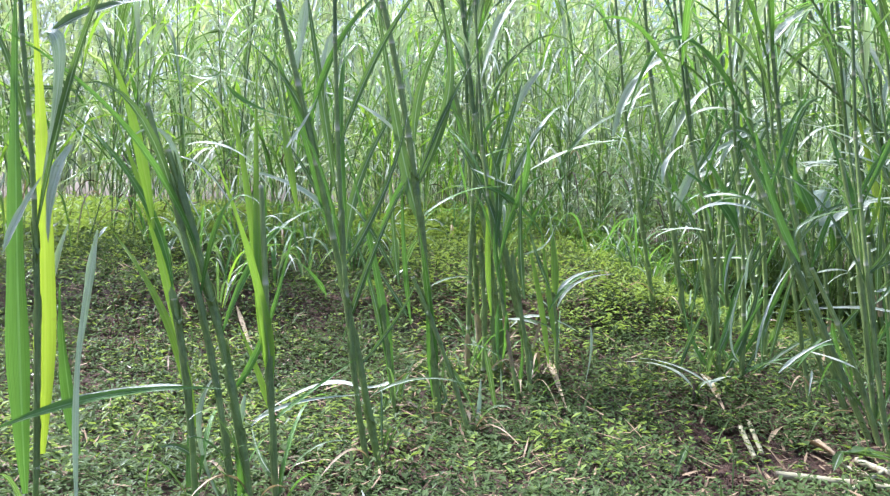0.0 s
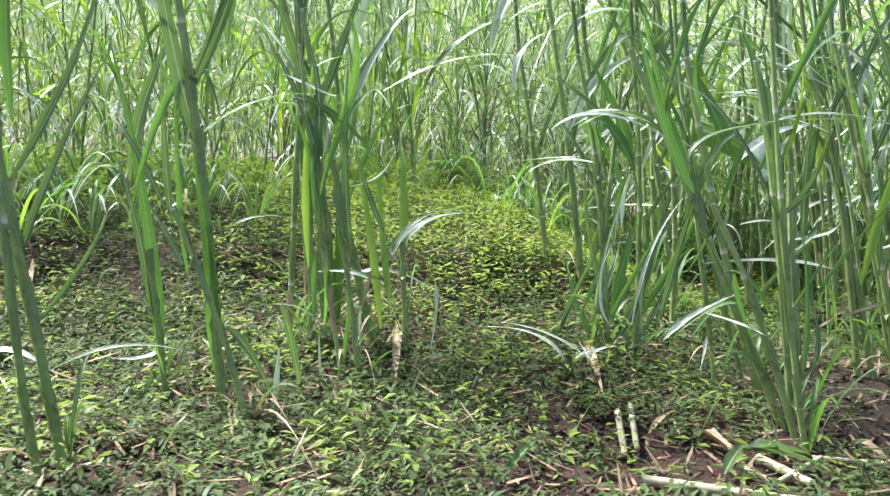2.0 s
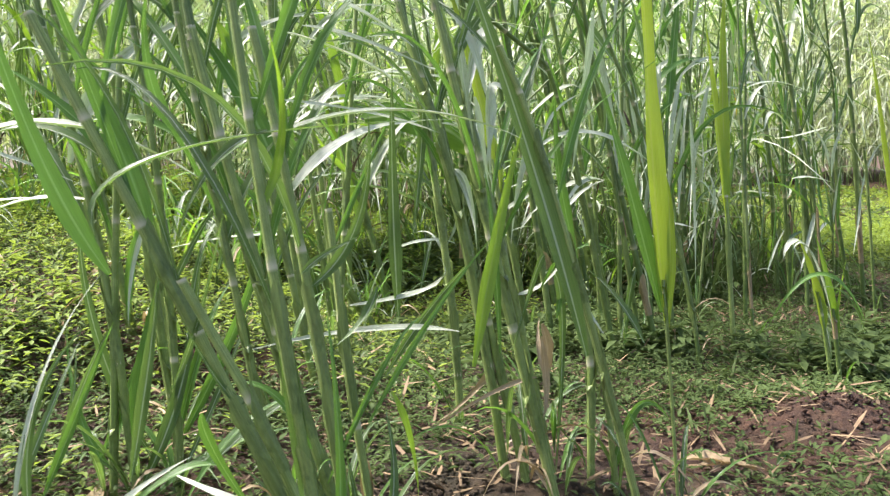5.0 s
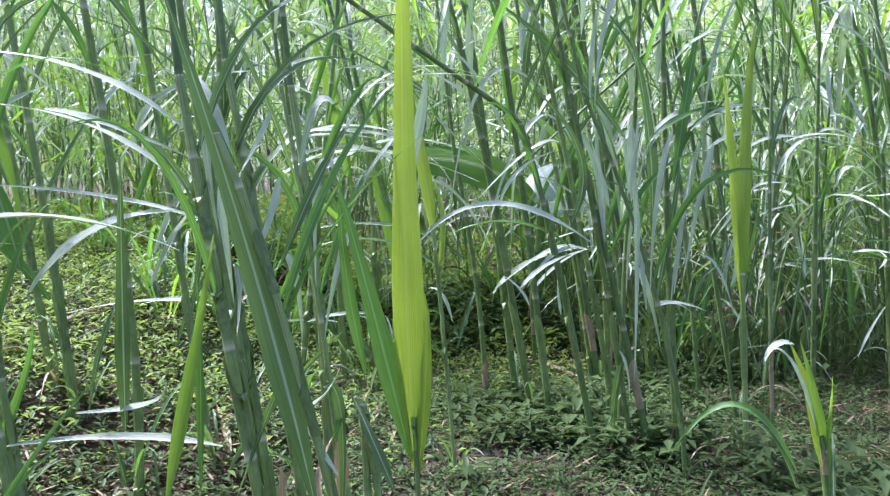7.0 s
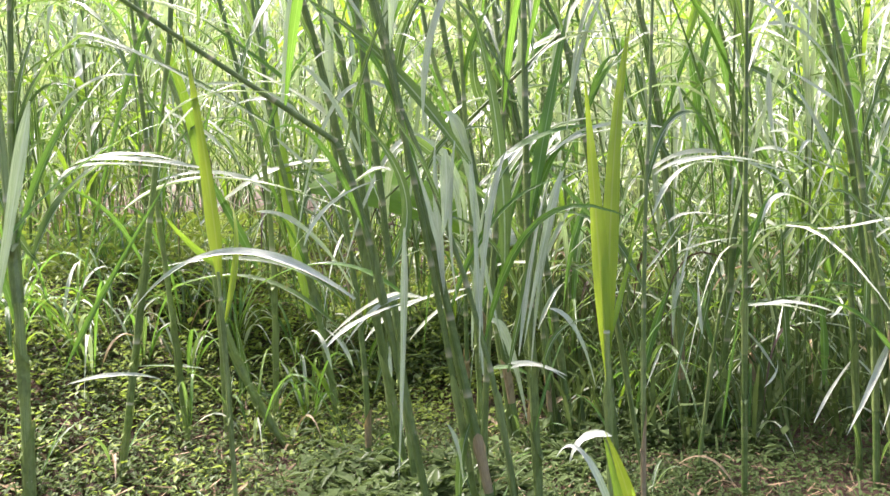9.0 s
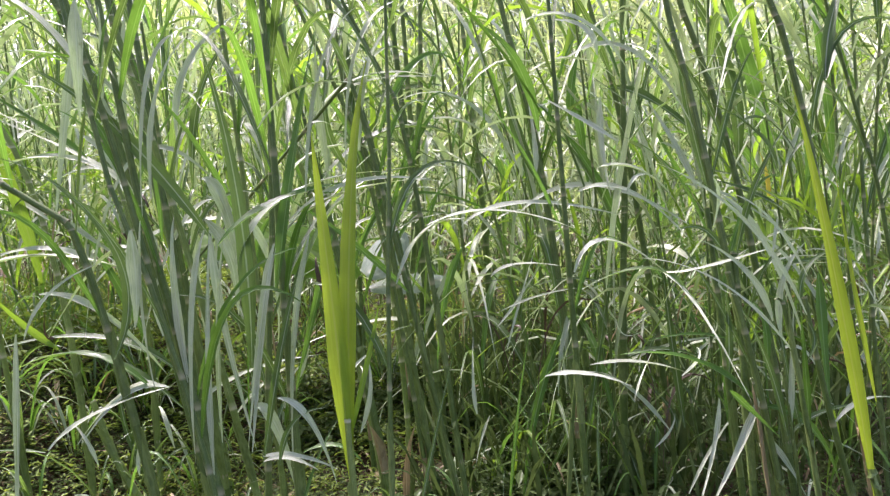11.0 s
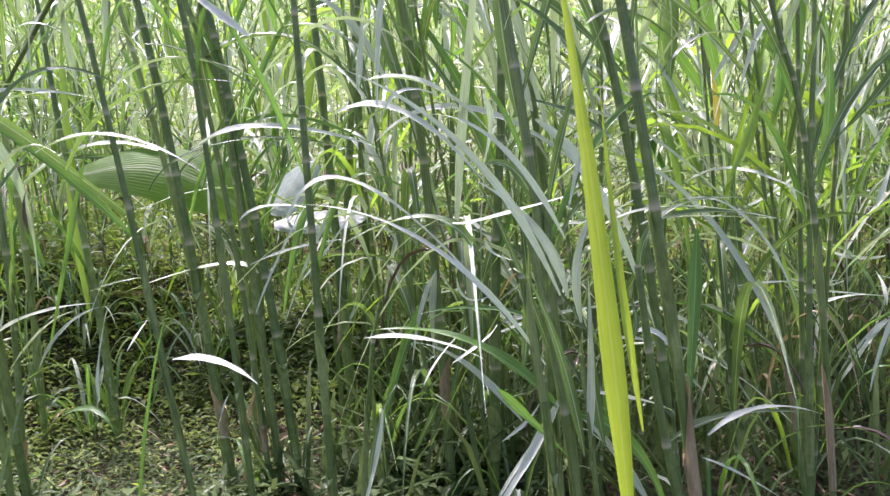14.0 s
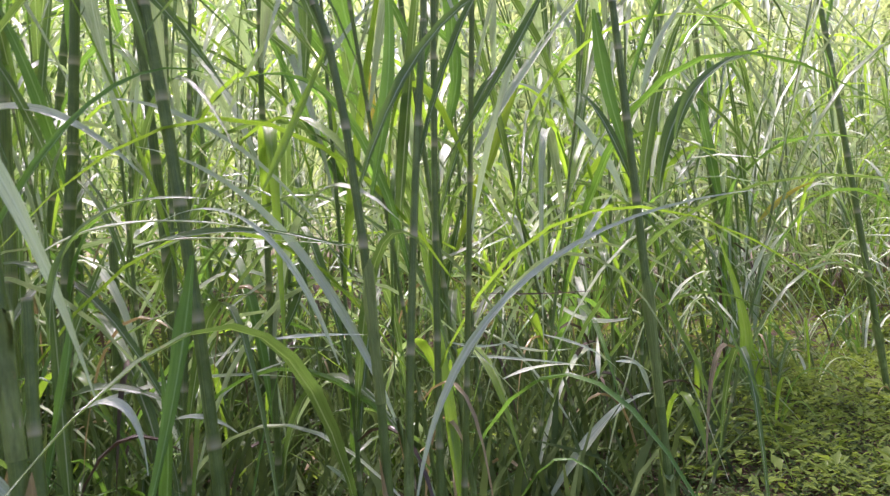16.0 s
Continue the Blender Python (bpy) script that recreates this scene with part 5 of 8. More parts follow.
stem(c, (3.674, 4.410, -0.030), (3.640, 4.491, 1.102), (3.555, 4.502, 1.414), 0.0117)
stem(c, (3.723, 4.623, -0.030), (3.705, 4.664, 0.499), (3.688, 4.679, 0.705), 0.0117)
blade(c, (3.641, 4.442, 0.511), (3.526, 4.393, 0.304), (3.482, 4.341, -0.022), 0.030)
blade(c, (3.671, 4.428, 0.273), (3.639, 4.421, 0.208), (3.518, 4.433, 0.005), 0.022)
blade(c, (3.748, 4.465, 0.454), (3.775, 4.485, 0.576), (3.818, 4.532, 0.711), 0.025)
blade(c, (3.533, 4.481, 1.238), (3.569, 4.462, 0.993), (3.682, 4.426, 0.842), 0.038)
blade(c, (3.303, 4.416, 1.175), (3.452, 4.461, 1.186), (3.543, 4.524, 1.009), 0.026, up=True, mat=M_PALE_SHEEN)
blade(c, (3.729, 4.534, 1.273), (3.752, 4.527, 1.139), (3.761, 4.497, 0.877), 0.036)
blade(c, (3.623, 4.499, 1.191), (3.802, 4.548, 1.221), (3.821, 4.531, 0.982), 0.026, up=True, mat=M_PALE_SHEEN)
blade(c, (3.623, 4.476, 0.930), (3.599, 4.493, 1.187), (3.539, 4.500, 1.417), 0.037)
blade(c, (3.553, 4.465, 1.006), (3.425, 4.465, 1.328), (3.203, 4.434, 1.242), 0.029, up=True, mat=M_PALE_SHEEN)

c = hero("leaning cane stems with bent silver leaves", (2.832, 3.786, -0.005))
stem(c, (2.832, 3.786, -0.005), (2.737, 3.835, 1.000), (2.674, 3.867, 1.470), 0.0097)
stem(c, (2.895, 3.498, -0.001), (2.728, 3.512, 0.930), (2.681, 3.509, 0.923), 0.0088)
blade(c, (2.836, 3.868, 1.021), (2.619, 3.837, 1.275), (2.535, 3.776, 0.651), 0.025, mat=M_PALE_SHEEN)
blade(c, (2.848, 3.866, 0.961), (2.744, 3.842, 0.955), (2.644, 3.813, 0.590), 0.027, mat=M_PALE_SHEEN)
blade(c, (2.830, 3.862, 0.968), (3.007, 3.906, 0.887), (2.953, 3.919, 0.592), 0.035, mat=M_PALE_SHEEN)
blade(c, (2.549, 3.825, 1.361), (2.525, 3.800, 1.196), (2.516, 3.731, 0.919), 0.037, mat=M_PALE_SHEEN)
blade(c, (2.769, 3.860, 1.119), (2.768, 3.884, 1.354), (2.949, 3.966, 1.434), 0.030, up=True, mat=M_PALE_SHEEN)
blade(c, (2.548, 3.805, 1.139), (2.638, 3.822, 1.103), (2.755, 3.800, 0.774), 0.021, up=True, mat=M_PALE_SHEEN)
blade(c, (2.499, 3.775, 0.951), (2.546, 3.787, 0.893), (2.699, 3.855, 0.771), 0.021, up=True, mat=M_PALE_SHEEN)
blade(c, (2.450, 3.746, 0.769), (2.571, 3.787, 0.769), (2.680, 3.882, 0.539), 0.027, up=True, mat=M_PALE_SHEEN)
blade(c, (2.725, 3.826, 0.869), (2.720, 3.863, 1.267), (2.659, 3.876, 1.327), 0.025)
blade(c, (2.557, 3.824, 1.326), (2.625, 3.837, 1.249), (2.678, 3.870, 1.174), 0.019, up=True, mat=M_PALE_SHEEN)
blade(c, (2.588, 3.816, 1.146), (2.634, 3.833, 1.200), (2.668, 3.835, 1.147), 0.013, mat=M_PALE_SHEEN)

c = hero("cane plant with long slanting pale blades", (4.134, 3.669, -0.038))
stem(c, (4.134, 3.669, -0.038), (4.086, 3.676, 0.732), (4.064, 3.669, 0.644), 0.0050)
blade(c, (4.102, 3.676, 0.514), (3.966, 3.642, 0.750), (3.763, 3.596, 0.751), 0.014, mat=M_PALE_SHEEN)
blade(c, (4.124, 3.690, 0.606), (4.037, 3.674, 0.846), (3.851, 3.636, 0.930), 0.018, mat=M_PALE_SHEEN)
blade(c, (4.133, 3.697, 0.682), (4.060, 3.679, 0.852), (3.972, 3.641, 0.859), 0.016, mat=M_PALE_SHEEN)

c = hero("upright green cane stems in shade", (4.043, 4.002, -0.029))
stem(c, (4.043, 4.002, -0.029), (4.014, 4.019, 0.704), (4.012, 4.031, 0.836), 0.0085)
stem(c, (3.201, 4.828, -0.023), (3.168, 4.857, 0.831), (3.139, 4.877, 1.317), 0.0143)
blade(c, (3.779, 3.960, 1.117), (3.766, 3.944, 1.018), (3.780, 3.893, 0.875), 0.025, mat=M_PALE_SHEEN)
blade(c, (4.421, 4.194, 1.031), (4.378, 4.176, 0.980), (4.356, 4.171, 0.874), 0.019, mat=M_PALE_SHEEN)
blade(c, (4.105, 4.055, 0.657), (4.197, 4.100, 0.737), (4.442, 4.236, 0.652), 0.011, up=True, mat=M_PALE_SHEEN)
blade(c, (4.161, 4.066, 0.475), (4.225, 4.087, 0.503), (4.254, 4.058, 0.401), 0.015, up=True, mat=M_PALE_SHEEN)
blade(c, (4.288, 4.102, 0.285), (4.370, 4.137, 0.357), (4.481, 4.175, 0.310), 0.017, up=True, mat=M_PALE_SHEEN)
blade(c, (4.031, 4.022, 0.553), (4.027, 4.031, 0.717), (4.016, 4.043, 0.789), 0.017)
blade(c, (4.125, 4.050, 0.435), (4.150, 4.072, 0.573), (4.108, 4.101, 0.599), 0.019)
blade(c, (4.281, 4.121, 0.652), (4.273, 4.102, 0.494), (4.255, 4.028, 0.310), 0.029)
blade(c, (4.107, 4.077, 1.023), (4.192, 4.123, 1.102), (4.303, 4.243, 0.922), 0.019, up=True)
blade(c, (4.228, 4.116, 0.927), (4.319, 4.153, 1.066), (4.450, 4.146, 0.919), 0.015, up=True)
blade(c, (4.445, 4.173, 0.511), (4.357, 4.159, 0.770), (4.214, 4.134, 0.691), 0.011, up=True, mat=M_PALE_SHEEN)
blade(c, (4.486, 4.201, 0.716), (4.528, 4.229, 0.920), (4.496, 4.234, 1.055), 0.021)

c = hero("cane stems with long blades arching both ways", (4.501, 4.206, -0.011))
stem(c, (4.501, 4.206, -0.011), (4.488, 4.191, 0.832), (4.430, 4.168, 0.971), 0.0062)
stem(c, (4.812, 4.645, 0.010), (4.770, 4.620, 0.753), (4.748, 4.606, 1.059), 0.0077)
stem(c, (4.471, 4.428, -0.009), (4.424, 4.408, 0.463), (4.423, 4.408, 0.397), 0.0051)
blade(c, (4.422, 4.408, 0.393), (4.290, 4.361, 0.777), (4.047, 4.318, 0.830), 0.022, mat=M_PALE_SHEEN)
blade(c, (4.552, 4.135, 0.365), (4.610, 4.151, 0.683), (4.950, 4.289, 0.697), 0.015, mat=M_PALE_SHEEN)
blade(c, (4.549, 4.874, 0.142), (4.694, 4.934, 0.373), (4.764, 5.108, 0.318), 0.035, mat=M_PALE_SHEEN)
blade(c, (3.776, 4.721, 0.510), (3.958, 4.777, 0.779), (4.109, 4.852, 0.443), 0.019, up=True, mat=M_PALE_SHEEN)
blade(c, (3.782, 4.725, 0.407), (3.989, 4.797, 0.568), (4.529, 5.047, 0.283), 0.014, up=True)
blade(c, (4.187, 4.851, 0.712), (4.080, 4.816, 1.042), (3.781, 4.770, 1.154), 0.022)
blade(c, (4.176, 4.847, 0.737), (4.088, 4.821, 0.936), (3.951, 4.828, 1.237), 0.031)
blade(c, (4.725, 5.026, 0.722), (4.627, 4.995, 0.997), (4.448, 4.993, 1.025), 0.029, up=True, mat=M_PALE_SHEEN)
blade(c, (4.784, 5.044, 0.755), (4.821, 5.062, 1.060), (5.076, 5.249, 1.068), 0.036, up=True)
blade(c, (4.678, 4.374, 0.990), (4.613, 4.366, 0.872), (4.503, 4.423, 0.767), 0.021)
blade(c, (4.237, 4.655, 0.799), (4.216, 4.654, 0.924), (4.180, 4.715, 1.039), 0.025, mat=M_YOUNG)
blade(c, (4.137, 4.845, 0.185), (4.167, 4.843, 0.309), (4.171, 4.757, 0.437), 0.026)
blade(c, (4.746, 5.040, 0.335), (4.727, 5.032, 0.421), (4.681, 5.014, 0.411), 0.014, up=True, mat=M_PALE_SHEEN)
blade(c, (4.374, 4.923, 0.125), (4.452, 4.944, 0.153), (4.558, 4.949, 0.255), 0.015)
blade(c, (4.748, 5.033, 0.732), (4.780, 5.036, 1.014), (4.874, 5.042, 1.165), 0.029)
blade(c, (4.713, 5.026, 0.493), (4.599, 5.006, 0.459), (4.504, 5.117, 0.570), 0.019, up=True, mat=M_PALE_SHEEN)
blade(c, (4.274, 4.881, 0.624), (4.411, 4.926, 0.628), (4.554, 4.980, 0.779), 0.017, up=True, mat=M_PALE_SHEEN)
blade(c, (4.345, 4.894, 1.138), (4.391, 4.904, 1.079), (4.447, 4.869, 1.035), 0.017)
blade(c, (4.448, 4.941, 0.458), (4.525, 4.968, 0.406), (4.652, 5.022, 0.447), 0.017, up=True, mat=M_PALE_SHEEN)
blade(c, (4.195, 4.850, 0.880), (4.168, 4.832, 1.105), (4.175, 4.786, 1.190), 0.030)

c = hero("cane plant with one yellowing leaf", (5.420, 6.207, 0.039))
stem(c, (5.420, 6.207, 0.039), (5.290, 6.148, 1.242), (5.255, 6.130, 1.458), 0.0110)
stem(c, (4.999, 6.180, -0.007), (4.942, 6.155, 0.350), (4.898, 6.130, 0.897), 0.0126)
blade(c, (5.037, 6.074, 0.711), (5.130, 6.097, 0.813), (5.212, 6.077, 0.830), 0.022, mat=M_YELLOW)
blade(c, (5.009, 6.072, 0.329), (5.030, 6.073, 0.658), (5.159, 6.122, 0.694), 0.037, mat=M_PALE_SHEEN)
blade(c, (5.024, 6.081, 0.108), (4.995, 6.066, 0.349), (4.917, 6.027, 0.518), 0.038, mat=M_YOUNG)
blade(c, (4.945, 6.049, 0.443), (4.732, 5.982, 0.384), (4.734, 5.992, 0.443), 0.021, up=True)
blade(c, (5.190, 6.122, 0.799), (5.238, 6.134, 0.879), (5.442, 6.183, 0.693), 0.018, up=True, mat=M_PALE_SHEEN)
blade(c, (4.926, 6.036, 0.775), (4.879, 6.021, 1.052), (4.863, 6.052, 1.267), 0.043)

c = hero("broad-bladed shaded cane clump", (3.073, 5.239, -0.048))
stem(c, (3.073, 5.239, -0.048), (3.092, 5.232, 0.678), (3.107, 5.225, 1.296), 0.0143)
stem(c, (2.999, 5.105, -0.000), (3.135, 5.133, 1.176), (3.174, 5.139, 1.431), 0.0137)
stem(c, (3.316, 5.527, 0.009), (3.350, 5.525, 0.798), (3.335, 5.512, 1.148), 0.0154)
blade(c, (3.451, 5.353, 0.429), (3.458, 5.359, 0.637), (3.400, 5.402, 0.896), 0.041)
blade(c, (3.093, 5.238, 0.379), (3.098, 5.233, 0.609), (3.111, 5.215, 0.735), 0.033)
blade(c, (3.067, 5.227, 0.499), (3.070, 5.233, 0.338), (2.947, 5.216, 0.212), 0.030, mat=M_PALE_SHEEN)
blade(c, (2.901, 5.157, 1.374), (3.171, 5.252, 1.474), (3.265, 5.367, 1.432), 0.036)
blade(c, (3.419, 5.331, 1.059), (3.382, 5.314, 1.102), (3.330, 5.258, 0.974), 0.017, up=True, mat=M_PALE_SHEEN)
blade(c, (3.423, 5.331, 1.144), (3.474, 5.348, 1.030), (3.434, 5.325, 0.888), 0.026)
blade(c, (2.913, 5.168, 0.965), (2.997, 5.187, 1.310), (2.956, 5.150, 1.483), 0.045, mat=M_YOUNG)

c = hero("low plant with wide ribbed paddle-shaped leaves", (2.960, 4.720, 0.000))
stem(c, (2.960, 4.720, 0.000), (2.950, 4.740, 0.400), (2.962, 4.750, 0.710), 0.0090)
broad(c, (2.960, 4.700, 0.700), (2.720, 4.690, 0.930), (2.420, 4.580, 0.850), 0.210)
broad(c, (2.965, 4.810, 0.710), (3.040, 4.840, 0.765), (3.105, 4.880, 0.850), 0.155, mat=M_BROAD_SHEEN)
broad(c, (2.980, 4.810, 0.660), (3.120, 4.870, 0.670), (3.250, 4.910, 0.665), 0.090, mat=M_BROAD_SHEEN)

c = hero("small sprout growing from a brown dry stub", (1.367, 2.660, -0.027))
stem(c, (1.367, 2.660, -0.027), (1.370, 2.665, 0.073), (1.377, 2.667, 0.118), 0.0062, M_BROWN_STALK)
blade(c, (1.370, 2.668, 0.102), (1.317, 2.694, 0.187), (1.188, 2.801, 0.165), 0.021, up=True, mat=M_PALE_SHEEN)
blade(c, (1.381, 2.665, 0.101), (1.417, 2.661, 0.140), (1.471, 2.661, 0.125), 0.013, up=True, mat=M_PALE_SHEEN)
blade(c, (1.372, 2.664, 0.059), (1.382, 2.665, 0.112), (1.400, 2.657, 0.124), 0.011, mat=M_YOUNG)
blade(c, (1.366, 2.663, 0.027), (1.344, 2.676, 0.031), (1.332, 2.737, -0.053), 0.015, mat=M_DEAD)
blade(c, (1.371, 2.662, 0.027), (1.389, 2.656, 0.011), (1.395, 2.641, -0.022), 0.010, mat=M_DEAD)
blade(c, (1.364, 2.664, 0.038), (1.359, 2.673, 0.073), (1.351, 2.720, 0.076), 0.012, mat=M_DEAD)
blade(c, (1.394, 2.646, -0.052), (1.378, 2.658, 0.040), (1.380, 2.692, 0.103), 0.018, mat=M_DEAD)
blade(c, (1.420, 2.642, -0.064), (1.422, 2.646, 0.031), (1.405, 2.644, 0.101), 0.018, mat=M_DEAD)
blade(c, (1.438, 2.640, -0.044), (1.439, 2.649, 0.032), (1.434, 2.691, 0.064), 0.015, mat=M_DEAD)
blade(c, (1.407, 2.644, -0.052), (1.402, 2.651, 0.029), (1.363, 2.664, 0.033), 0.013, mat=M_DEAD)
blade(c, (1.425, 2.642, -0.039), (1.441, 2.639, 0.036), (1.447, 2.591, 0.033), 0.011, mat=M_DEAD)
blade(c, (1.416, 2.654, 0.118), (1.330, 2.677, 0.185), (1.223, 2.745, 0.186), 0.015, mat=M_PALE_SHEEN)
blade(c, (1.416, 2.654, 0.118), (1.448, 2.659, 0.141), (1.528, 2.722, 0.132), 0.016, mat=M_PALE_SHEEN)
blade(c, (1.422, 2.652, 0.106), (1.422, 2.663, 0.128), (1.427, 2.753, 0.136), 0.014, mat=M_PALE_SHEEN)

c = hero("withered dark brown stem among weeds", (1.525, 5.960, 0.100))
stem(c, (1.525, 5.960, 0.100), (1.514, 5.985, 0.343), (1.504, 6.011, 0.546), 0.0101, M_BROWN_STALK)
blade(c, (1.497, 5.999, 0.455), (1.438, 6.010, 0.593), (1.510, 5.983, 0.669), 0.023, mat=M_DEAD)
blade(c, (1.503, 5.996, 0.424), (1.569, 6.011, 0.484), (1.574, 6.072, 0.543), 0.018, mat=M_DEAD)

c = hero("blackened dead cane stub with one leaf", (4.934, 6.368, 0.033))
stem(c, (4.934, 6.368, 0.033), (4.913, 6.355, 0.382), (4.917, 6.353, 0.567), 0.0086, M_BROWN_STALK)
blade(c, (4.917, 6.353, 0.557), (4.954, 6.362, 0.581), (5.179, 6.409, 0.697), 0.025, up=True, mat=M_PALE_SHEEN)
blade(c, (4.921, 6.358, 0.382), (4.888, 6.350, 0.343), (4.874, 6.372, 0.217), 0.019, mat=M_DEAD)

c = hero("thin stem with a withered brown leaf", (0.781, 3.389, 0.149))
stem(c, (0.781, 3.389, 0.149), (0.783, 3.394, 0.358), (0.786, 3.396, 0.438), 0.0063, M_WAXY_LIT)
blade(c, (0.736, 3.402, 0.471), (0.798, 3.391, 0.493), (0.827, 3.341, 0.459), 0.0150, mat=M_DEAD)
blade(c, (0.732, 3.401, 0.437), (0.751, 3.400, 0.404), (0.805, 3.404, 0.415), 0.0120, mat=M_DRY)
straw((1.582, 2.381, -0.003), (1.603, 2.261, -0.008), 0.024)
cut_cane((1.361, 2.140, -0.011), (1.669, 1.982, -0.009), 0.0087)
cut_cane((1.449, 1.990, -0.009), (1.768, 2.233, -0.006), 0.0047)
straw((1.622, 2.300, -0.005), (1.751, 2.155, -0.004), 0.021, mat=M_LEAF)
cut_cane((1.442, 2.494, -0.003), (1.386, 2.290, -0.012), 0.0063)
straw((1.208, 2.318, 0.006), (1.075, 2.073, 0.004), 0.018, mat=M_LEAF)
straw((1.881, 5.041, 0.072), (2.204, 5.595, 0.069), 0.039)
straw((0.842, 3.179, 0.097), (0.953, 3.333, 0.179), 0.015)
straw((-0.175, 3.577, 0.224), (-0.026, 3.103, 0.065), 0.016)
straw((1.484, 2.881, 0.025), (1.433, 2.567, 0.007), 0.024)
straw((1.399, 3.705, 0.199), (1.582, 4.260, 0.151), 0.020)
straw((0.820, 3.022, 0.023), (0.870, 2.732, 0.021), 0.017)
straw((0.631, 3.219, 0.113), (0.758, 3.210, 0.107), 0.011)
straw((1.821, 3.144, 0.036), (1.761, 3.040, 0.024), 0.012)
straw((1.034, 2.790, 0.010), (1.099, 2.775, 0.009), 0.010)
straw((1.320, 3.635, 0.198), (1.404, 3.685, 0.199), 0.020)
straw((2.538, 2.649, 0.042), (2.654, 2.586, 0.054), 0.017)
straw((2.173, 3.001, 0.038), (2.218, 2.918, 0.045), 0.012)
straw((2.605, 2.630, 0.056), (2.541, 2.617, 0.038), 0.010)
straw((2.355, 3.636, 0.039), (2.390, 4.115, 0.025), 0.013)
straw((1.757, 4.828, 0.095), (1.727, 5.108, 0.111), 0.018)
straw((1.977, 3.332, 0.033), (1.894, 3.574, 0.030), 0.017)
straw((1.691, 4.899, 0.123), (1.902, 4.551, 0.051), 0.018)
straw((3.182, 4.966, 0.033), (3.243, 5.033, 0.033), 0.044)
straw((2.718, 4.477, 0.033), (2.757, 4.580, 0.032), 0.014)
straw((2.932, 4.757, 0.030), (3.126, 4.433, 0.009), 0.023)
straw((3.847, 5.005, 0.028), (3.742, 5.508, 0.050), 0.025)
straw((3.171, 5.300, 0.043), (3.208, 5.450, 0.051), 0.015, mat=M_LEAF)
straw((1.585, 2.386, -0.004), (1.609, 2.262, -0.007), 0.022)
straw((0.988, 3.056, 0.033), (0.944, 2.557, 0.020), 0.024)
straw((-0.043, 5.602, 0.141), (0.202, 4.085, 0.225), 0.037)
straw((0.498, 2.990, 0.029), (0.593, 3.213, 0.107), 0.016)

c = hero("thin cane stems at the edge of the bank", (0.835, 2.747, 0.032))
stem(c, (0.835, 2.747, 0.032), (0.757, 2.793, 0.464), (0.713, 2.833, 0.860), 0.0061, M_WAXY_LIT)
stem(c, (0.728, 3.038, 0.155), (0.819, 3.042, 0.511), (0.731, 3.078, 0.732), 0.0062, M_WAXY_LIT)
stem(c, (0.691, 2.936, -0.067), (0.696, 2.975, 0.503), (0.717, 3.006, 0.989), 0.0076, M_WAXY_LIT)
blade(c, (0.924, 2.736, 0.169), (0.893, 2.771, 0.441), (0.845, 2.880, 0.668), 0.0252, mat=M_YOUNG)
blade(c, (0.746, 2.786, 0.313), (0.717, 2.814, 0.572), (0.759, 2.864, 0.934), 0.0216, mat=M_YOUNG)
blade(c, (0.923, 2.748, 0.333), (1.003, 2.748, 0.481), (1.152, 2.768, 0.463), 0.0171, up=True)
blade(c, (0.699, 2.826, 0.730), (0.795, 2.804, 0.728), (0.847, 2.777, 0.596), 0.0216)
blade(c, (0.679, 2.834, 0.785), (0.807, 2.797, 0.717), (0.815, 2.762, 0.732), 0.0162, up=True, mat=M_PALE_SHEEN)
blade(c, (0.766, 2.780, 0.302), (0.892, 2.756, 0.317), (0.960, 2.757, 0.240), 0.0108, up=True, mat=M_PALE_SHEEN)
blade(c, (0.818, 2.748, 0.018), (0.856, 2.753, 0.175), (0.838, 2.771, 0.266), 0.0162)
blade(c, (0.784, 2.779, 0.335), (0.746, 2.811, 0.674), (0.679, 2.820, 0.707), 0.0162)
blade(c, (0.781, 2.798, 0.597), (0.793, 2.812, 0.705), (0.784, 2.884, 0.651), 0.0153, mat=M_PALE_SHEEN)
blade(c, (0.876, 2.750, 0.213), (0.902, 2.752, 0.317), (0.900, 2.747, 0.312), 0.0099, mat=M_DRY)
blade(c, (0.723, 2.774, 0.095), (0.759, 2.770, 0.189), (0.800, 2.724, 0.181), 0.0081, mat=M_DRY)

c = hero("row of cane stems with hanging leaves painted sheen-white", (1.768, 2.666, -0.030))
stem(c, (1.768, 2.666, -0.030), (1.704, 2.711, 0.482), (1.653, 2.753, 0.884), 0.0063, M_WAXY_LIT)
stem(c, (2.222, 3.082, -0.006), (2.230, 3.109, 0.484), (2.159, 3.161, 0.954), 0.0094, M_WAXY_LIT)
stem(c, (2.160, 2.690, 0.029), (2.113, 2.737, 0.674), (2.029, 2.770, 0.828), 0.0084, M_WAXY_LIT)
stem(c, (2.209, 2.575, -0.002), (2.105, 2.628, 0.561), (2.052, 2.668, 0.901), 0.0087, M_WAXY_LIT)
blade(c, (2.125, 2.640, 0.742), (2.111, 2.660, 0.887), (2.046, 2.728, 0.920), 0.023, mat=M_PALE_SHEEN)
blade(c, (2.089, 2.655, 0.833), (2.090, 2.651, 0.766), (2.106, 2.649, 0.653), 0.020, mat=M_PALE_SHEEN)
blade(c, (2.108, 2.644, 0.737), (2.114, 2.639, 0.678), (2.125, 2.638, 0.562), 0.019, mat=M_PALE_SHEEN)
blade(c, (1.959, 2.650, 0.383), (1.959, 2.662, 0.588), (1.969, 2.648, 0.785), 0.026)
blade(c, (1.883, 2.668, 0.407), (2.069, 2.624, 0.414), (2.018, 2.601, 0.480), 0.016, up=True, mat=M_PALE_SHEEN)
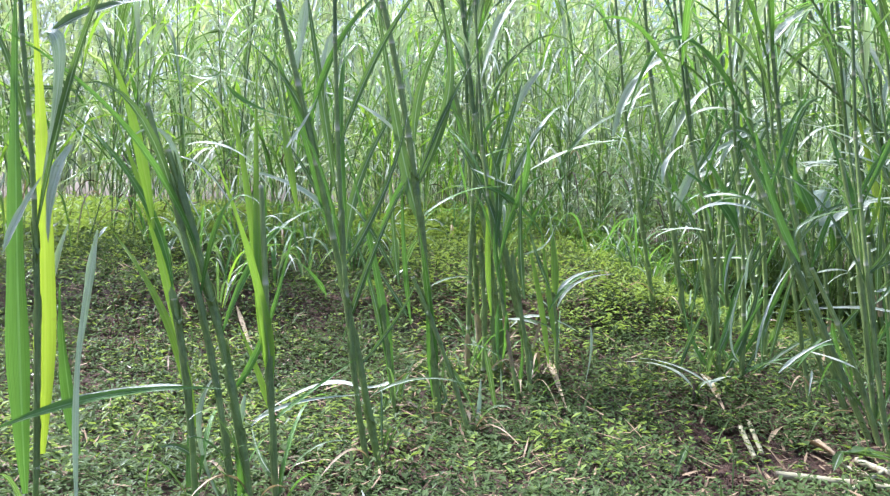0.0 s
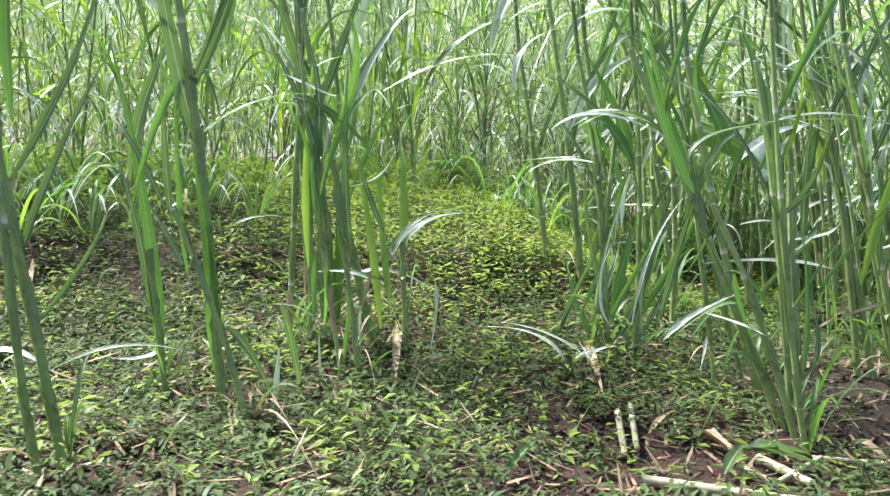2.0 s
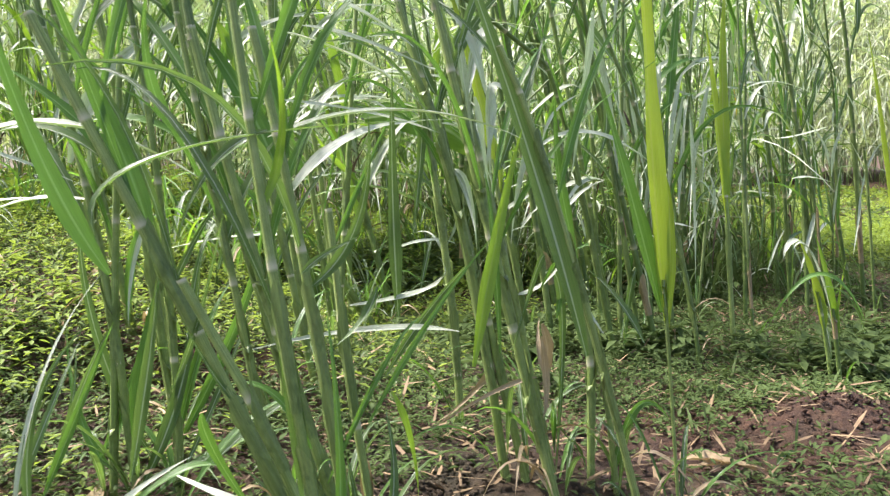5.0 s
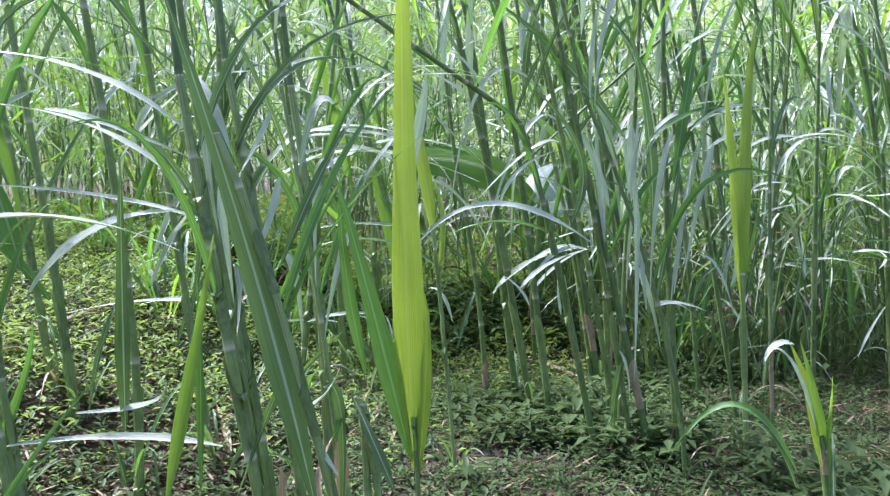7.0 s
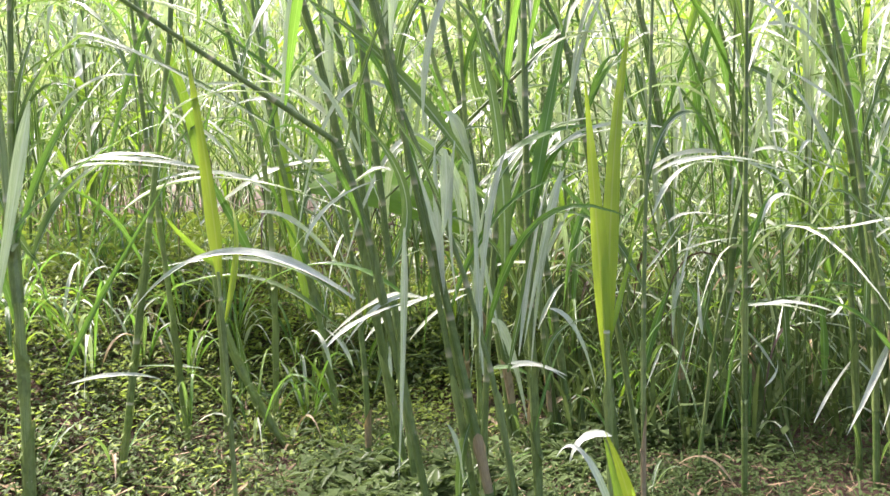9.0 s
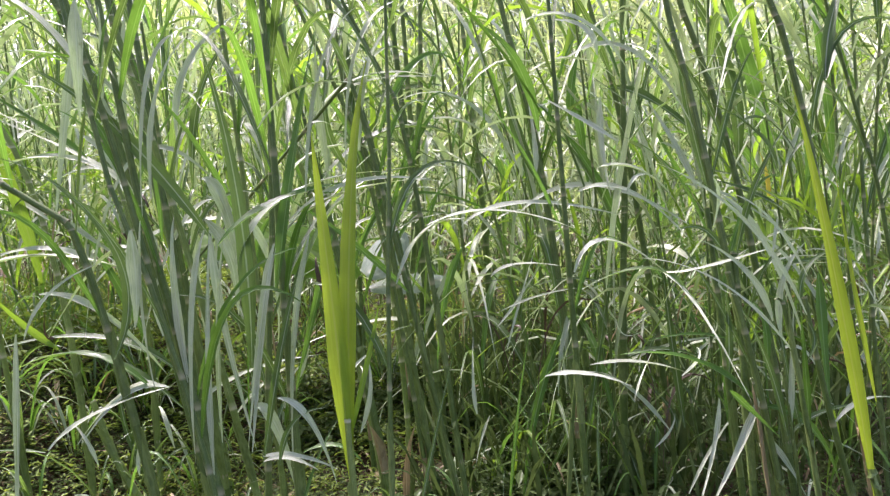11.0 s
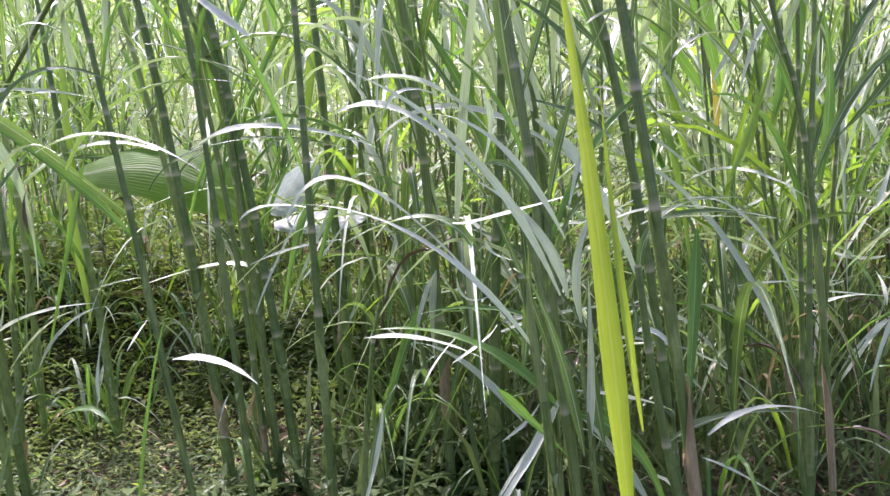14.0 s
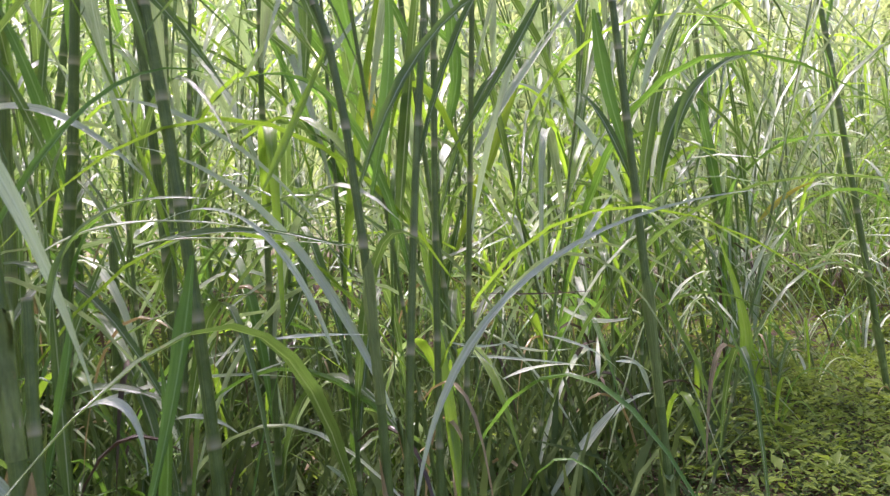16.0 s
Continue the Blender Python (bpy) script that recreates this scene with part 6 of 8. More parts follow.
blade(c, (2.205, 2.603, 0.470), (2.193, 2.604, 0.470), (2.126, 2.593, 0.293), 0.015)
blade(c, (2.250, 2.594, 0.475), (2.221, 2.606, 0.457), (2.226, 2.672, 0.396), 0.014, up=True)
blade(c, (2.177, 2.594, 0.267), (2.121, 2.608, 0.265), (1.988, 2.645, 0.182), 0.010, mat=M_DRY)
blade(c, (2.190, 2.596, 0.335), (2.197, 2.585, 0.222), (2.176, 2.573, 0.203), 0.016, mat=M_DRY)
blade(c, (1.841, 2.711, 0.859), (1.934, 2.691, 0.842), (2.061, 2.683, 0.781), 0.018, up=True, mat=M_PALE_SHEEN)
blade(c, (1.686, 2.716, 0.478), (1.752, 2.716, 0.674), (1.836, 2.699, 0.712), 0.023, up=True)
blade(c, (1.424, 2.782, 0.605), (1.293, 2.819, 0.597), (1.247, 2.907, 0.587), 0.011, up=True, mat=M_PALE_SHEEN)

c = hero("leaning lime-green cane with narrow leaves", (4.303, 3.877, -0.029))
stem(c, (4.303, 3.877, -0.029), (4.202, 3.864, 1.163), (4.152, 3.860, 1.254), 0.0089)
stem(c, (4.225, 4.274, -0.011), (4.172, 4.265, 0.940), (4.031, 4.254, 1.369), 0.0098)
stem(c, (3.955, 4.561, -0.033), (3.898, 4.551, 1.171), (3.825, 4.544, 1.388), 0.0099)
blade(c, (4.208, 4.566, 0.946), (4.267, 4.573, 1.318), (4.038, 4.624, 1.622), 0.048)
blade(c, (4.318, 4.572, 0.940), (4.238, 4.562, 1.396), (4.178, 4.540, 1.585), 0.056)
blade(c, (4.483, 4.579, 0.932), (4.492, 4.586, 1.380), (4.445, 4.670, 1.611), 0.042)
blade(c, (4.251, 3.866, 1.088), (4.261, 3.875, 1.228), (4.364, 3.960, 1.367), 0.030)
blade(c, (4.135, 3.863, 0.905), (4.126, 3.861, 1.006), (3.954, 3.848, 1.088), 0.023, up=True)
blade(c, (4.099, 3.862, 0.732), (3.900, 3.863, 0.681), (3.883, 3.951, 0.700), 0.013, up=True, mat=M_PALE_SHEEN)
blade(c, (3.709, 4.540, 1.283), (3.797, 4.549, 1.555), (3.812, 4.614, 1.633), 0.034, mat=M_YOUNG)
blade(c, (3.631, 3.838, 1.037), (3.611, 3.833, 1.260), (3.487, 3.808, 1.294), 0.029)
blade(c, (3.624, 3.836, 1.172), (3.741, 3.840, 1.226), (3.819, 3.832, 1.120), 0.020, up=True, mat=M_PALE_SHEEN)
blade(c, (3.811, 3.848, 0.881), (3.836, 3.855, 0.951), (3.899, 3.922, 0.902), 0.014, mat=M_PALE_SHEEN)
blade(c, (4.129, 3.863, 0.798), (4.120, 3.862, 0.764), (4.106, 3.849, 0.705), 0.013, mat=M_PALE_SHEEN)
blade(c, (3.773, 3.843, 1.192), (3.773, 3.848, 1.287), (3.638, 3.891, 1.294), 0.019, up=True, mat=M_PALE_SHEEN)

c = hero("light-struck cane stems with arching side blades", (2.150, 4.077, -0.021))
stem(c, (2.150, 4.077, -0.021), (2.093, 4.069, 0.708), (2.055, 4.064, 0.987), 0.0084)
stem(c, (2.297, 4.484, -0.012), (2.334, 4.479, 0.910), (2.248, 4.473, 1.097), 0.0099)
stem(c, (2.195, 4.278, -0.020), (2.199, 4.272, 0.982), (2.003, 4.259, 1.292), 0.0102)
blade(c, (2.232, 4.074, 0.791), (2.186, 4.066, 1.114), (2.090, 4.032, 1.336), 0.043, mat=M_YOUNG)
blade(c, (2.261, 4.077, 0.603), (2.161, 4.068, 0.679), (2.100, 4.026, 0.783), 0.025, mat=M_YOUNG)
blade(c, (2.255, 4.077, 0.635), (2.219, 4.069, 0.630), (2.272, 4.019, 0.715), 0.014, mat=M_DEAD)
blade(c, (2.607, 4.095, 0.508), (2.422, 4.086, 0.704), (1.994, 4.082, 0.599), 0.031, up=True)
blade(c, (2.405, 4.082, 0.827), (2.231, 4.068, 0.936), (2.046, 4.016, 0.839), 0.028, up=True, mat=M_PALE_SHEEN)
blade(c, (2.602, 4.095, 0.415), (2.315, 4.087, 0.714), (1.980, 4.150, 0.487), 0.028, up=True)
blade(c, (2.538, 4.087, 1.010), (2.337, 4.073, 1.195), (2.167, 4.045, 1.111), 0.025, up=True, mat=M_PALE_SHEEN)
blade(c, (2.271, 4.075, 0.961), (2.150, 4.072, 1.056), (2.005, 4.102, 1.111), 0.025, up=True, mat=M_PALE_SHEEN)
blade(c, (2.566, 4.094, 0.308), (2.535, 4.100, 0.440), (2.485, 4.175, 0.406), 0.019, mat=M_PALE_SHEEN)
blade(c, (2.193, 4.077, 0.318), (2.075, 4.077, 0.338), (1.955, 4.124, 0.316), 0.012, up=True)
blade(c, (2.493, 4.084, 1.043), (2.443, 4.090, 1.149), (2.183, 4.160, 1.052), 0.026)
blade(c, (2.439, 4.080, 1.217), (2.422, 4.075, 1.318), (2.376, 4.043, 1.199), 0.016)
cut_cane((1.639, 2.239, -0.007), (1.665, 2.099, -0.011), 0.0078)
cut_cane((1.872, 2.187, -0.005), (1.749, 2.235, -0.006), 0.0044)
cut_cane((1.587, 2.219, -0.014), (1.610, 2.108, -0.014), 0.0044)
straw((1.582, 2.387, -0.003), (1.602, 2.271, -0.006), 0.031)
straw((1.631, 2.280, -0.005), (1.749, 2.235, -0.001), 0.030, mat=M_LEAF)
straw((1.531, 2.165, -0.009), (1.650, 2.317, -0.002), 0.023, mat=M_LEAF)
straw((1.780, 2.485, 0.007), (1.868, 2.518, 0.010), 0.018)
straw((1.878, 2.300, 0.006), (1.878, 2.182, -0.000), 0.019)
straw((1.107, 2.132, 0.004), (1.239, 2.370, 0.002), 0.016, mat=M_LEAF)
cut_cane((1.485, 2.530, 0.000), (1.425, 2.325, -0.013), 0.0058)
straw((1.476, 2.393, -0.006), (1.578, 2.493, 0.003), 0.013)
straw((2.600, 3.003, 0.032), (2.657, 2.945, 0.028), 0.013)
straw((2.538, 2.683, 0.042), (2.638, 2.581, 0.049), 0.028)
straw((2.687, 2.602, 0.071), (2.761, 2.630, 0.102), 0.014, mat=M_LEAF)

c = hero("fresh green cane clump with tall broad upright blades", (0.175, 1.898, -0.016))
stem(c, (0.175, 1.898, -0.016), (0.155, 1.917, 0.259), (0.129, 1.949, 0.677), 0.0069, M_WAXY_LIT)
stem(c, (0.127, 1.890, -0.015), (0.092, 1.914, 0.309), (-0.062, 1.960, 0.746), 0.0084, M_WAXY_LIT)
stem(c, (0.090, 1.883, -0.014), (0.071, 1.905, 0.306), (-0.104, 1.960, 0.840), 0.0068, M_WAXY_LIT)
stem(c, (0.017, 1.891, -0.008), (-0.001, 1.910, 0.283), (-0.040, 1.926, 0.443), 0.0068, M_WAXY_LIT)
blade(c, (0.155, 1.917, 0.251), (0.163, 1.923, 0.426), (0.040, 1.909, 0.734), 0.028, mat=M_YOUNG)
blade(c, (0.148, 1.921, 0.294), (0.115, 1.943, 0.548), (0.114, 1.987, 0.965), 0.025, mat=M_YOUNG)
blade(c, (0.141, 1.926, 0.360), (0.113, 1.955, 0.661), (0.042, 2.034, 0.894), 0.022, mat=M_YOUNG)
blade(c, (0.164, 1.913, 0.196), (0.127, 1.926, 0.312), (0.081, 1.955, 0.394), 0.016, mat=M_YOUNG)
blade(c, (0.004, 1.927, 0.180), (-0.026, 1.954, 0.405), (-0.209, 2.062, 0.584), 0.025, mat=M_YOUNG)
blade(c, (-0.028, 1.941, 0.332), (-0.073, 1.968, 0.571), (-0.209, 2.062, 0.852), 0.025, mat=M_YOUNG)
blade(c, (-0.048, 1.952, 0.463), (-0.082, 1.978, 0.682), (-0.319, 2.090, 0.852), 0.020)
blade(c, (-0.089, 1.964, 0.582), (-0.134, 1.986, 0.854), (-0.193, 1.989, 0.948), 0.026, mat=M_YOUNG)
blade(c, (0.035, 1.941, 0.422), (-0.024, 1.954, 0.587), (-0.119, 1.955, 0.870), 0.019)
blade(c, (-0.025, 1.961, 0.628), (-0.053, 1.979, 0.868), (-0.156, 1.974, 0.754), 0.017, mat=M_PALE_SHEEN)
blade(c, (0.001, 1.947, 0.465), (-0.041, 1.960, 0.633), (-0.092, 1.940, 0.603), 0.016, mat=M_PALE_SHEEN)
blade(c, (0.073, 1.925, 0.248), (0.152, 1.924, 0.326), (0.203, 1.949, 0.625), 0.017)
blade(c, (-0.107, 1.580, 0.114), (-0.128, 1.602, 0.426), (-0.079, 1.593, 0.577), 0.015, mat=M_PALE_SHEEN)
blade(c, (-0.085, 1.609, 0.572), (-0.077, 1.615, 0.590), (-0.088, 1.663, 0.588), 0.008, mat=M_PALE_SHEEN)
blade(c, (0.005, 1.932, 0.259), (-0.107, 1.945, 0.266), (-0.293, 1.971, 0.225), 0.016, up=True, mat=M_PALE_SHEEN)
blade(c, (0.005, 1.914, -0.006), (-0.014, 1.929, 0.046), (-0.026, 2.026, 0.249), 0.016)
blade(c, (0.039, 1.930, 0.280), (-0.030, 1.931, 0.179), (0.077, 1.918, -0.008), 0.019, mat=M_PALE_SHEEN)
blade(c, (-0.066, 1.931, 0.139), (0.014, 1.927, 0.161), (0.075, 1.927, -0.011), 0.016)
blade(c, (0.118, 1.916, 0.184), (0.171, 1.924, 0.241), (0.342, 1.989, 0.232), 0.012, up=True, mat=M_PALE_SHEEN)
blade(c, (0.105, 1.922, 0.249), (0.095, 1.920, 0.205), (0.098, 1.911, 0.118), 0.016, mat=M_PALE_SHEEN)
blade(c, (0.096, 1.906, -0.003), (0.114, 1.902, 0.062), (0.087, 1.862, 0.198), 0.021)
blade(c, (0.151, 1.913, 0.185), (0.233, 1.905, 0.253), (0.335, 1.859, 0.336), 0.015, up=True)
blade(c, (0.176, 1.903, 0.076), (0.133, 1.918, 0.103), (0.107, 2.007, 0.160), 0.017)
blade(c, (0.179, 1.949, 0.755), (0.212, 1.945, 0.789), (0.245, 1.919, 0.861), 0.015, up=True, mat=M_PALE_SHEEN)
blade(c, (-0.023, 1.969, 0.759), (0.051, 1.962, 0.773), (0.116, 1.947, 0.720), 0.013, up=True, mat=M_PALE_SHEEN)
blade(c, (0.056, 1.970, 0.882), (0.089, 1.965, 0.835), (0.209, 1.964, 0.813), 0.014)
blade(c, (0.039, 1.974, 0.909), (0.017, 1.977, 0.887), (-0.036, 2.013, 0.913), 0.010)
blade(c, (0.205, 1.938, 0.625), (0.172, 1.962, 0.795), (0.148, 2.063, 0.951), 0.020, mat=M_YOUNG)
blade(c, (-0.084, 1.923, -0.009), (-0.105, 1.930, 0.062), (-0.072, 1.932, 0.156), 0.006, mat=M_YOUNG)

c = hero("upright broad dark cane blade beside a leaning stem", (0.442, 2.639, 0.010))
stem(c, (0.442, 2.639, 0.010), (0.421, 2.652, 0.186), (0.397, 2.666, 0.356), 0.0064, M_WAXY_LIT)
stem(c, (0.644, 2.459, 0.001), (0.579, 2.482, 0.245), (0.477, 2.511, 0.454), 0.0066, M_WAXY_LIT)
blade(c, (0.429, 2.644, 0.081), (0.413, 2.675, 0.397), (0.267, 2.805, 0.866), 0.0351)
blade(c, (0.420, 2.651, 0.161), (0.365, 2.683, 0.450), (0.297, 2.749, 0.587), 0.0214)
blade(c, (0.472, 2.653, 0.324), (0.447, 2.664, 0.374), (0.360, 2.730, 0.493), 0.0175)
blade(c, (0.447, 2.662, 0.416), (0.425, 2.673, 0.524), (0.409, 2.699, 0.887), 0.0195)
blade(c, (0.483, 2.650, 0.302), (0.448, 2.668, 0.544), (0.451, 2.667, 0.826), 0.0175)
blade(c, (0.690, 2.608, 0.146), (0.683, 2.598, -0.001), (0.672, 2.577, -0.106), 0.0195, mat=M_PALE_SHEEN)
blade(c, (0.413, 2.647, 0.092), (0.406, 2.645, 0.040), (0.322, 2.645, -0.082), 0.0204)
blade(c, (0.442, 2.646, 0.139), (0.397, 2.651, 0.103), (0.304, 2.666, 0.112), 0.0146, up=True, mat=M_PALE_SHEEN)
blade(c, (0.486, 2.641, 0.163), (0.414, 2.644, 0.063), (0.326, 2.635, -0.101), 0.0185, up=True)
blade(c, (0.483, 2.668, 0.595), (0.617, 2.661, 0.729), (0.766, 2.687, 0.720), 0.0166, up=True)
blade(c, (0.430, 2.666, 0.438), (0.457, 2.666, 0.470), (0.482, 2.675, 0.468), 0.0117, up=True, mat=M_PALE_SHEEN)
blade(c, (0.562, 2.623, 0.074), (0.625, 2.618, 0.061), (0.537, 2.681, 0.179), 0.0166)
blade(c, (0.621, 2.609, -0.005), (0.652, 2.605, 0.025), (0.628, 2.598, 0.079), 0.0127, mat=M_DRY)
blade(c, (0.430, 2.667, 0.450), (0.342, 2.696, 0.636), (0.277, 2.747, 0.669), 0.0175)

c = hero("thin cane stems with hanging dry and sheen-pale leaves", (0.872, 2.732, 0.032))
stem(c, (0.872, 2.732, 0.032), (0.860, 2.744, 0.213), (0.806, 2.772, 0.510), 0.0063, M_WAXY_LIT)
stem(c, (0.746, 2.934, 0.112), (0.760, 2.940, 0.266), (0.730, 2.963, 0.551), 0.0079, M_WAXY_LIT)
stem(c, (0.785, 2.928, 0.114), (0.778, 2.937, 0.260), (0.750, 2.965, 0.623), 0.0069, M_WAXY_LIT)
blade(c, (0.870, 2.735, 0.083), (0.863, 2.740, 0.050), (0.877, 2.779, -0.103), 0.0089, mat=M_DRY)
blade(c, (0.775, 2.754, 0.150), (0.778, 2.748, 0.050), (0.792, 2.744, -0.063), 0.0107, mat=M_PALE_SHEEN)
blade(c, (0.765, 2.768, 0.355), (0.756, 2.760, 0.245), (0.767, 2.734, 0.167), 0.0179)
blade(c, (0.791, 2.763, 0.330), (0.795, 2.761, 0.235), (0.784, 2.800, 0.155), 0.0179)
blade(c, (0.816, 2.758, 0.312), (0.889, 2.748, 0.307), (1.002, 2.734, 0.252), 0.0116, up=True)
blade(c, (0.847, 2.757, 0.371), (0.821, 2.768, 0.539), (0.833, 2.760, 0.852), 0.0215)
blade(c, (0.768, 2.779, 0.522), (0.760, 2.798, 0.685), (0.607, 2.903, 0.919), 0.0251)
blade(c, (0.803, 2.781, 0.638), (0.888, 2.775, 0.822), (0.825, 2.762, 0.939), 0.0277)
blade(c, (0.726, 2.798, 0.726), (0.860, 2.775, 0.672), (0.920, 2.765, 0.540), 0.0215)
blade(c, (0.754, 2.783, 0.547), (0.788, 2.795, 0.758), (0.717, 2.860, 0.903), 0.0251)
blade(c, (1.052, 2.720, 0.287), (1.065, 2.717, 0.220), (1.045, 2.741, 0.107), 0.0134, mat=M_PALE_SHEEN)
blade(c, (0.831, 2.768, 0.511), (0.932, 2.759, 0.513), (0.957, 2.820, 0.621), 0.0170, up=True)
blade(c, (0.949, 2.740, 0.347), (0.986, 2.736, 0.450), (1.120, 2.676, 0.459), 0.0152, up=True, mat=M_PALE_SHEEN)
blade(c, (0.946, 2.732, 0.219), (0.918, 2.756, 0.403), (0.906, 2.840, 0.668), 0.0197, mat=M_YOUNG)
blade(c, (0.929, 2.746, 0.398), (0.872, 2.760, 0.519), (0.855, 2.754, 0.613), 0.0179)
blade(c, (0.547, 2.805, 0.402), (0.628, 2.799, 0.452), (0.709, 2.809, 0.430), 0.0125, up=True)
blade(c, (0.397, 2.840, 0.601), (0.503, 2.830, 0.611), (0.580, 2.859, 0.543), 0.0116, up=True)
blade(c, (0.765, 2.787, 0.650), (0.740, 2.781, 0.495), (0.777, 2.764, 0.394), 0.0197)

c = hero("leaning jointed cane stems over bare brown soil", (1.785, 2.308, -0.036))
stem(c, (1.785, 2.308, -0.036), (1.732, 2.334, 0.283), (1.694, 2.378, 0.881), 0.0067, M_WAXY_LIT)
stem(c, (1.814, 2.389, -0.032), (1.734, 2.419, 0.275), (1.621, 2.451, 0.496), 0.0078, M_WAXY_LIT)
stem(c, (1.874, 2.451, -0.031), (1.831, 2.475, 0.267), (1.822, 2.496, 0.572), 0.0066, M_WAXY_LIT)
blade(c, (1.739, 2.329, 0.205), (1.742, 2.341, 0.365), (1.686, 2.410, 0.898), 0.024)
blade(c, (1.771, 2.320, 0.142), (1.792, 2.329, 0.277), (1.787, 2.379, 0.459), 0.015)
blade(c, (1.544, 2.378, 0.516), (1.474, 2.396, 0.625), (1.422, 2.425, 0.884), 0.029)
blade(c, (1.532, 2.383, 0.558), (1.494, 2.395, 0.684), (1.973, 2.311, 0.676), 0.015, up=True)
blade(c, (1.253, 2.431, 0.640), (1.342, 2.424, 0.717), (1.520, 2.416, 0.618), 0.015, up=True, mat=M_PALE_SHEEN)
blade(c, (1.696, 2.336, 0.225), (1.622, 2.358, 0.258), (1.589, 2.433, 0.262), 0.013, up=True, mat=M_PALE_SHEEN)
blade(c, (1.643, 2.349, 0.287), (1.595, 2.357, 0.306), (1.485, 2.362, 0.198), 0.013, up=True)
blade(c, (1.631, 2.354, 0.350), (1.622, 2.358, 0.319), (1.718, 2.372, 0.151), 0.016)
blade(c, (1.423, 2.379, 0.238), (1.446, 2.387, 0.418), (1.534, 2.382, 0.516), 0.011, mat=M_PALE_SHEEN)
blade(c, (1.381, 2.385, 0.236), (1.317, 2.395, 0.290), (1.408, 2.370, 0.554), 0.010, mat=M_PALE_SHEEN)
blade(c, (1.444, 2.375, 0.228), (1.426, 2.389, 0.385), (1.518, 2.391, 0.462), 0.013)
blade(c, (1.318, 2.396, 0.256), (1.364, 2.404, 0.366), (1.409, 2.467, 0.413), 0.011)
blade(c, (1.487, 2.367, 0.208), (1.538, 2.360, 0.269), (1.616, 2.319, 0.312), 0.013, up=True, mat=M_PALE_SHEEN)
blade(c, (1.710, 2.356, 0.574), (1.763, 2.348, 0.662), (1.727, 2.306, 0.776), 0.013, mat=M_YOUNG)
blade(c, (1.576, 2.355, 0.221), (1.572, 2.350, 0.195), (1.546, 2.316, 0.155), 0.010, mat=M_PALE_SHEEN)
blade(c, (1.754, 2.345, 0.502), (1.773, 2.340, 0.524), (1.816, 2.302, 0.545), 0.011)
blade(c, (1.172, 2.448, 0.728), (1.170, 2.456, 0.833), (1.296, 2.442, 0.859), 0.019, up=True, mat=M_PALE_SHEEN)
blade(c, (1.398, 2.396, 0.438), (1.396, 2.400, 0.528), (1.412, 2.384, 0.554), 0.015, mat=M_PALE_SHEEN)

c = hero("lime-green cane shoot with silvery bent-back leaves", (4.142, 3.871, -0.032))
stem(c, (4.142, 3.871, -0.032), (4.112, 3.861, 0.578), (4.112, 3.861, 0.482), 0.0036)
stem(c, (4.079, 3.880, -0.033), (4.048, 3.869, 0.551), (4.048, 3.869, 0.449), 0.0037)
blade(c, (4.112, 3.861, 0.321), (4.094, 3.857, 0.493), (4.034, 3.860, 0.615), 0.020)
blade(c, (4.100, 3.857, 0.576), (4.080, 3.855, 0.697), (3.964, 3.854, 0.765), 0.024, mat=M_PALE_SHEEN)
blade(c, (4.117, 3.863, 0.536), (4.099, 3.852, 0.672), (4.180, 3.842, 0.746), 0.023, mat=M_PALE_SHEEN)
blade(c, (4.121, 3.864, 0.334), (4.132, 3.864, 0.480), (4.138, 3.825, 0.617), 0.020, mat=M_PALE_SHEEN)
blade(c, (3.993, 3.817, 0.896), (4.013, 3.826, 0.860), (3.982, 3.826, 0.784), 0.015, mat=M_PALE_SHEEN)
blade(c, (4.143, 3.872, 0.335), (4.120, 3.869, 0.471), (4.123, 3.917, 0.617), 0.017)
blade(c, (4.165, 3.881, 0.329), (4.166, 3.879, 0.495), (4.158, 3.853, 0.591), 0.017)
blade(c, (3.990, 3.815, 0.439), (4.020, 3.825, 0.406), (4.093, 3.845, 0.323), 0.018)
blade(c, (4.177, 3.886, 0.484), (4.216, 3.904, 0.530), (4.176, 3.916, 0.576), 0.013, up=True)
blade(c, (3.985, 3.814, 0.674), (3.984, 3.812, 0.650), (4.027, 3.817, 0.641), 0.010, mat=M_PALE_SHEEN)

c = hero("thin purple-brown stem among crossing pale leaves", (4.472, 4.693, -0.005))
stem(c, (4.472, 4.693, -0.005), (4.401, 4.668, 0.793), (4.368, 4.657, 1.099), 0.0054)
stem(c, (3.794, 5.182, -0.156), (3.800, 5.185, -0.056), (3.864, 5.210, 0.118), 0.0068)
blade(c, (3.765, 4.423, 0.192), (3.801, 4.434, 0.243), (3.885, 4.432, 0.262), 0.014, up=True, mat=M_PALE_SHEEN)
blade(c, (3.772, 4.427, 0.384), (3.974, 4.506, 0.469), (4.156, 4.588, 0.434), 0.015, up=True, mat=M_PALE_SHEEN)
blade(c, (3.786, 4.432, 0.452), (3.995, 4.514, 0.644), (4.261, 4.625, 0.564), 0.016, up=True)
blade(c, (4.053, 4.535, 0.560), (4.124, 4.573, 0.620), (4.194, 4.695, 0.674), 0.012, up=True, mat=M_PALE_SHEEN)
blade(c, (4.015, 4.519, 0.373), (4.059, 4.532, 0.452), (4.198, 4.548, 0.474), 0.012, up=True, mat=M_PALE_SHEEN)
blade(c, (4.511, 4.709, 0.412), (4.587, 4.737, 0.441), (4.654, 4.752, 0.430), 0.014, up=True, mat=M_PALE_SHEEN)
blade(c, (4.447, 4.685, 0.456), (4.528, 4.712, 0.452), (4.672, 4.734, 0.431), 0.009, up=True, mat=M_PALE_SHEEN)
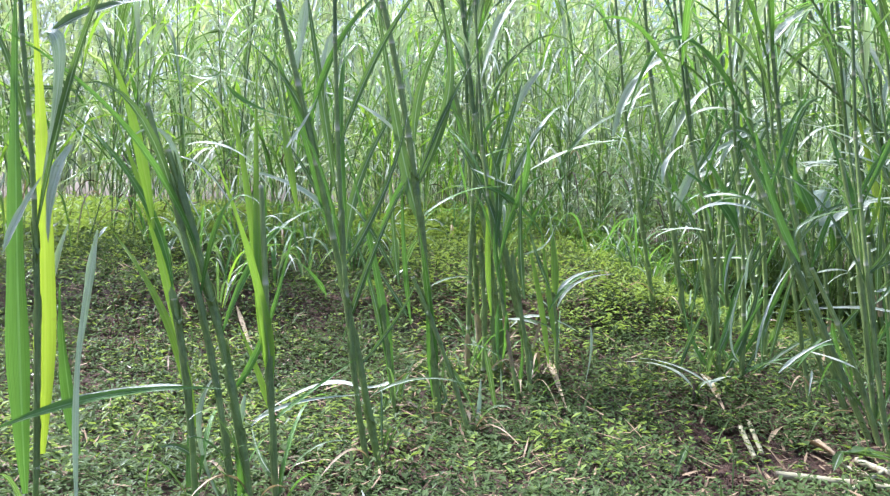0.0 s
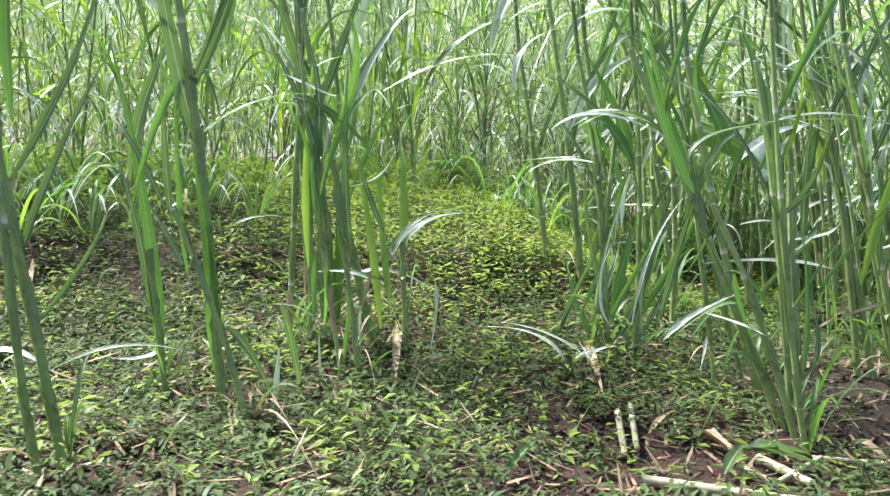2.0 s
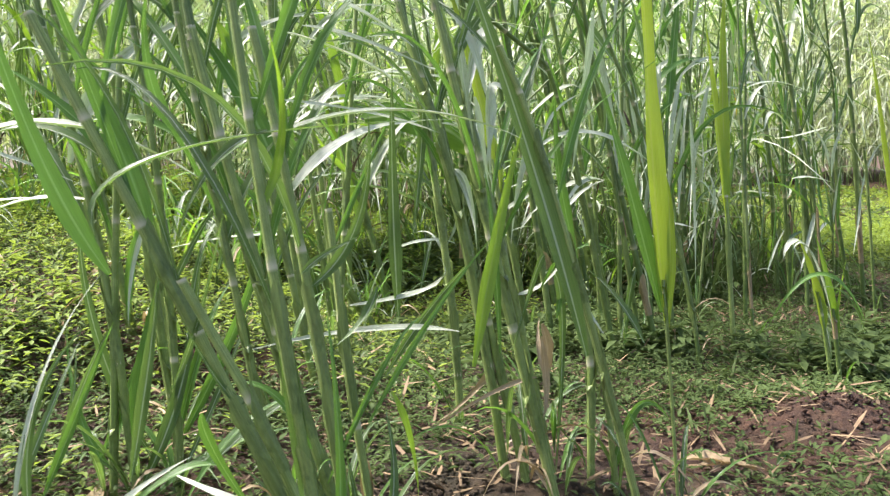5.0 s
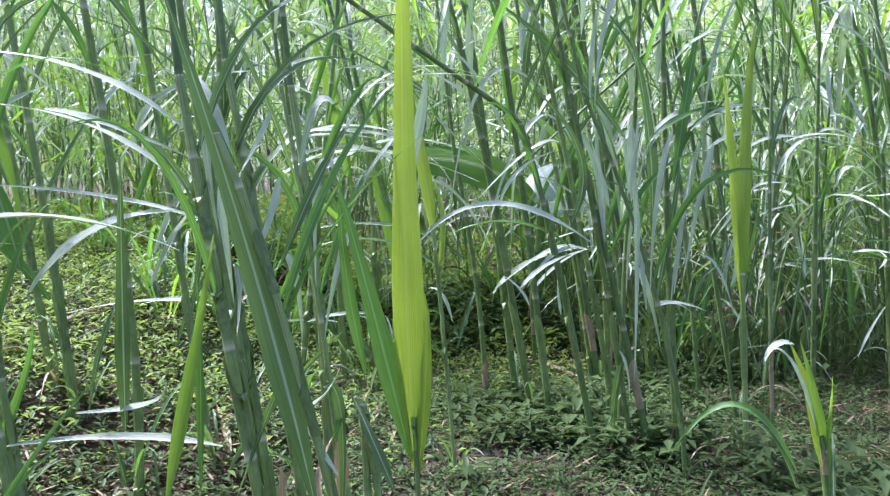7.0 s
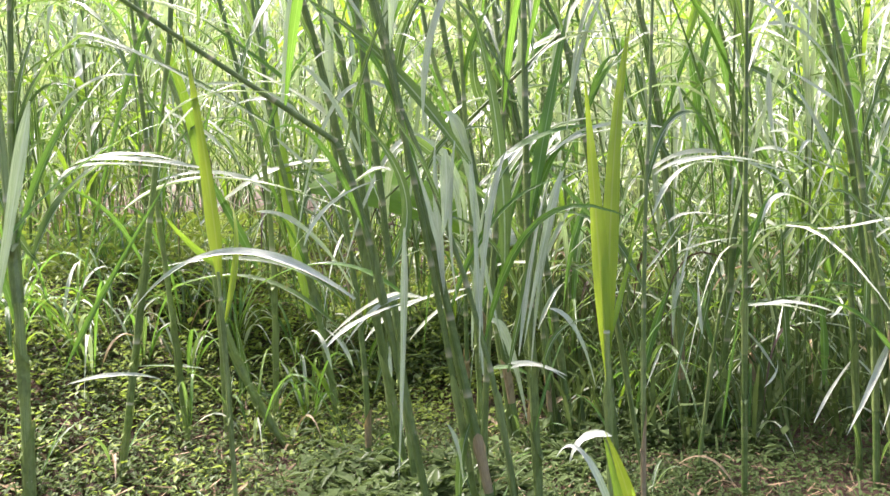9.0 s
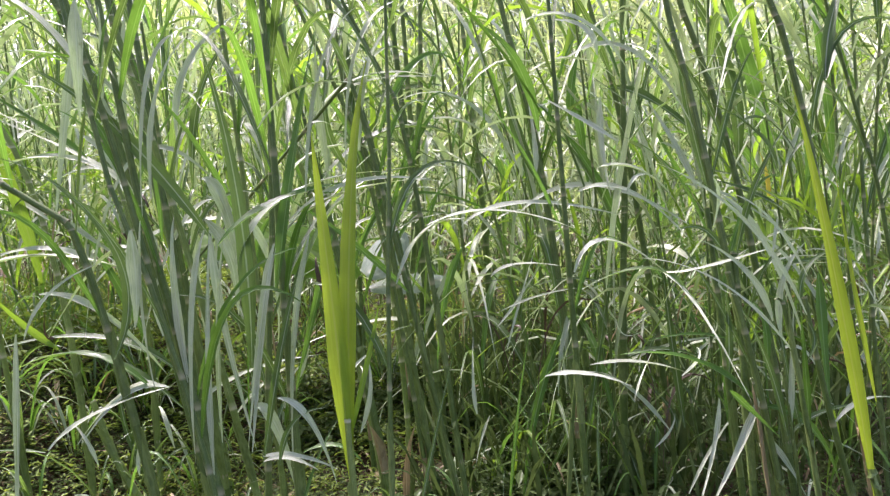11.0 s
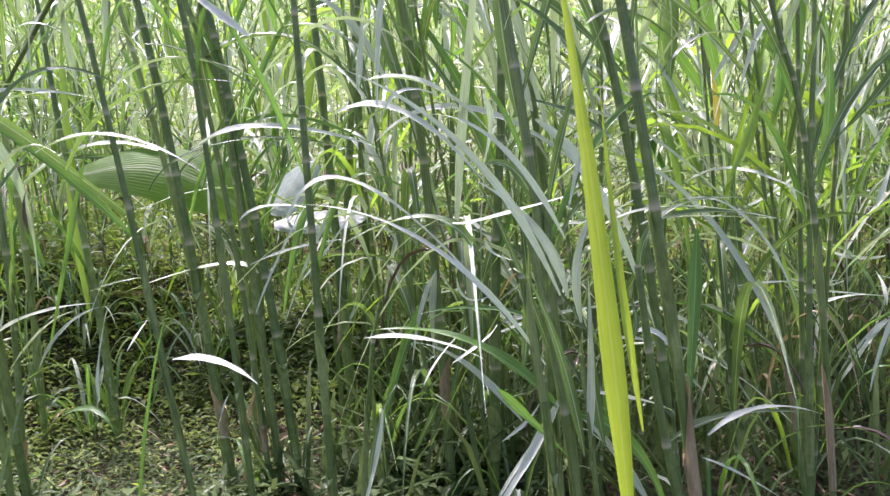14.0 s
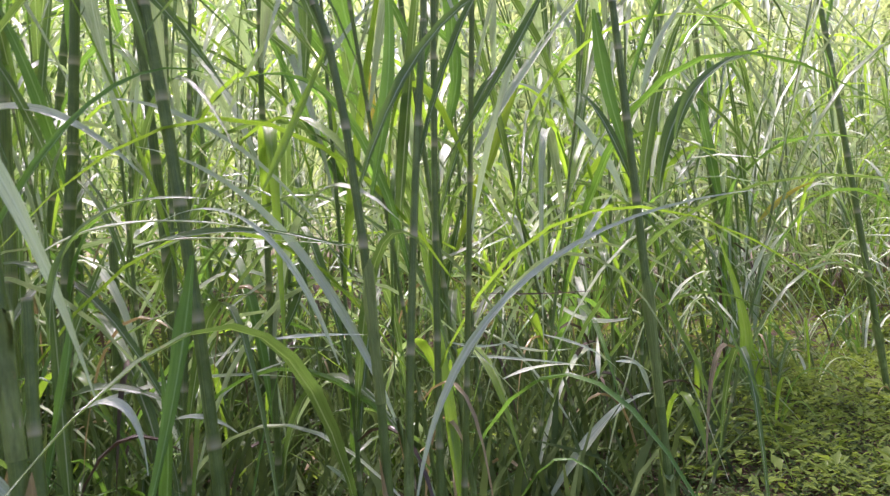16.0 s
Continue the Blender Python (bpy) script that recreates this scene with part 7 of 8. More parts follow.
blade(c, (4.675, 4.772, 0.404), (4.675, 4.782, 0.453), (4.665, 4.868, 0.475), 0.015, mat=M_PALE_SHEEN)
blade(c, (4.706, 4.784, 0.433), (4.760, 4.813, 0.432), (4.785, 4.903, 0.359), 0.017, mat=M_PALE_SHEEN)
blade(c, (4.207, 4.593, 0.275), (4.245, 4.606, 0.253), (4.265, 4.602, 0.211), 0.013, mat=M_PALE_SHEEN)
blade(c, (4.486, 4.701, 0.836), (4.569, 4.730, 0.985), (4.674, 4.739, 1.102), 0.022, mat=M_PALE_SHEEN)
blade(c, (4.830, 4.832, 0.838), (4.862, 4.851, 0.983), (5.012, 4.960, 1.018), 0.025, up=True)
blade(c, (4.654, 4.764, 0.641), (4.683, 4.786, 0.703), (4.709, 4.888, 0.752), 0.019, mat=M_PALE_SHEEN)
blade(c, (4.804, 4.821, 0.532), (4.846, 4.834, 0.595), (4.886, 4.818, 0.591), 0.014, up=True, mat=M_PALE_SHEEN)
blade(c, (4.775, 4.812, 0.916), (4.804, 4.824, 1.047), (4.877, 4.855, 1.112), 0.023, mat=M_PALE_SHEEN)
blade(c, (4.289, 4.626, 0.916), (4.211, 4.601, 1.079), (4.119, 4.606, 1.141), 0.027)
blade(c, (4.258, 4.614, 0.904), (4.170, 4.580, 1.055), (4.092, 4.534, 1.088), 0.021)
blade(c, (4.306, 4.633, 0.837), (4.314, 4.639, 0.939), (4.295, 4.657, 1.002), 0.019, mat=M_YELLOW)
blade(c, (4.344, 4.647, 0.793), (4.346, 4.644, 0.832), (4.359, 4.615, 0.845), 0.011, mat=M_PALE_SHEEN)
blade(c, (3.980, 4.509, 1.045), (4.014, 4.518, 1.039), (4.103, 4.518, 0.961), 0.017, mat=M_PALE_SHEEN)
blade(c, (3.907, 4.481, 0.975), (3.856, 4.463, 0.879), (3.793, 4.457, 0.806), 0.012)
blade(c, (4.486, 4.700, 0.570), (4.598, 4.742, 0.558), (4.730, 4.784, 0.568), 0.004, mat=M_DEAD)
blade(c, (4.923, 4.866, 0.410), (4.960, 4.883, 0.454), (4.887, 4.879, 0.681), 0.027, mat=M_YOUNG)
blade(c, (4.951, 4.878, 0.580), (4.977, 4.883, 0.627), (4.998, 4.853, 0.671), 0.014, mat=M_PALE_SHEEN)
blade(c, (4.698, 4.783, 1.084), (4.713, 4.783, 0.883), (4.769, 4.759, 0.753), 0.031)
blade(c, (4.428, 4.679, 0.851), (4.482, 4.708, 1.011), (4.417, 4.751, 1.098), 0.026)
blade(c, (4.139, 4.567, 0.505), (4.219, 4.603, 0.641), (4.157, 4.625, 0.782), 0.026)
blade(c, (3.918, 4.483, 0.478), (3.880, 4.472, 0.421), (3.846, 4.495, 0.311), 0.020)
blade(c, (3.956, 4.496, 0.173), (3.971, 4.513, 0.242), (3.877, 4.571, 0.325), 0.020)

c = hero("slim cane stems with stiff silvery upright leaves", (3.313, 3.377, -0.012))
stem(c, (3.313, 3.377, -0.012), (3.327, 3.448, 0.635), (3.358, 3.490, 0.976), 0.0049)
stem(c, (3.065, 3.321, -0.013), (3.068, 3.360, 0.411), (2.842, 3.420, 0.971), 0.0063)
blade(c, (1.730, 3.411, 0.822), (1.817, 3.431, 0.944), (1.908, 3.472, 1.024), 0.020, up=True, mat=M_PALE_SHEEN)
blade(c, (1.853, 3.397, 0.662), (1.943, 3.417, 0.803), (2.093, 3.434, 0.870), 0.026, up=True)
blade(c, (2.144, 3.432, 0.870), (2.263, 3.438, 0.918), (2.409, 3.402, 0.866), 0.017, up=True, mat=M_PALE_SHEEN)
blade(c, (2.329, 3.448, 0.943), (2.393, 3.461, 1.059), (2.650, 3.440, 0.999), 0.017, up=True, mat=M_PALE_SHEEN)
blade(c, (2.632, 3.430, 0.696), (2.663, 3.444, 0.800), (2.793, 3.456, 0.831), 0.015, mat=M_PALE_SHEEN)
blade(c, (2.676, 3.408, 0.487), (2.741, 3.428, 0.559), (2.899, 3.520, 0.578), 0.017, up=True, mat=M_PALE_SHEEN)
blade(c, (2.910, 3.439, 0.683), (2.898, 3.446, 0.757), (2.859, 3.448, 0.879), 0.021, mat=M_PALE_SHEEN)
blade(c, (2.997, 3.413, 0.425), (2.986, 3.445, 0.661), (2.983, 3.521, 0.884), 0.019, mat=M_PALE_SHEEN)
blade(c, (3.071, 3.420, 0.461), (3.108, 3.449, 0.720), (3.140, 3.448, 0.829), 0.017, mat=M_PALE_SHEEN)
blade(c, (3.022, 3.462, 0.842), (3.120, 3.484, 0.944), (3.294, 3.553, 0.942), 0.025, up=True)
blade(c, (3.368, 3.415, 0.325), (3.406, 3.436, 0.471), (3.451, 3.472, 0.619), 0.009)
blade(c, (2.923, 3.399, 0.326), (2.948, 3.398, 0.289), (2.952, 3.409, 0.196), 0.016, mat=M_PALE_SHEEN)
blade(c, (3.121, 3.419, 0.436), (3.139, 3.428, 0.535), (3.221, 3.403, 0.538), 0.015, up=True)
blade(c, (3.356, 3.463, 0.743), (3.412, 3.479, 0.890), (3.522, 3.449, 0.838), 0.017, up=True, mat=M_PALE_SHEEN)
blade(c, (2.311, 2.684, 0.448), (2.273, 2.700, 0.623), (2.280, 2.687, 0.749), 0.023)
blade(c, (2.812, 3.431, 0.646), (2.921, 3.454, 0.832), (2.687, 3.440, 1.011), 0.026)

c = hero("cane stems hung with folded leaves painted sheen-white", (2.998, 3.513, -0.008))
stem(c, (2.998, 3.513, -0.008), (2.843, 3.497, 0.999), (2.752, 3.488, 1.308), 0.0071)
stem(c, (3.670, 3.839, -0.027), (3.670, 3.833, 0.670), (3.673, 3.829, 0.909), 0.0075)
blade(c, (2.149, 3.467, 1.246), (2.380, 3.478, 1.220), (2.534, 3.508, 1.138), 0.014, up=True, mat=M_PALE_SHEEN)
blade(c, (2.146, 3.468, 1.143), (2.171, 3.473, 1.194), (2.644, 3.533, 0.893), 0.017, up=True, mat=M_PALE_SHEEN)
blade(c, (2.140, 3.471, 0.885), (2.298, 3.475, 0.893), (2.460, 3.461, 0.852), 0.022, up=True, mat=M_PALE_SHEEN)
blade(c, (2.012, 3.968, 0.773), (2.228, 3.973, 0.959), (2.651, 3.984, 0.764), 0.031, up=True, mat=M_PALE_SHEEN)
blade(c, (2.801, 3.493, 1.138), (2.813, 3.491, 1.234), (2.813, 3.488, 1.329), 0.020, mat=M_PALE_SHEEN)
blade(c, (2.880, 3.498, 0.944), (2.881, 3.503, 1.195), (2.959, 3.573, 1.276), 0.018, mat=M_PALE_SHEEN)
blade(c, (2.918, 3.505, 0.582), (2.897, 3.504, 0.825), (2.904, 3.539, 0.916), 0.026, mat=M_PALE_SHEEN)
blade(c, (2.975, 3.508, 0.460), (2.983, 3.501, 0.733), (3.037, 3.469, 0.877), 0.015, mat=M_PALE_SHEEN)
blade(c, (3.052, 3.512, 0.410), (3.132, 3.520, 0.764), (3.161, 3.608, 0.844), 0.020)
blade(c, (3.776, 3.531, 0.968), (3.707, 3.531, 1.021), (3.644, 3.558, 1.068), 0.019, mat=M_PALE_SHEEN)
blade(c, (3.186, 3.510, 0.924), (3.224, 3.506, 1.230), (3.326, 3.495, 1.264), 0.016, mat=M_PALE_SHEEN)
blade(c, (3.105, 3.505, 1.058), (3.193, 3.504, 1.166), (3.320, 3.483, 1.113), 0.017, up=True, mat=M_PALE_SHEEN)
blade(c, (3.149, 3.509, 0.877), (3.268, 3.521, 0.983), (3.453, 3.608, 0.925), 0.017, up=True, mat=M_PALE_SHEEN)
blade(c, (3.412, 3.519, 0.846), (3.547, 3.520, 0.896), (3.711, 3.495, 0.801), 0.014, up=True, mat=M_PALE_SHEEN)
blade(c, (3.608, 3.531, 0.546), (3.692, 3.531, 0.556), (3.763, 3.503, 0.523), 0.017, up=True, mat=M_PALE_SHEEN)
blade(c, (3.919, 3.543, 0.484), (3.915, 3.541, 0.405), (3.852, 3.512, 0.266), 0.015, mat=M_PALE_SHEEN)
blade(c, (3.475, 3.527, 0.483), (3.469, 3.530, 0.530), (3.476, 3.563, 0.625), 0.013, mat=M_PALE_SHEEN)
blade(c, (3.053, 3.512, 0.428), (3.130, 3.519, 0.432), (3.185, 3.567, 0.378), 0.017, up=True, mat=M_PALE_SHEEN)
blade(c, (2.800, 3.502, 0.405), (2.792, 3.506, 0.452), (2.800, 3.542, 0.494), 0.013, mat=M_PALE_SHEEN)
blade(c, (2.716, 3.499, 0.431), (2.699, 3.501, 0.485), (2.649, 3.529, 0.512), 0.013, mat=M_PALE_SHEEN)
blade(c, (3.517, 3.531, 0.278), (3.547, 3.533, 0.485), (3.583, 3.564, 0.622), 0.008)
blade(c, (3.109, 3.516, 0.277), (3.144, 3.525, 0.421), (3.195, 3.611, 0.488), 0.009)

c = hero("thin leaning cane stems above sunlit weeds", (3.422, 3.818, -0.024))
stem(c, (3.422, 3.818, -0.024), (3.223, 3.823, 1.277), (3.209, 3.825, 1.197), 0.0061)
stem(c, (4.466, 4.294, -0.011), (4.469, 4.332, 0.528), (4.499, 4.391, 0.985), 0.0065)
stem(c, (3.383, 4.016, -0.028), (3.304, 4.058, 1.167), (3.258, 4.059, 1.216), 0.0069)
blade(c, (3.310, 3.816, 0.702), (3.191, 3.781, 0.850), (3.062, 3.696, 0.950), 0.019)
blade(c, (3.119, 3.782, 1.098), (3.155, 3.803, 1.120), (3.175, 3.856, 1.081), 0.014, mat=M_PALE_SHEEN)
blade(c, (4.002, 4.090, 0.885), (3.970, 4.097, 0.999), (3.903, 4.157, 1.133), 0.026, mat=M_PALE_SHEEN)
blade(c, (4.194, 4.182, 1.104), (4.296, 4.225, 1.077), (4.443, 4.325, 0.810), 0.015)
blade(c, (3.492, 3.885, 0.719), (3.530, 3.898, 0.761), (3.659, 3.900, 0.730), 0.019, mat=M_PALE_SHEEN)
blade(c, (3.515, 3.878, 0.547), (3.555, 3.911, 0.667), (3.598, 4.001, 0.778), 0.009, mat=M_PALE_SHEEN)
blade(c, (3.509, 3.884, 0.638), (3.599, 3.916, 0.673), (3.695, 3.915, 0.676), 0.010, up=True, mat=M_PALE_SHEEN)
blade(c, (3.231, 3.778, 0.608), (3.291, 3.809, 0.629), (3.326, 3.881, 0.623), 0.009, up=True)
blade(c, (3.138, 3.731, 0.470), (3.177, 3.759, 0.564), (3.210, 3.818, 0.572), 0.014, up=True, mat=M_PALE_SHEEN)
blade(c, (3.910, 3.988, 0.160), (3.976, 4.018, 0.276), (4.064, 4.013, 0.374), 0.014, mat=M_PALE_SHEEN)
blade(c, (4.186, 4.089, 0.146), (4.119, 4.079, 0.286), (4.045, 4.074, 0.334), 0.024, mat=M_PALE_SHEEN)
blade(c, (4.204, 4.730, 0.063), (4.330, 4.787, 0.124), (4.548, 4.904, 0.088), 0.017)
blade(c, (4.276, 4.130, 0.233), (4.348, 4.155, 0.200), (4.462, 4.201, 0.103), 0.011, up=True, mat=M_PALE_SHEEN)
blade(c, (3.699, 3.914, 0.203), (3.705, 3.939, 0.340), (3.718, 4.039, 0.383), 0.010)
blade(c, (4.334, 4.198, 0.729), (4.388, 4.231, 0.848), (4.423, 4.267, 0.971), 0.017, mat=M_YOUNG)
blade(c, (3.800, 3.969, 0.396), (3.819, 3.988, 0.448), (3.860, 4.069, 0.490), 0.009, mat=M_PALE_SHEEN)
blade(c, (3.465, 3.846, 0.405), (3.439, 3.835, 0.351), (3.421, 3.853, 0.285), 0.012, mat=M_PALE_SHEEN)
blade(c, (4.182, 4.136, 0.665), (4.219, 4.154, 0.687), (4.449, 4.252, 0.655), 0.010, up=True, mat=M_PALE_SHEEN)
blade(c, (4.345, 4.185, 0.542), (4.404, 4.212, 0.546), (4.446, 4.266, 0.538), 0.010, mat=M_PALE_SHEEN)
blade(c, (3.073, 3.713, 0.544), (3.088, 3.719, 0.577), (3.104, 3.702, 0.614), 0.012, mat=M_PALE_SHEEN)
blade(c, (3.130, 3.751, 0.719), (3.114, 3.754, 0.791), (3.115, 3.776, 0.804), 0.013, mat=M_DEAD)

c = hero("cane stems with long silver leaves crossing", (4.466, 4.447, -0.004))
stem(c, (4.466, 4.447, -0.004), (4.469, 4.475, 0.640), (4.479, 4.508, 1.088), 0.0061)
stem(c, (3.229, 4.306, -0.027), (3.180, 4.324, 0.792), (3.083, 4.316, 1.223), 0.0073)
blade(c, (3.189, 4.027, 1.092), (3.299, 4.074, 1.094), (3.516, 4.186, 0.883), 0.016, up=True)
blade(c, (3.906, 4.246, 0.249), (3.790, 4.209, 0.421), (3.706, 4.147, 0.438), 0.028, mat=M_PALE_SHEEN)
blade(c, (3.610, 4.177, 0.967), (3.619, 4.191, 1.044), (3.603, 4.253, 1.184), 0.023, mat=M_PALE_SHEEN)
blade(c, (4.309, 4.436, 0.939), (4.357, 4.462, 1.027), (4.391, 4.507, 1.075), 0.019, mat=M_PALE_SHEEN)
blade(c, (4.517, 4.503, 0.769), (4.619, 4.549, 0.951), (4.755, 4.577, 1.099), 0.021, mat=M_PALE_SHEEN)
blade(c, (4.342, 4.450, 0.971), (4.242, 4.422, 1.157), (4.139, 4.371, 1.160), 0.019, mat=M_PALE_SHEEN)
blade(c, (3.990, 4.316, 0.911), (4.185, 4.381, 0.891), (4.369, 4.378, 0.636), 0.014, mat=M_PALE_SHEEN)
blade(c, (4.036, 4.318, 0.660), (4.123, 4.348, 0.679), (4.215, 4.350, 0.742), 0.010, up=True, mat=M_PALE_SHEEN)
blade(c, (4.173, 4.369, 0.653), (4.324, 4.426, 0.695), (4.428, 4.443, 0.629), 0.011, up=True)
blade(c, (4.487, 4.477, 0.505), (4.533, 4.500, 0.487), (4.566, 4.573, 0.496), 0.010, mat=M_PALE_SHEEN)
blade(c, (4.625, 4.529, 0.509), (4.720, 4.570, 0.481), (4.738, 4.633, 0.422), 0.012, mat=M_PALE_SHEEN)
blade(c, (4.136, 4.853, 0.017), (4.306, 4.916, 0.075), (4.471, 4.942, 0.055), 0.014)
blade(c, (4.092, 4.325, 0.409), (4.147, 4.341, 0.418), (4.205, 4.322, 0.390), 0.014, up=True, mat=M_PALE_SHEEN)
blade(c, (3.127, 3.968, 0.451), (3.155, 3.990, 0.501), (3.115, 4.060, 0.507), 0.012, mat=M_PALE_SHEEN)
blade(c, (3.863, 4.228, 0.207), (3.925, 4.259, 0.246), (3.932, 4.314, 0.276), 0.012, mat=M_PALE_SHEEN)
blade(c, (4.368, 4.448, 0.766), (4.410, 4.477, 0.932), (4.405, 4.521, 1.019), 0.019, mat=M_YOUNG)
blade(c, (3.949, 4.262, 0.247), (3.931, 4.267, 0.499), (3.921, 4.256, 0.791), 0.026)
blade(c, (4.074, 4.306, 0.195), (4.092, 4.327, 0.424), (4.058, 4.337, 0.497), 0.029)
blade(c, (4.197, 4.352, 0.199), (4.187, 4.367, 0.336), (4.237, 4.497, 0.616), 0.007)
blade(c, (3.481, 4.107, 0.578), (3.529, 4.126, 0.624), (3.617, 4.150, 0.747), 0.012, mat=M_PALE_SHEEN)
blade(c, (3.788, 4.220, 0.561), (3.792, 4.217, 0.488), (3.864, 4.241, 0.524), 0.010, mat=M_PALE_SHEEN)
blade(c, (3.190, 4.010, 0.787), (3.248, 4.042, 0.910), (3.525, 4.173, 0.876), 0.011, up=True)

c = hero("thin yellow-green cane shoot behind arching leaves", (2.506, 3.342, 0.002))
stem(c, (2.506, 3.342, 0.002), (2.471, 3.385, 0.607), (2.461, 3.398, 0.648), 0.0048)
blade(c, (2.467, 3.394, 0.612), (2.443, 3.426, 0.872), (2.375, 3.478, 1.165), 0.037, mat=M_LIME)
blade(c, (2.474, 3.386, 0.539), (2.513, 3.416, 0.703), (2.458, 3.511, 0.792), 0.017, mat=M_LIME)

c = hero("tall bright cane clump with torn leaves painted sheen-white", (-0.223, 1.703, -0.003))
stem(c, (-0.223, 1.703, -0.003), (-0.208, 1.717, 0.515), (-0.255, 1.733, 0.922), 0.0050, M_WAXY_LIT)
blade(c, (-0.238, 1.708, 0.121), (-0.265, 1.723, 0.531), (-0.268, 1.738, 1.040), 0.046, mat=M_FRESH)
blade(c, (-0.217, 1.728, 0.185), (-0.207, 1.738, 0.556), (-0.250, 1.757, 1.047), 0.042, mat=M_LIME)
blade(c, (-0.212, 1.709, 0.918), (-0.153, 1.704, 0.953), (-0.211, 1.701, 0.655), 0.035, mat=M_PALE_SHEEN)
blade(c, (-0.158, 1.698, 0.729), (-0.200, 1.700, 0.667), (-0.197, 1.697, 0.557), 0.037, mat=M_PALE_SHEEN)
blade(c, (-0.265, 1.683, 0.542), (-0.232, 1.682, 0.623), (-0.203, 1.681, 0.671), 0.029, mat=M_PALE_SHEEN)
blade(c, (-0.136, 1.762, 0.582), (-0.154, 1.760, 0.454), (-0.175, 1.757, 0.284), 0.025, mat=M_PALE_SHEEN)
blade(c, (-0.189, 1.767, 0.591), (-0.243, 1.768, 0.432), (-0.243, 1.762, 0.232), 0.023, mat=M_PALE_SHEEN)
blade(c, (-0.266, 1.674, 0.247), (-0.076, 1.658, 0.328), (0.116, 1.639, 0.318), 0.019, mat=M_FRESH)
blade(c, (-0.250, 1.834, 0.943), (-0.182, 1.829, 1.005), (0.013, 1.811, 1.026), 0.028, mat=M_LEAF)
blade(c, (-0.305, 1.786, 0.832), (-0.219, 1.778, 0.844), (-0.152, 1.771, 0.828), 0.012, mat=M_LEAF)
blade(c, (-0.163, 1.753, 0.177), (-0.199, 1.761, 0.350), (-0.203, 1.766, 0.484), 0.031, mat=M_FRESH)

c = hero("slender cane stems with arching silvery tops", (1.821, 3.113, 0.019))
stem(c, (1.821, 3.113, 0.019), (1.877, 3.119, 0.424), (1.717, 3.162, 1.333), 0.0092, M_WAXY_LIT)
blade(c, (1.258, 3.195, 0.943), (1.311, 3.199, 1.257), (1.643, 3.168, 1.300), 0.042, up=True, mat=M_PALE_SHEEN)
blade(c, (1.465, 3.174, 0.908), (1.584, 3.170, 1.188), (1.698, 3.158, 1.146), 0.032, up=True, mat=M_PALE_SHEEN)
blade(c, (1.456, 3.067, 0.665), (1.519, 3.067, 0.886), (1.727, 3.049, 0.945), 0.041, up=True, mat=M_PALE_SHEEN)
blade(c, (0.943, 3.221, 0.806), (1.168, 3.203, 0.941), (1.332, 3.187, 0.923), 0.025, up=True, mat=M_PALE_SHEEN)
blade(c, (1.462, 2.975, 0.994), (1.609, 2.964, 1.081), (1.799, 2.939, 0.887), 0.026, up=True, mat=M_PALE_SHEEN)
blade(c, (1.609, 2.764, 1.141), (1.693, 2.761, 1.318), (1.798, 2.751, 1.323), 0.037, up=True, mat=M_PALE_SHEEN)
blade(c, (1.387, 2.672, 0.700), (1.517, 2.661, 0.733), (1.670, 2.642, 0.617), 0.027, up=True, mat=M_PALE_SHEEN)
blade(c, (1.800, 2.729, 0.582), (1.899, 2.723, 0.710), (2.036, 2.710, 0.702), 0.029, up=True, mat=M_PALE_SHEEN)
blade(c, (1.059, 3.210, 0.812), (1.156, 3.208, 1.047), (1.488, 3.176, 1.074), 0.025, up=True, mat=M_LEAF)
blade(c, (1.697, 3.161, 1.258), (1.750, 3.155, 1.222), (1.933, 3.129, 0.955), 0.034, mat=M_LEAF)

c = hero("cane stem with drooping pale upper leaves", (0.810, 3.112, 0.085))
stem(c, (0.810, 3.112, 0.085), (0.877, 3.118, 0.505), (0.732, 3.156, 1.292), 0.0076, M_WAXY_LIT)
blade(c, (0.870, 3.145, 1.376), (0.782, 3.153, 1.365), (0.755, 3.148, 1.108), 0.053, mat=M_PALE_SHEEN)
blade(c, (0.259, 3.000, 1.275), (0.170, 3.006, 1.173), (0.179, 2.996, 0.863), 0.048, mat=M_PALE_SHEEN)
blade(c, (0.134, 3.015, 1.349), (0.124, 3.013, 1.263), (0.100, 3.010, 1.062), 0.050, mat=M_PALE_SHEEN)
blade(c, (0.979, 3.128, 1.173), (0.838, 3.139, 1.058), (0.822, 3.131, 0.740), 0.037, mat=M_PALE_SHEEN)
blade(c, (0.508, 3.065, 0.889), (0.495, 3.073, 1.096), (0.639, 3.066, 1.346), 0.036, mat=M_LEAF)
blade(c, (0.279, 2.976, 0.512), (0.285, 2.983, 0.779), (0.481, 2.972, 1.050), 0.038, mat=M_LEAF)

c = hero("leaning cane with broad fresh upper leaves", (1.847, 2.661, -0.018))
stem(c, (1.847, 2.661, -0.018), (1.731, 2.750, 0.472), (1.670, 2.809, 0.860), 0.0058, M_WAXY_LIT)
blade(c, (1.579, 2.815, 0.574), (1.528, 2.848, 0.727), (1.369, 2.915, 0.830), 0.039, mat=M_FRESH)
blade(c, (1.791, 2.721, 0.619), (1.765, 2.741, 0.736), (1.667, 2.792, 0.898), 0.042, mat=M_FRESH)
blade(c, (1.576, 2.840, 0.609), (1.560, 2.857, 0.716), (1.452, 2.915, 0.913), 0.042, mat=M_FRESH)
blade(c, (1.613, 2.821, 0.435), (1.655, 2.815, 0.527), (1.717, 2.800, 0.605), 0.013, mat=M_LEAF)
blade(c, (1.537, 2.826, 0.196), (1.563, 2.831, 0.346), (1.599, 2.829, 0.462), 0.032, mat=M_FRESH)
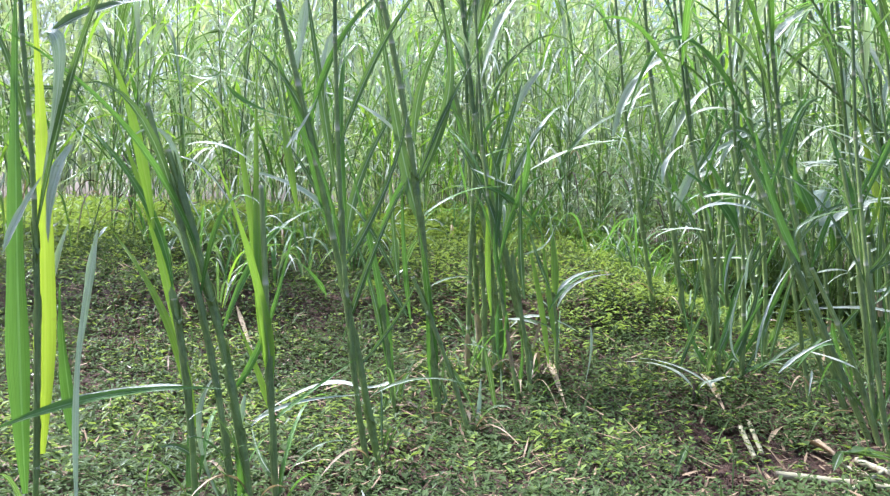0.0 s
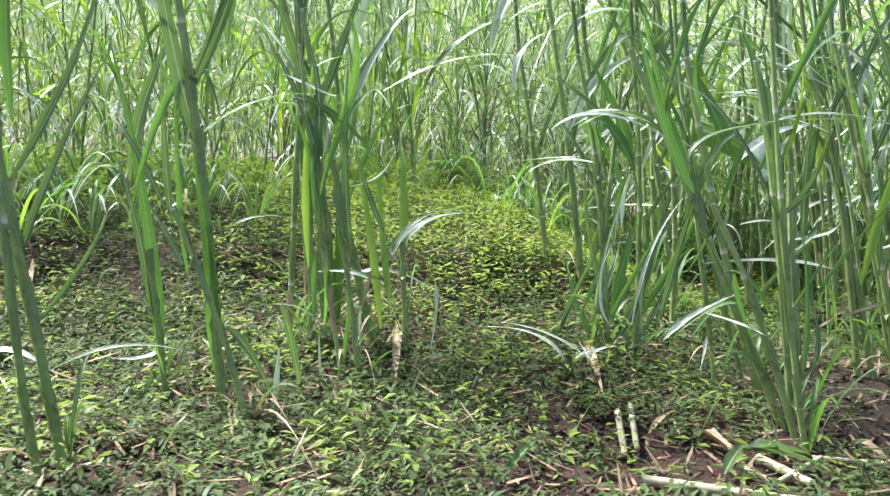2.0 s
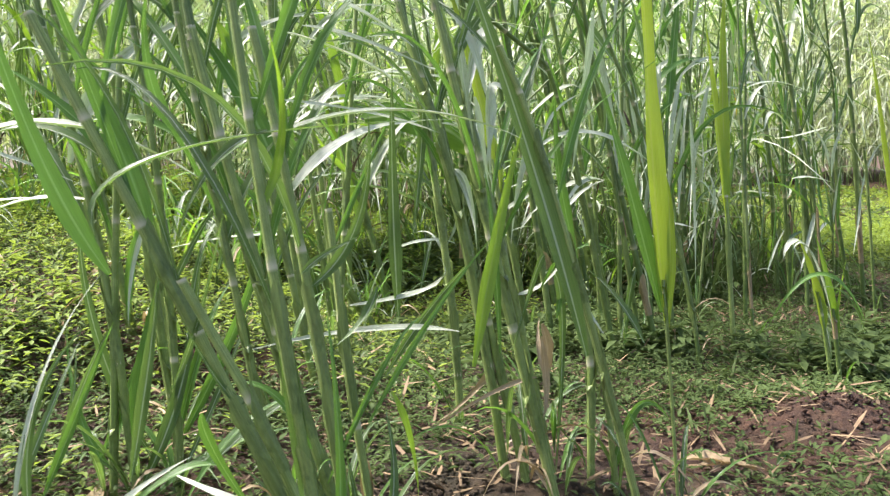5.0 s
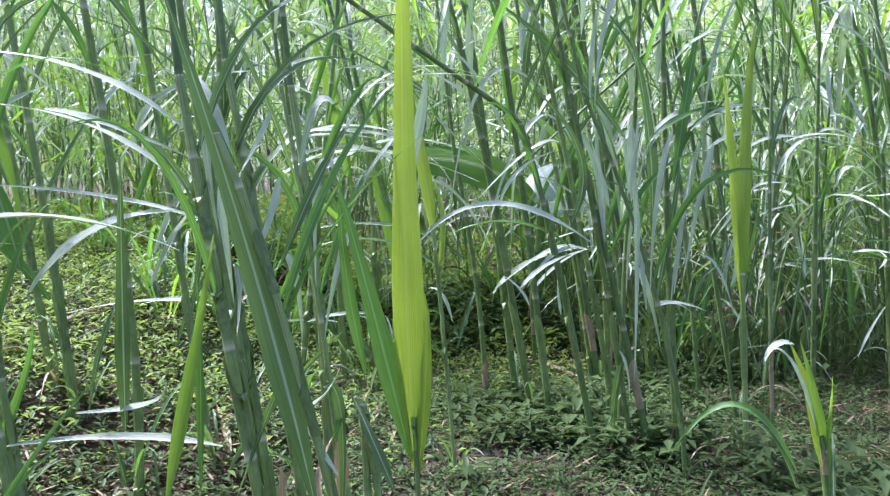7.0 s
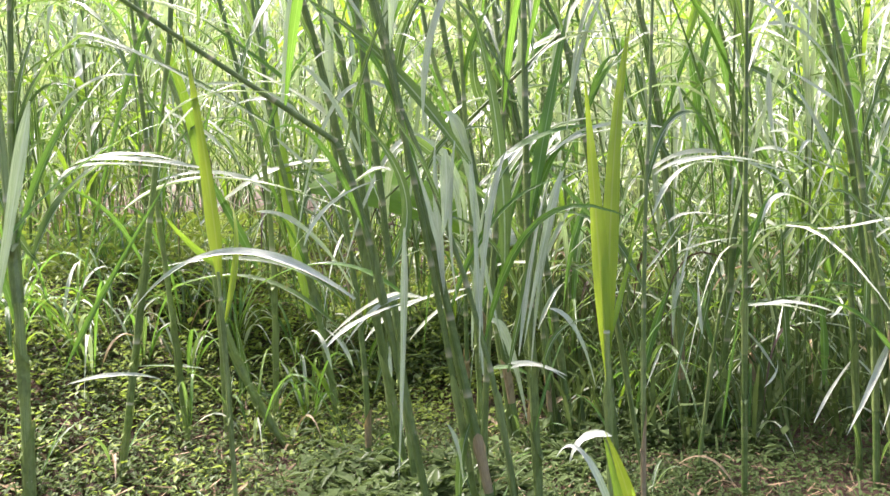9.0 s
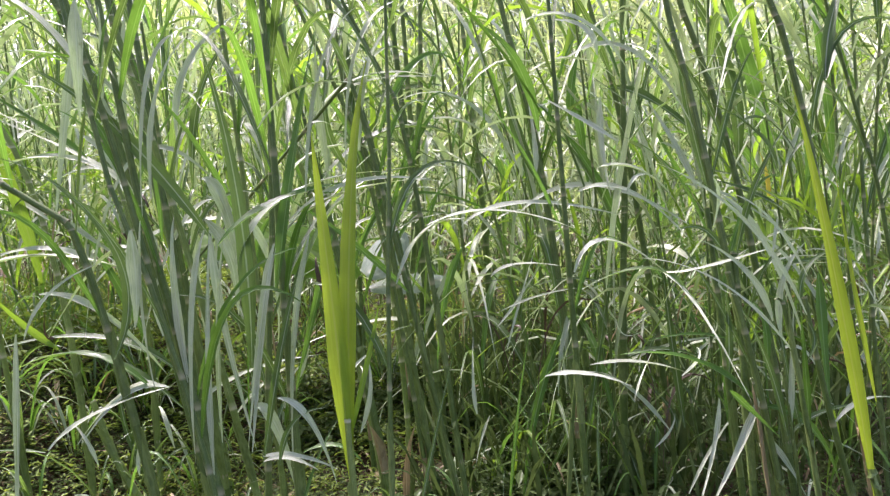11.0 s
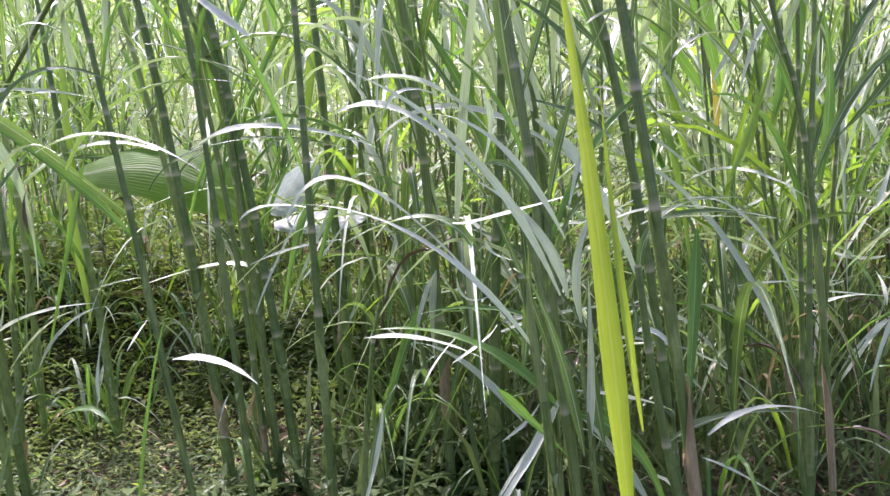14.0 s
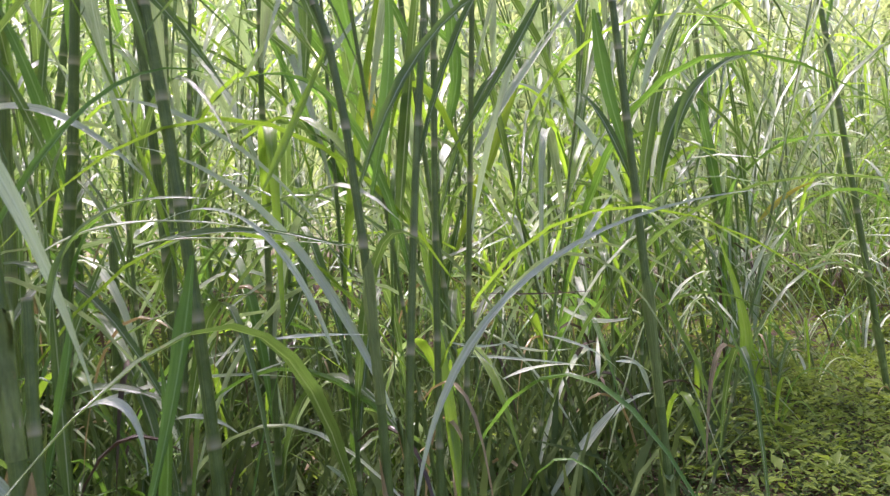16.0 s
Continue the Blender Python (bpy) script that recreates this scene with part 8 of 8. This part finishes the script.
blade(c, (2.033, 3.019, 0.194), (2.128, 3.000, 0.347), (2.271, 2.960, 0.475), 0.020, mat=M_LEAF)

c = hero("slim cane stems hung with folded sheen-white leaves", (2.285, 2.806, 0.029))
stem(c, (2.285, 2.806, 0.029), (2.236, 2.871, 0.530), (2.166, 2.935, 0.924), 0.0049, M_WAXY_LIT)
blade(c, (2.261, 2.896, 0.884), (2.220, 2.915, 0.926), (2.192, 2.906, 0.725), 0.034, mat=M_PALE_SHEEN)
blade(c, (2.265, 2.862, 0.761), (2.221, 2.886, 0.847), (2.225, 2.858, 0.566), 0.029, mat=M_PALE_SHEEN)
blade(c, (2.421, 2.788, 0.912), (2.400, 2.785, 0.801), (2.353, 2.780, 0.571), 0.026, mat=M_PALE_SHEEN)
blade(c, (2.868, 3.090, 0.736), (2.868, 3.074, 0.575), (2.852, 3.056, 0.324), 0.018, mat=M_PALE_SHEEN)
blade(c, (2.165, 2.906, 0.622), (2.196, 2.893, 0.605), (2.196, 2.879, 0.460), 0.023, mat=M_PALE_SHEEN)
blade(c, (2.296, 2.811, 0.678), (2.260, 2.817, 0.608), (2.239, 2.811, 0.472), 0.020, mat=M_PALE_SHEEN)
blade(c, (2.186, 2.759, 0.279), (2.143, 2.766, 0.196), (2.063, 2.791, 0.151), 0.014, mat=M_DRY)
blade(c, (2.262, 2.736, 0.326), (2.277, 2.724, 0.262), (2.253, 2.727, 0.200), 0.028, mat=M_DRY)

c = hero("grey-green cane hung with folded sheen-white leaves", (3.009, 3.696, 0.005))
stem(c, (3.009, 3.696, 0.005), (2.886, 3.681, 0.759), (2.737, 3.667, 1.364), 0.0082, M_WAXY_LIT)
stem(c, (3.000, 3.766, 0.000), (2.982, 3.755, 0.771), (2.954, 3.746, 1.324), 0.0068, M_WAXY_LIT)
blade(c, (2.931, 3.320, 0.880), (2.936, 3.321, 0.777), (2.921, 3.322, 0.709), 0.039, mat=M_PALE_SHEEN)
blade(c, (2.950, 3.320, 0.895), (2.927, 3.321, 0.729), (2.950, 3.325, 0.576), 0.015, mat=M_PALE_SHEEN)
blade(c, (3.046, 3.358, 0.870), (2.996, 3.357, 0.748), (2.989, 3.361, 0.460), 0.022, mat=M_PALE_SHEEN)
blade(c, (3.160, 3.387, 0.836), (3.129, 3.387, 0.750), (3.077, 3.388, 0.475), 0.025, mat=M_PALE_SHEEN)
blade(c, (2.980, 3.458, 1.245), (2.894, 3.455, 1.223), (2.880, 3.458, 0.910), 0.026, mat=M_PALE_SHEEN)
blade(c, (2.838, 3.369, 1.301), (2.831, 3.370, 1.188), (2.825, 3.371, 1.084), 0.040, mat=M_PALE_SHEEN)
blade(c, (3.352, 3.711, 1.327), (3.234, 3.707, 1.293), (3.216, 3.711, 0.974), 0.024, mat=M_PALE_SHEEN)
blade(c, (3.093, 3.904, 1.113), (3.182, 3.905, 1.273), (3.413, 3.915, 1.197), 0.022, up=True, mat=M_PALE_SHEEN)
blade(c, (3.108, 3.558, 0.841), (3.188, 3.560, 0.945), (3.413, 3.568, 0.937), 0.024, up=True, mat=M_PALE_SHEEN)
blade(c, (3.442, 3.821, 0.842), (3.553, 3.824, 0.924), (3.801, 3.835, 0.832), 0.021, up=True, mat=M_PALE_SHEEN)
blade(c, (2.032, 3.662, 1.301), (2.299, 3.672, 1.289), (2.567, 3.684, 1.108), 0.021, up=True, mat=M_PALE_SHEEN)
blade(c, (2.029, 3.663, 1.193), (2.282, 3.673, 1.150), (2.589, 3.688, 0.914), 0.017, up=True, mat=M_LEAF)
blade(c, (3.660, 4.433, 0.553), (3.637, 4.434, 0.440), (3.641, 4.436, 0.326), 0.031, mat=M_PALE_SHEEN)
blade(c, (3.703, 3.936, 0.491), (3.828, 3.940, 0.503), (3.928, 3.944, 0.455), 0.019, up=True, mat=M_PALE_SHEEN)
blade(c, (3.616, 3.722, 1.253), (3.751, 3.726, 1.296), (3.827, 3.731, 1.126), 0.021, up=True, mat=M_PALE_SHEEN)

c = hero("short lime shoot with a bent-over sheen-white tip", (3.256, 3.019, -0.013))
stem(c, (3.256, 3.019, -0.013), (3.239, 3.052, 0.272), (3.232, 3.050, 0.256), 0.0049, M_WAXY_LIT)
blade(c, (3.244, 3.036, 0.138), (3.238, 3.053, 0.281), (3.187, 3.065, 0.401), 0.040, mat=M_LIME)
blade(c, (3.197, 3.064, 0.394), (3.142, 3.063, 0.404), (3.128, 3.057, 0.354), 0.024, up=True, mat=M_PALE_SHEEN)
blade(c, (2.886, 3.716, 0.906), (2.957, 3.712, 0.842), (2.953, 3.693, 0.685), 0.042, mat=M_PALE_SHEEN)
blade(c, (2.685, 3.954, 0.412), (2.775, 3.972, 0.541), (3.038, 3.983, 0.553), 0.024, up=True, mat=M_PALE_SHEEN)
blade(c, (2.806, 3.958, 0.411), (2.905, 3.975, 0.522), (2.984, 3.979, 0.537), 0.018, up=True, mat=M_PALE_SHEEN)
blade(c, (2.264, 3.699, 0.959), (2.391, 3.726, 1.152), (2.660, 3.723, 1.042), 0.021, up=True, mat=M_PALE_SHEEN)

c = hero("cane stems with pale leaves arching over weeds", (3.100, 4.312, -0.035))
stem(c, (3.100, 4.312, -0.035), (3.058, 4.350, 0.544), (2.851, 4.346, 1.324), 0.0087, M_WAXY_LIT)
stem(c, (3.160, 4.335, -0.029), (3.193, 4.407, 0.619), (3.055, 4.420, 1.304), 0.0087, M_WAXY_LIT)
blade(c, (3.338, 4.636, 0.773), (3.246, 4.590, 0.643), (3.163, 4.537, 0.405), 0.028, mat=M_PALE_SHEEN)
blade(c, (2.967, 4.337, 0.767), (3.057, 4.394, 1.009), (3.491, 4.538, 0.835), 0.020, up=True, mat=M_LEAF)
blade(c, (2.880, 4.217, 0.975), (3.008, 4.292, 1.265), (3.418, 4.412, 0.924), 0.025, up=True, mat=M_PALE_SHEEN)
blade(c, (2.919, 3.644, 0.988), (2.977, 3.666, 0.993), (3.006, 3.640, 0.600), 0.044, mat=M_PALE_SHEEN)
blade(c, (3.016, 3.582, 0.512), (3.058, 3.599, 0.521), (3.098, 3.590, 0.278), 0.038, mat=M_PALE_SHEEN)
blade(c, (3.681, 3.742, 0.723), (3.746, 3.782, 0.901), (3.998, 3.843, 0.555), 0.018, up=True, mat=M_PALE_SHEEN)
blade(c, (3.555, 4.598, 1.218), (3.683, 4.647, 1.235), (3.816, 4.673, 0.981), 0.028, up=True, mat=M_PALE_SHEEN)
blade(c, (3.895, 4.397, 1.162), (3.913, 4.392, 1.037), (3.980, 4.395, 0.800), 0.032, mat=M_PALE_SHEEN)
blade(c, (4.357, 4.949, 0.644), (4.466, 5.017, 0.940), (4.512, 5.046, 1.067), 0.036, mat=M_LIME)
blade(c, (2.786, 3.970, 0.990), (2.896, 4.004, 0.916), (3.149, 4.075, 0.681), 0.035, mat=M_LEAF)
blade(c, (3.731, 4.446, 1.192), (3.807, 4.474, 1.184), (3.861, 4.478, 1.010), 0.028, mat=M_PALE_SHEEN)
blade(c, (4.187, 4.138, 0.664), (4.303, 4.185, 0.704), (4.447, 4.233, 0.651), 0.016, up=True, mat=M_LEAF)
blade(c, (4.212, 4.214, 0.233), (4.306, 4.255, 0.302), (4.485, 4.318, 0.267), 0.022, up=True, mat=M_LEAF)

cane_field()
grass_tufts()
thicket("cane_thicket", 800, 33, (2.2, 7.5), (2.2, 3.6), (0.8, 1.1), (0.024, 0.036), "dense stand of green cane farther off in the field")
thicket("distant_cane", 1600, 34, (6.5, 16.0), (3.6, 6.4), (1.2, 1.9), (0.06, 0.11), "tall cane painted sunlit-pale closing the far side of the field")
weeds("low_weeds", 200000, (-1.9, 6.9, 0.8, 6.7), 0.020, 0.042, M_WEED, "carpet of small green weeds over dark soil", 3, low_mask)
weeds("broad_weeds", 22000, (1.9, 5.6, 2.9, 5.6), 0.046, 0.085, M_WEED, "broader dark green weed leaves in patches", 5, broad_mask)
weeds("bank_weeds", 80000, (-1.8, 7.1, 2.0, 7.6), 0.023, 0.08, M_SUNLIT_WEED, "yellow-green weeds in sunlit colour heaped on the bank", 4, bank_mask)
weeds("verge_weeds", 60000, (-9, 13, -6, 9), 0.06, 0.07, M_WEED, "looser green weeds spreading over the open ground", 15, verge_mask)
weeds("tall_weeds", 9000, (-3.6, 2.2, 4.4, 8.5), 0.05, 0.16, M_SUNLIT_WEED, "tall yellow-green weeds in sunlit colour behind the bank", 11, lambda x, y: smooth(y, 4.4, 5.4) * smooth(-x, -2.2, -1.2))
weeds("field_weeds", 27000, (-6, 11, 4.6, 14), 0.05, 0.07, M_SUNLIT_WEED, "yellow-green weeds in sunlit colour between distant cane stems", 6, lambda x, y: 0.9 * edge_fade(x, y, (-6, 11, 4.6, 14), 0.7))
litter("dry_litter", 24000, (-1.2, 6.2, 1.0, 6.0), 0.06, 0.006, M_LITTER, "broken dry straw bits strewn over the weeds", 8, 0.035)
litter("grass_seedlings", 7000, (-1.4, 6.2, 1.0, 6.2), 0.10, 0.006, M_WEED, "thin grass seedlings between the weeds", 9, 0.01, 0.8)
litter("undergrowth", 5200, (3.15, 5.0, 4.15, 6.6), 0.38, 0.012, M_WEED, "dark grass blades crowded between the cane stems", 17, 0.01, 1.1)
litter("bare_soil_litter", 1700, (1.0, 3.1, 1.95, 3.1), 0.05, 0.006, M_LITTER, "brown crumbled leaf bits on bare soil", 14, 0.012, 0.0, True)
soil_clods(6500)
